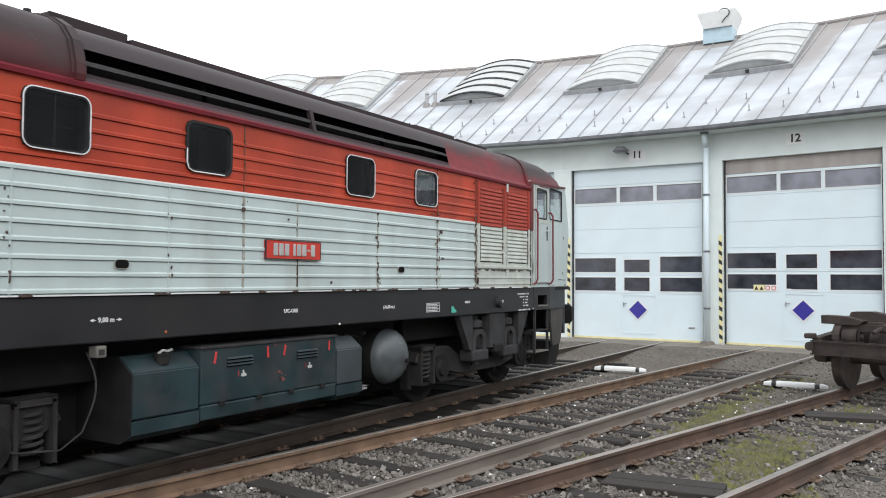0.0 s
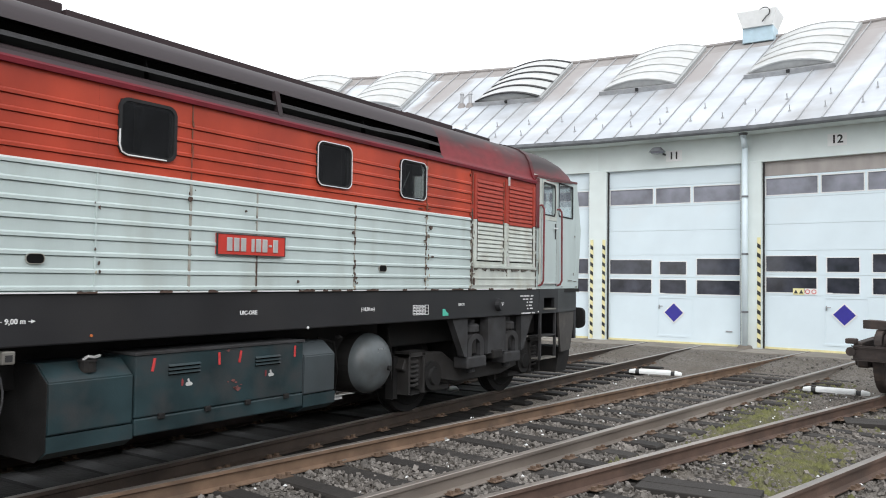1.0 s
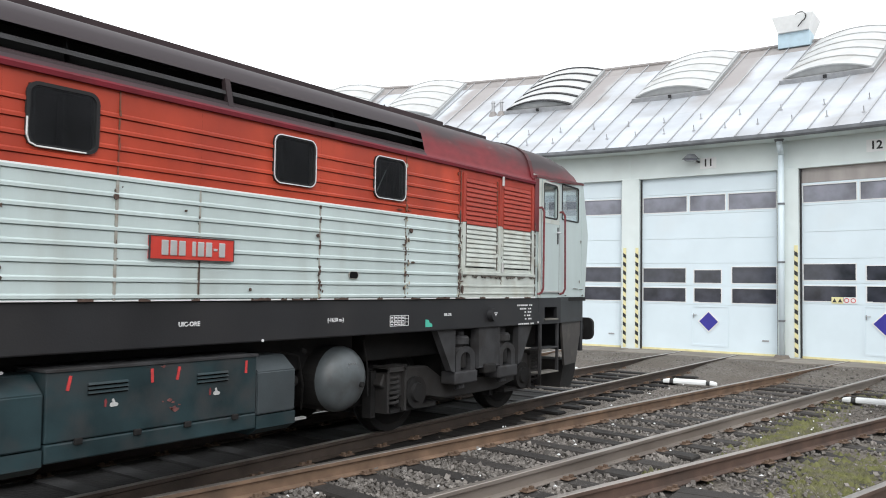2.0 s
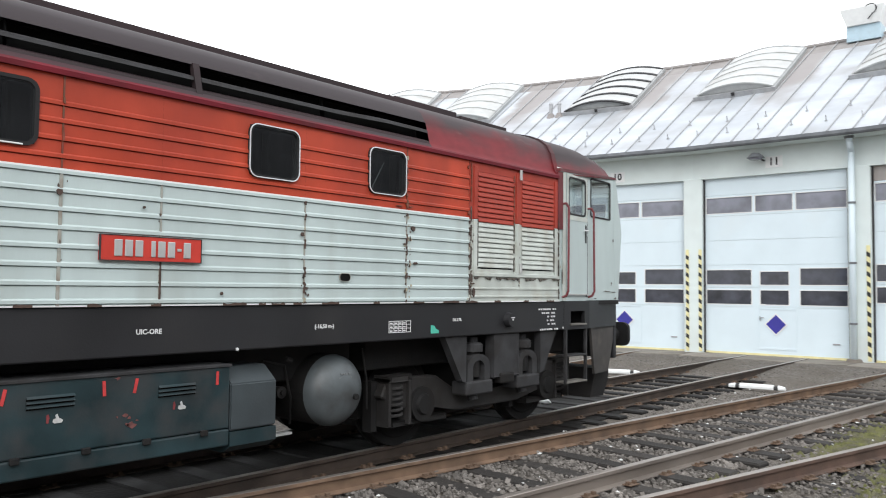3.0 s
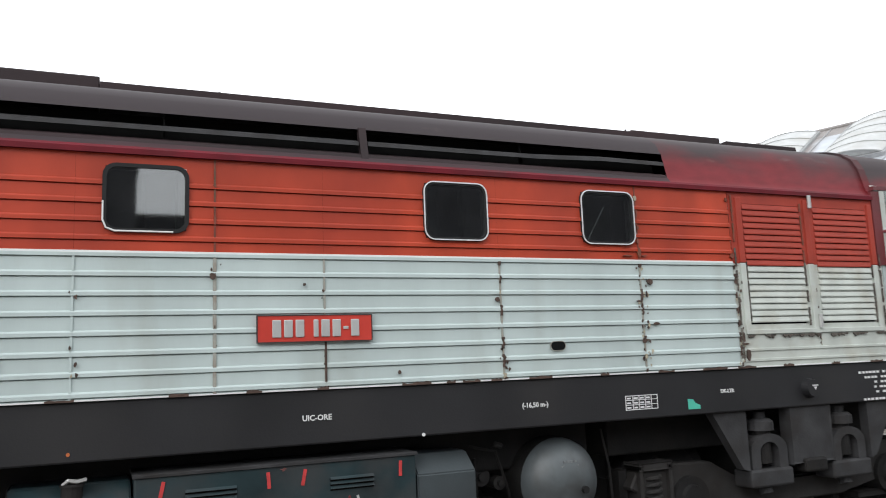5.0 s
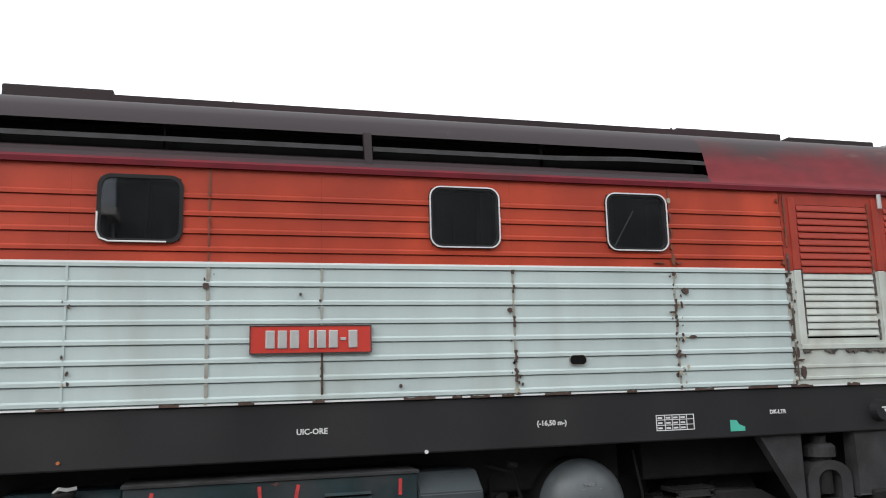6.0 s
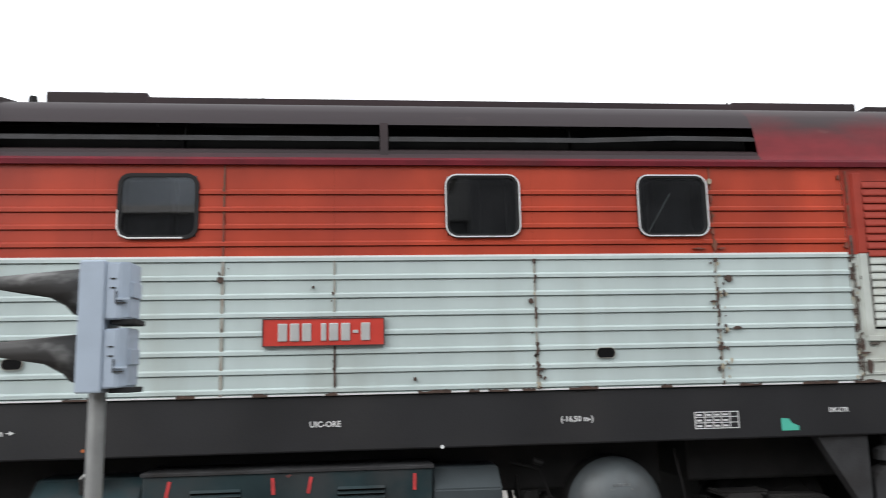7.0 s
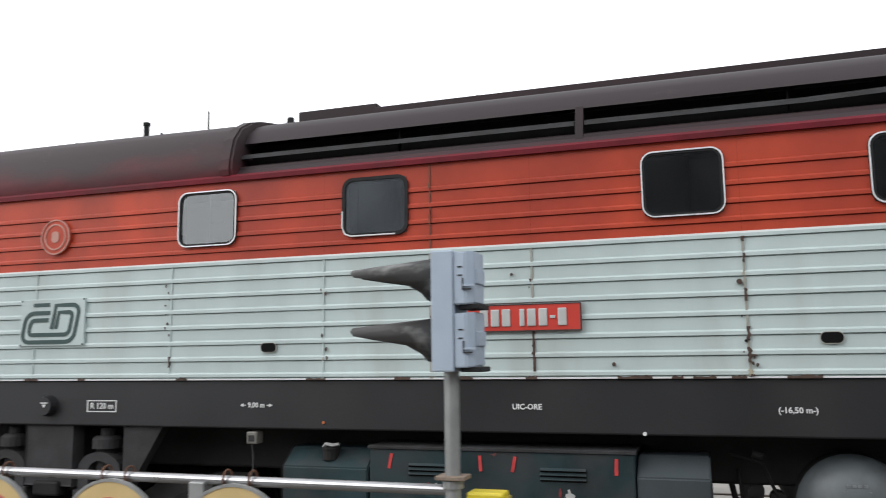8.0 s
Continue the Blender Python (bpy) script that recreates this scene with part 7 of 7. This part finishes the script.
# ---- yard things ----
def make_markers():
    for x, y, turn in ((15.60, 5.27, 98), (14.97, 1.94, 90), (16.20, 8.55, 112)):
        m = thing("clearance_marker", "white concrete track clearance marker with black bands", "marker", pose(x, y, -0.16, 0, 0, turn), group="clearance markers")
        for name, a, b, mm in (("bar", -0.36, 0.36, WHITEP), ("band", -0.45, -0.355, STRIPEBLACK), ("band", 0.355, 0.45, STRIPEBLACK), ("tip", -0.60, -0.445, WHITEP), ("tip", 0.445, 0.60, WHITEP)):
            bm = bmesh.new()
            h, w = {"bar": (0.095, 0.062), "band": (0.075, 0.052), "tip": (0.095, 0.06)}[name]
            a, b = a * 0.86, b * 0.86
            prism(bm, [(a, -w, 0), (a, -w * 0.95, h * 0.6), (a, -w * 0.5, h), (a, w * 0.5, h), (a, w * 0.95, h * 0.6), (a, w, 0)], (b - a, 0, 0))
            if name == "tip":
                for v in bm.verts:
                    if abs(v.co.x) > 0.48:
                        v.co.y *= 0.55
                        v.co.z *= 0.7
            bmesh.ops.bevel(bm, geom=list(bm.edges), offset=0.012, segments=1, affect="EDGES")
            part(name, bm, mm, m)
    for x, y in ((19.6, 7.45), (11.2, 7.2)):
        m = thing("white_stone", "small whitewashed stone beside the track", "stone", pose(x, y, -0.15, 0, 0, 30), group="white stones")
        bm = bmesh.new()
        bmesh.ops.create_icosphere(bm, subdivisions=2, radius=0.10)
        for v in bm.verts:
            v.co *= 1 + 0.25 * noise.noise(v.co * 12)
            v.co.z *= 0.6
        part("stone", bm, WHITEP, m)


make_markers()


def make_spare_bogie():
    """A rusty freight bogie standing on the third track."""
    p, d = TRACKS["third"][:2]
    h = math.atan2(d[1], d[0])
    b = thing("freight_bogie", "rusty dark freight wagon bogie standing on the rails", "bogie")
    b.matrix_world = Matrix.Translation((14.90, 1.85 - 0.238 * 7.10, 0)) @ Matrix.Rotation(h, 4, "Z")
    RB = mat("dark_rusty_cast_steel", (0.040, 0.031, 0.028), 0.8, var=0.4, scale=6, bump=0.3, dirt=(0.090, 0.058, 0.043), amount=0.45, dscale=5)
    for x in (-0.9, 0.9):
        w = new("wheelset")
        w.parent = b
        bm = bmesh.new()
        cyl(bm, (x, -1.1, 0.46), (x, 1.1, 0.46), 0.08, n=14)
        part("axle", bm, RB, w)
        for s in (-1, 1):
            bm = bmesh.new()
            cyl(bm, (x, s * 0.69, 0.46), (x, s * 0.82, 0.46), 0.46, n=36)
            cyl(bm, (x, s * 0.66, 0.46), (x, s * 0.70, 0.46), 0.49, n=36)
            cyl(bm, (x, s * 0.81, 0.46), (x, s * 0.835, 0.46), 0.36, 0.33, n=30)
            part("wheel", bm, RB, w)
    for s in (-1, 1):
        bm = bmesh.new()
        out = [(-1.42, 0.60), (-1.42, 0.80), (-0.5, 0.84), (-0.3, 0.92), (0.3, 0.92), (0.5, 0.84), (1.42, 0.80), (1.42, 0.60), (0.6, 0.58), (0.3, 0.46), (-0.3, 0.46), (-0.6, 0.58)]
        prism(bm, [(x, s * 0.96, z) for x, z in out], (0, s * 0.12, 0))
        bmesh.ops.bevel(bm, geom=list(bm.edges), offset=0.015, segments=1, affect="EDGES")
        part("side_frame", bm, RB, b)
        for x in (-0.9, 0.9):
            bm = bmesh.new()
            box(bm, x - 0.16, x + 0.16, s * 0.98, s * 1.16, 0.38, 0.66, 0.03)
            cyl(bm, (x, s * 1.14, 0.50), (x, s * 1.20, 0.50), 0.11, n=14)
            part("axle_box", bm, RB, b)
    # channel-shaped end beams with rounded stops
    for x in (-1.48, 1.48):
        f = 1 if x > 0 else -1
        bm = bmesh.new()
        box(bm, x - 0.02, x + 0.02, -1.06, 1.06, 0.535, 0.755, 0.006)
        box(bm, x - 0.06, x + 0.08 * f + 0.01, -1.06, 1.06, 0.735, 0.757, 0.005)
        box(bm, x - 0.06, x + 0.08 * f + 0.01, -1.06, 1.06, 0.533, 0.555, 0.005)
        part("end_beam", bm, RB, b, "rusty channel end beam")
        for y in (-1.08, 1.08):
            bm = bmesh.new()
            cyl(bm, (x - 0.03, y, 0.66), (x + 0.06 * f, y, 0.66), 0.07, n=12)
            box(bm, x - 0.08, x + 0.08, y - 0.075, y + 0.075, 0.78, 0.86, 0.02)
            part("end_stop", bm, RB, b)
    # brake drums under curved guards
    for y in (-0.62, 0.62):
        bm = bmesh.new()
        cyl(bm, (-1.22, y - 0.16, 0.82), (-1.22, y + 0.05, 0.82), 0.135, n=22)
        cyl(bm, (-1.22, y - 0.19, 0.82), (-1.22, y - 0.16, 0.82), 0.135, 0.095, n=22)
        cyl(bm, (-1.22, y - 0.24, 0.82), (-1.22, y - 0.19, 0.82), 0.045, n=12)
        part("brake_drum", bm, RB, b, "rusty round brake drum")
        bm = bmesh.new()
        arc = [math.pi * (0.08 + 0.95 * k / 9) for k in range(10)]
        o = [(-1.22 + 0.215 * math.cos(t), 0.80 + 0.205 * math.sin(t)) for t in arc]
        i_ = [(-1.22 + 0.175 * math.cos(t), 0.80 + 0.165 * math.sin(t)) for t in reversed(arc)]
        prism(bm, [(u, y + 0.06, v) for u, v in o + i_], (0, 0.10, 0))
        part("drum_guard", bm, RB, b)
    bm = bmesh.new()
    prism(bm, [(-1.30, 0.98, 1.01), (-1.30, 0.44, 1.00), (-1.30, 0.36, 1.07), (-1.30, 0.62, 1.13), (-1.30, 0.98, 1.14)], (0.30, 0, 0))
    part("spring_plate", bm, RB, b)
    bm = bmesh.new()
    prism(bm, [(-1.10, 0.66, 1.06), (-1.10, 0.60, 1.20), (-1.10, 0.32, 1.21), (-1.10, -0.02, 1.15), (-1.10, -0.12, 1.05)], (0.26, 0, 0))
    part("spring_plate", bm, RB, b)
    bm = bmesh.new()
    prism(bm, [(-1.25, 0.85, 0.86), (-1.25, 0.80, 1.00), (-1.25, -0.2, 1.02), (-1.25, -0.9, 1.05), (-1.25, -0.9, 0.96), (-1.25, 0.1, 0.93)], (0.16, 0, 0))
    part("cross_lever", bm, RB, b)
    bm = bmesh.new()
    box(bm, -0.28, 0.28, -1.05, 1.05, 0.84, 1.02, 0.03)
    cyl(bm, (0, 0, 1.01), (0, 0, 1.10), 0.22, n=20)
    part("bolster", bm, RB, b)
    for s in (-1, 1):
        bm = bmesh.new()
        cyl(bm, (0.45 * s, s * 0.5, 0.90), (0.45 * s, s * 0.5, 1.06), 0.10, n=12)
        part("side_bearer", bm, RB, b)
    bm = bmesh.new()
    tube(bm, [Vector((-1.4, 0.20, 0.90)), Vector((-1.15, 0.10, 1.00)), Vector((-0.6, 0.2, 1.02)), Vector((0.6, 0.3, 1.05)), Vector((1.4, 0.3, 0.80))], 0.035, 8)
    tube(bm, [Vector((-1.45, -0.2, 0.76)), Vector((-1.40, -0.05, 0.95)), Vector((-1.30, -0.05, 0.99))], 0.03, 8)
    tube(bm, [Vector((-1.35, 0.0, 0.88)), Vector((-1.35, -0.9, 0.90))], 0.04, 8)
    part("brake_rigging", bm, RB, b)


make_spare_bogie()


def make_signal():
    """A two-lamp shunting signal on a post, its lamps turned down the track."""
    s = thing("shunting_signal", "pale blue-grey two-lamp signal with long black hoods", "signal", pose(-1.165, 3.69, 0, 0, 0, 0))
    bm = bmesh.new()
    box(bm, -0.060, 0.050, -0.125, 0.125, 1.632, 2.205, 0.008)
    part("front_plate", bm, SIGNALGREY, s)
    for z0, z1 in ((1.650, 1.905), (1.945, 2.195)):
        bm = bmesh.new()
        prism(bm, [(0.050, -0.115, z0), (0.110, -0.115, z0), (0.146, -0.085, z0 + 0.006), (0.146, 0.085, z0 + 0.006), (0.110, 0.115, z0), (0.050, 0.115, z0)], (0, 0, z1 - z0))
        bmesh.ops.bevel(bm, geom=list(bm.edges), offset=0.006, segments=2, affect="EDGES")
        part("lamp_housing", bm, SIGNALGREY, s)
        bm = bmesh.new()
        box(bm, 0.141, 0.156, -0.07, 0.07, z0 + 0.10, z0 + 0.17, 0.004)
        box(bm, 0.10, 0.155, -0.122, -0.108, z0 + 0.085, z0 + 0.094)
        part("latch", bm, SIGNALGREY, s)
        bm = bmesh.new()
        box(bm, 0.094, 0.100, -0.121, -0.112, z0 + 0.075, z0 + 0.125)
        box(bm, 0.094, 0.140, -0.121, -0.112, z0 + 0.068, z0 + 0.075)
        part("hasp", bm, GUNMETAL, s, "small dark hasp")
        for hz in (0.135, 0.175):
            bm = bmesh.new()
            box(bm, 0.072, 0.094, -0.119, -0.112, z0 + hz, z0 + hz + 0.006)
            part("hinge", bm, GUNMETAL, s)
        bm = bmesh.new()
        box(bm, 0.07, 0.17, -0.09, 0.09, z0 - 0.02, z0 + 0.004, 0.004)
        part("vent_foot", bm, RUBBER, s)
        # hood: open-bottomed tapering shade
        zc = (z0 + z1) / 2
        bm = bmesh.new()
        n = 14
        back, front = [], []
        zs, reaches, tips = (-0.115, -0.06, 0.0, 0.05, 0.115), (0.04, 0.085, 0.33, 0.45, 0.455), (-0.105, -0.027, 0.014, 0.037, 0.074)
        for i in range(n + 1):
            a = radians(-70 + 320 * i / n)
            y, z = 0.115 * math.cos(a), 0.115 * math.sin(a)
            back.append((-0.060, y, zc + z))
            reach = float(np.interp(z, zs, reaches))
            front.append((-0.060 - reach, y * (1 - 0.45 * reach / 0.46), zc + float(np.interp(z, zs, tips))))
        vb, vf = [bm.verts.new(p) for p in back], [bm.verts.new(p) for p in front]
        for i in range(n):
            bm.faces.new((vb[i], vb[i + 1], vf[i + 1], vf[i]))
        o = part("hood", bm, HOOD, s, "long worn black lamp hood", smooth=True)
        sol = o.modifiers.new("thickness", "SOLIDIFY")
        sol.thickness = 0.004
        bm = bmesh.new()
        cyl(bm, (-0.067, 0, zc), (-0.059, 0, zc), 0.085, n=20)
        part("lens", bm, PANE, s)
    bm = bmesh.new()
    cyl(bm, (0.0, 0, -0.15), (0.0, 0, 1.64), 0.037, n=16)
    part("post", bm, GALV, s, smooth=False)
    bm = bmesh.new()
    box(bm, -0.072, 0.072, -0.06, 0.06, 1.130, 1.150, 0.004)
    part("clamp", bm, mat("rusty_zinc", (0.23, 0.175, 0.135), 0.7, var=0.3, scale=20, bump=0.2), s, "rusty clamp on the post")
    bm = bmesh.new()
    cyl(bm, (0, 0, 1.09), (0, 0, 1.125), 0.05, n=14)
    part("collar", bm, GALV, s)
    bm = bmesh.new()
    cyl(bm, (0, 0, -0.2), (0, 0, 0.05), 0.2, 0.15, n=14)
    part("foot", bm, CONCRETE, s)


make_signal()


def make_railing():
    """The tubular railing beside the turntable pit, with round discs hung on it."""
    r = thing("yard_railing", "bright tubular steel railing with square posts", "railing")
    y = 3.69
    bm = bmesh.new()
    cyl(bm, (-9.0, y, 1.095), (-1.19, y, 1.080), 0.026, n=14)
    part("top_rail", bm, POLISHED, r, "polished tubular top rail", smooth=False)
    bm = bmesh.new()
    cyl(bm, (-9.0, y, 0.55), (-1.24, y, 0.55), 0.024, n=10)
    part("lower_rail", bm, GALV, r)
    for x in (-8.6, -6.6, -4.6, -2.55):
        bm = bmesh.new()
        box(bm, x - 0.045, x + 0.045, y - 0.045, y + 0.045, -0.18, 1.075, 0.006)
        part("post", bm, GALV, r)
    for cx in (-3.92, -3.08, -2.32, -4.75):
        d = thing("yellow_disc", "pale yellow disc with faded red centre on a railing", "disc", pose(cx, y - 0.045, 0.745), group="discs on the railing")
        bm = bmesh.new()
        cyl(bm, (0, -0.008, 0), (0, 0.008, 0), 0.325, n=40)
        part("disc", bm, CREAM, d)
        bm = bmesh.new()
        cyl(bm, (0, -0.012, 0), (0, -0.006, 0), 0.235, n=36)
        part("centre", bm, DISCRED, d)
        bm = bmesh.new()
        a = [2 * math.pi * i / 36 for i in range(36)]
        ring(bm, [(0.332 * math.cos(t), 0.332 * math.sin(t)) for t in a], [(0.316 * math.cos(t), 0.316 * math.sin(t)) for t in a], lambda u, v, dd: (u, -0.012 + dd, v), 0.024)
        part("rim", bm, GALV, d)
        for dx in (-0.07, 0.08):
            bm = bmesh.new()
            aa = [2 * math.pi * i / 12 for i in range(13)]
            tube(bm, [Vector((dx, 0.045 + 0.042 * math.cos(t), 0.35 + 0.042 * math.sin(t))) for t in aa], 0.006, 6)
            cyl(bm, (dx, 0.01, 0.27), (dx, 0.01, 0.33), 0.006, n=6)
            part("hanger", bm, RUST, d)
    b = thing("yellow_box", "small bright yellow box beside the signal post", "box", pose(-1.02, 3.74, 0))
    bm = bmesh.new()
    box(bm, -0.08, 0.10, -0.06, 0.06, 0.80, 1.075, 0.012)
    part("case", bm, BRIGHTYELLOW, b)
    bm = bmesh.new()
    cyl(bm, (0.0, 0, -0.18), (0.0, 0, 0.81), 0.022, n=10)
    part("stand", bm, GALV, b)
    bm = bmesh.new()
    box(bm, 0.04, 0.11, -0.064, 0.064, 0.99, 1.05, 0.004)
    part("lid", bm, mat("dull_yellow_lid", (0.42, 0.33, 0.05), 0.5), b)


make_railing()


# ---- ballast and moss ----
# middle, half-widths and count of cushions
MOSSY = ((9.0, 1.50, 1.5, 0.45, 1100), (11.2, 2.50, 2.4, 0.38, 1100), (7.9, 2.95, 0.5, 0.2, 120), (14.8, 2.6, 1.5, 0.5, 260), (7.4, 1.0, 0.6, 0.35, 130), (12.5, 0.9, 1.2, 0.4, 150), (16.5, 2.2, 1.4, 0.5, 160))


def make_stones():
    rng = np.random.default_rng(4)
    base = np.array([[x, y, z] for x in (-1, 1) for y in (-1, 1) for z in (-1, 1)], float)
    quads = np.array([[0, 1, 3, 2], [4, 6, 7, 5], [0, 4, 5, 1], [2, 3, 7, 6], [0, 2, 6, 4], [1, 5, 7, 3]])
    sl = np.array(SLEEPERS)
    pts = []
    for x0, x1, y0, y1, count in ((2.5, 9, -0.2, 5.9, 22000), (9, 15, -1.5, 6.2, 12000), (15, 20, -2, 10, 2500), (9, 15, 6.2, 9.0, 2500), (-8, 9, 5.6, 8.2, 2000)):
        p = np.column_stack([rng.uniform(x0, x1, count), rng.uniform(y0, y1, count)])
        pts.append(p)
    p = np.concatenate(pts)
    keep = np.ones(len(p), bool)
    for sx, sy, h in sl:
        dx, dy = p[:, 0] - sx, p[:, 1] - sy
        u, v = dx * np.cos(h) + dy * np.sin(h), -dx * np.sin(h) + dy * np.cos(h)
        on = (abs(u) < 0.12) & (abs(v) < 1.25)
        keep &= ~(on & (rng.random(len(p)) > 0.12))
    keep &= ~((p[:, 1] > 5.45) & (p[:, 1] < 8.15) & (p[:, 0] < 11.5) & (rng.random(len(p)) > 0.12))
    for cx, cy, rx, ry, _ in MOSSY:
        keep &= ~((((p[:, 0] - cx) / rx) ** 2 + ((p[:, 1] - cy) / ry) ** 2 < 1) & (rng.random(len(p)) > 0.22))
    dirt_bed = abs((p[:, 1] - 1.85) + (p[:, 0] - 7.8) * 0.238) < 0.65
    keep &= ~(dirt_bed & (rng.random(len(p)) > 0.5))
    p = p[keep]
    n = len(p)
    inside = np.zeros(n, bool)
    for key in ("second", "third"):
        (px, py), d = TRACKS[key][:2]
        inside |= abs((p[:, 1] - py) - (p[:, 0] - px) * d[1]) < 1.15
    size = np.where(inside, rng.uniform(0.009, 0.023, n), rng.uniform(0.006, 0.016, n)) * np.where(rng.random(n) < 0.06, 1.5, 1.0)
    verts = np.empty((n, 8, 3))
    for i in range(n):
        q = rng.normal(size=(3, 3))
        rot = np.linalg.qr(q)[0]
        shape = base * rng.uniform(0.6, 1.0, (8, 1)) * rng.uniform(0.6, 1.2, (1, 3))
        verts[i] = shape @ rot.T * size[i]
    verts[:, :, 0] += p[:, 0, None]
    verts[:, :, 1] += p[:, 1, None]
    verts[:, :, 2] += np.array([ground_height(*q) for q in p])[:, None] + size[:, None] * 0.40 + np.where(inside, 0.016, 0.002)[:, None]
    faces = (np.arange(n)[:, None, None] * 8 + quads[None]).reshape(-1, 4)
    me = bpy.data.meshes.new("ballast")
    me.from_pydata(verts.reshape(-1, 3).tolist(), [], faces.tolist())
    m = STONE
    nt = m.node_tree
    geo, hv, mr = nt.nodes.new("ShaderNodeNewGeometry"), nt.nodes.new("ShaderNodeHueSaturation"), nt.nodes.new("ShaderNodeMapRange")
    mr.inputs["To Min"].default_value, mr.inputs["To Max"].default_value = 0.55, 1.25
    b = nt.nodes["Principled BSDF"]
    src = b.inputs["Base Color"].links[0].from_socket
    nt.links.new(geo.outputs["Random Per Island"], mr.inputs["Value"])
    nt.links.new(mr.outputs["Result"], hv.inputs["Value"])
    nt.links.new(src, hv.inputs["Color"])
    nt.links.new(hv.outputs["Color"], b.inputs["Base Color"])
    me.materials.append(m)
    tagged(new("ballast", me), "loose grey-brown ballast stones between the rails", "ballast", kind="stuff")


make_stones()


def make_moss():
    rng = np.random.default_rng(9)
    verts, faces = [], []
    for cx, cy, rx, ry, count in MOSSY:
        for _ in range(count):
            a, r = rng.uniform(0, 2 * math.pi), abs(rng.normal(0, 0.55))
            x, y, s = cx + rx * r * math.cos(a), cy + ry * r * math.sin(a), rng.uniform(0.015, 0.06)
            i0, k = len(verts), 6
            for j in range(k):
                t = 2 * math.pi * j / k + rng.uniform(-0.3, 0.3)
                q = s * rng.uniform(0.6, 1.3)
                verts.append((x + q * math.cos(t), y + q * math.sin(t), GROUND_Z - 0.004))
            verts.append((x, y, GROUND_Z + s * rng.uniform(0.3, 0.6) + 0.022))
            faces += [(i0 + j, i0 + (j + 1) % k, i0 + k) for j in range(k)]
    me = bpy.data.meshes.new("moss")
    me.from_pydata(verts, [], faces)
    me.materials.append(MOSS)
    tagged(new("moss", me), "yellow-green moss cushions between the ballast", "moss", kind="stuff")


make_moss()


def make_litter():
    """Pale scraps of paper and chalk stone strewn in the ballast."""
    rnd = random.Random(17)
    verts, faces = [], []
    for _ in range(150):
        x, y, s = rnd.uniform(4, 16), rnd.uniform(0.0, 5.6), rnd.uniform(0.008, 0.026)
        a, z, i0 = rnd.uniform(0, 6.3), ground_height(x, y) + rnd.uniform(0.02, 0.05), len(verts)
        for k in range(5):
            t = a + 2 * math.pi * k / 5
            q = s * rnd.uniform(0.5, 1.4)
            verts.append((x + q * math.cos(t), y + q * math.sin(t), z + rnd.uniform(-0.004, 0.006)))
        verts.append((x, y, z + 0.016))
        verts.append((x, y, z - 0.012))
        for k in range(5):
            faces += [(i0 + k, i0 + (k + 1) % 5, i0 + 5), (i0 + (k + 1) % 5, i0 + k, i0 + 6)]
    me = bpy.data.meshes.new("litter")
    me.from_pydata(verts, [], faces)
    me.materials.append(WHITEP)
    tagged(new("litter", me), "pale scraps and chips strewn over the ballast", "litter", kind="stuff")


make_litter()


# ---- what moves ----
def motions():
    walk(loco, [(t, pose(x, 6.80, 0)) for t, x in LOCO_X])
    start = LOCO_X[0][1]
    times = [k * 0.25 for k in range(33)]
    xs = np.interp(times, [t for t, _ in LOCO_X], [x for _, x in LOCO_X])
    for w in WHEELS:
        home = w.location.copy()
        walk(w, [(t, Matrix.Translation(home) @ Matrix.Rotation((x - start) / 0.5, 4, "Y")) for t, x in zip(times, xs)])


motions()
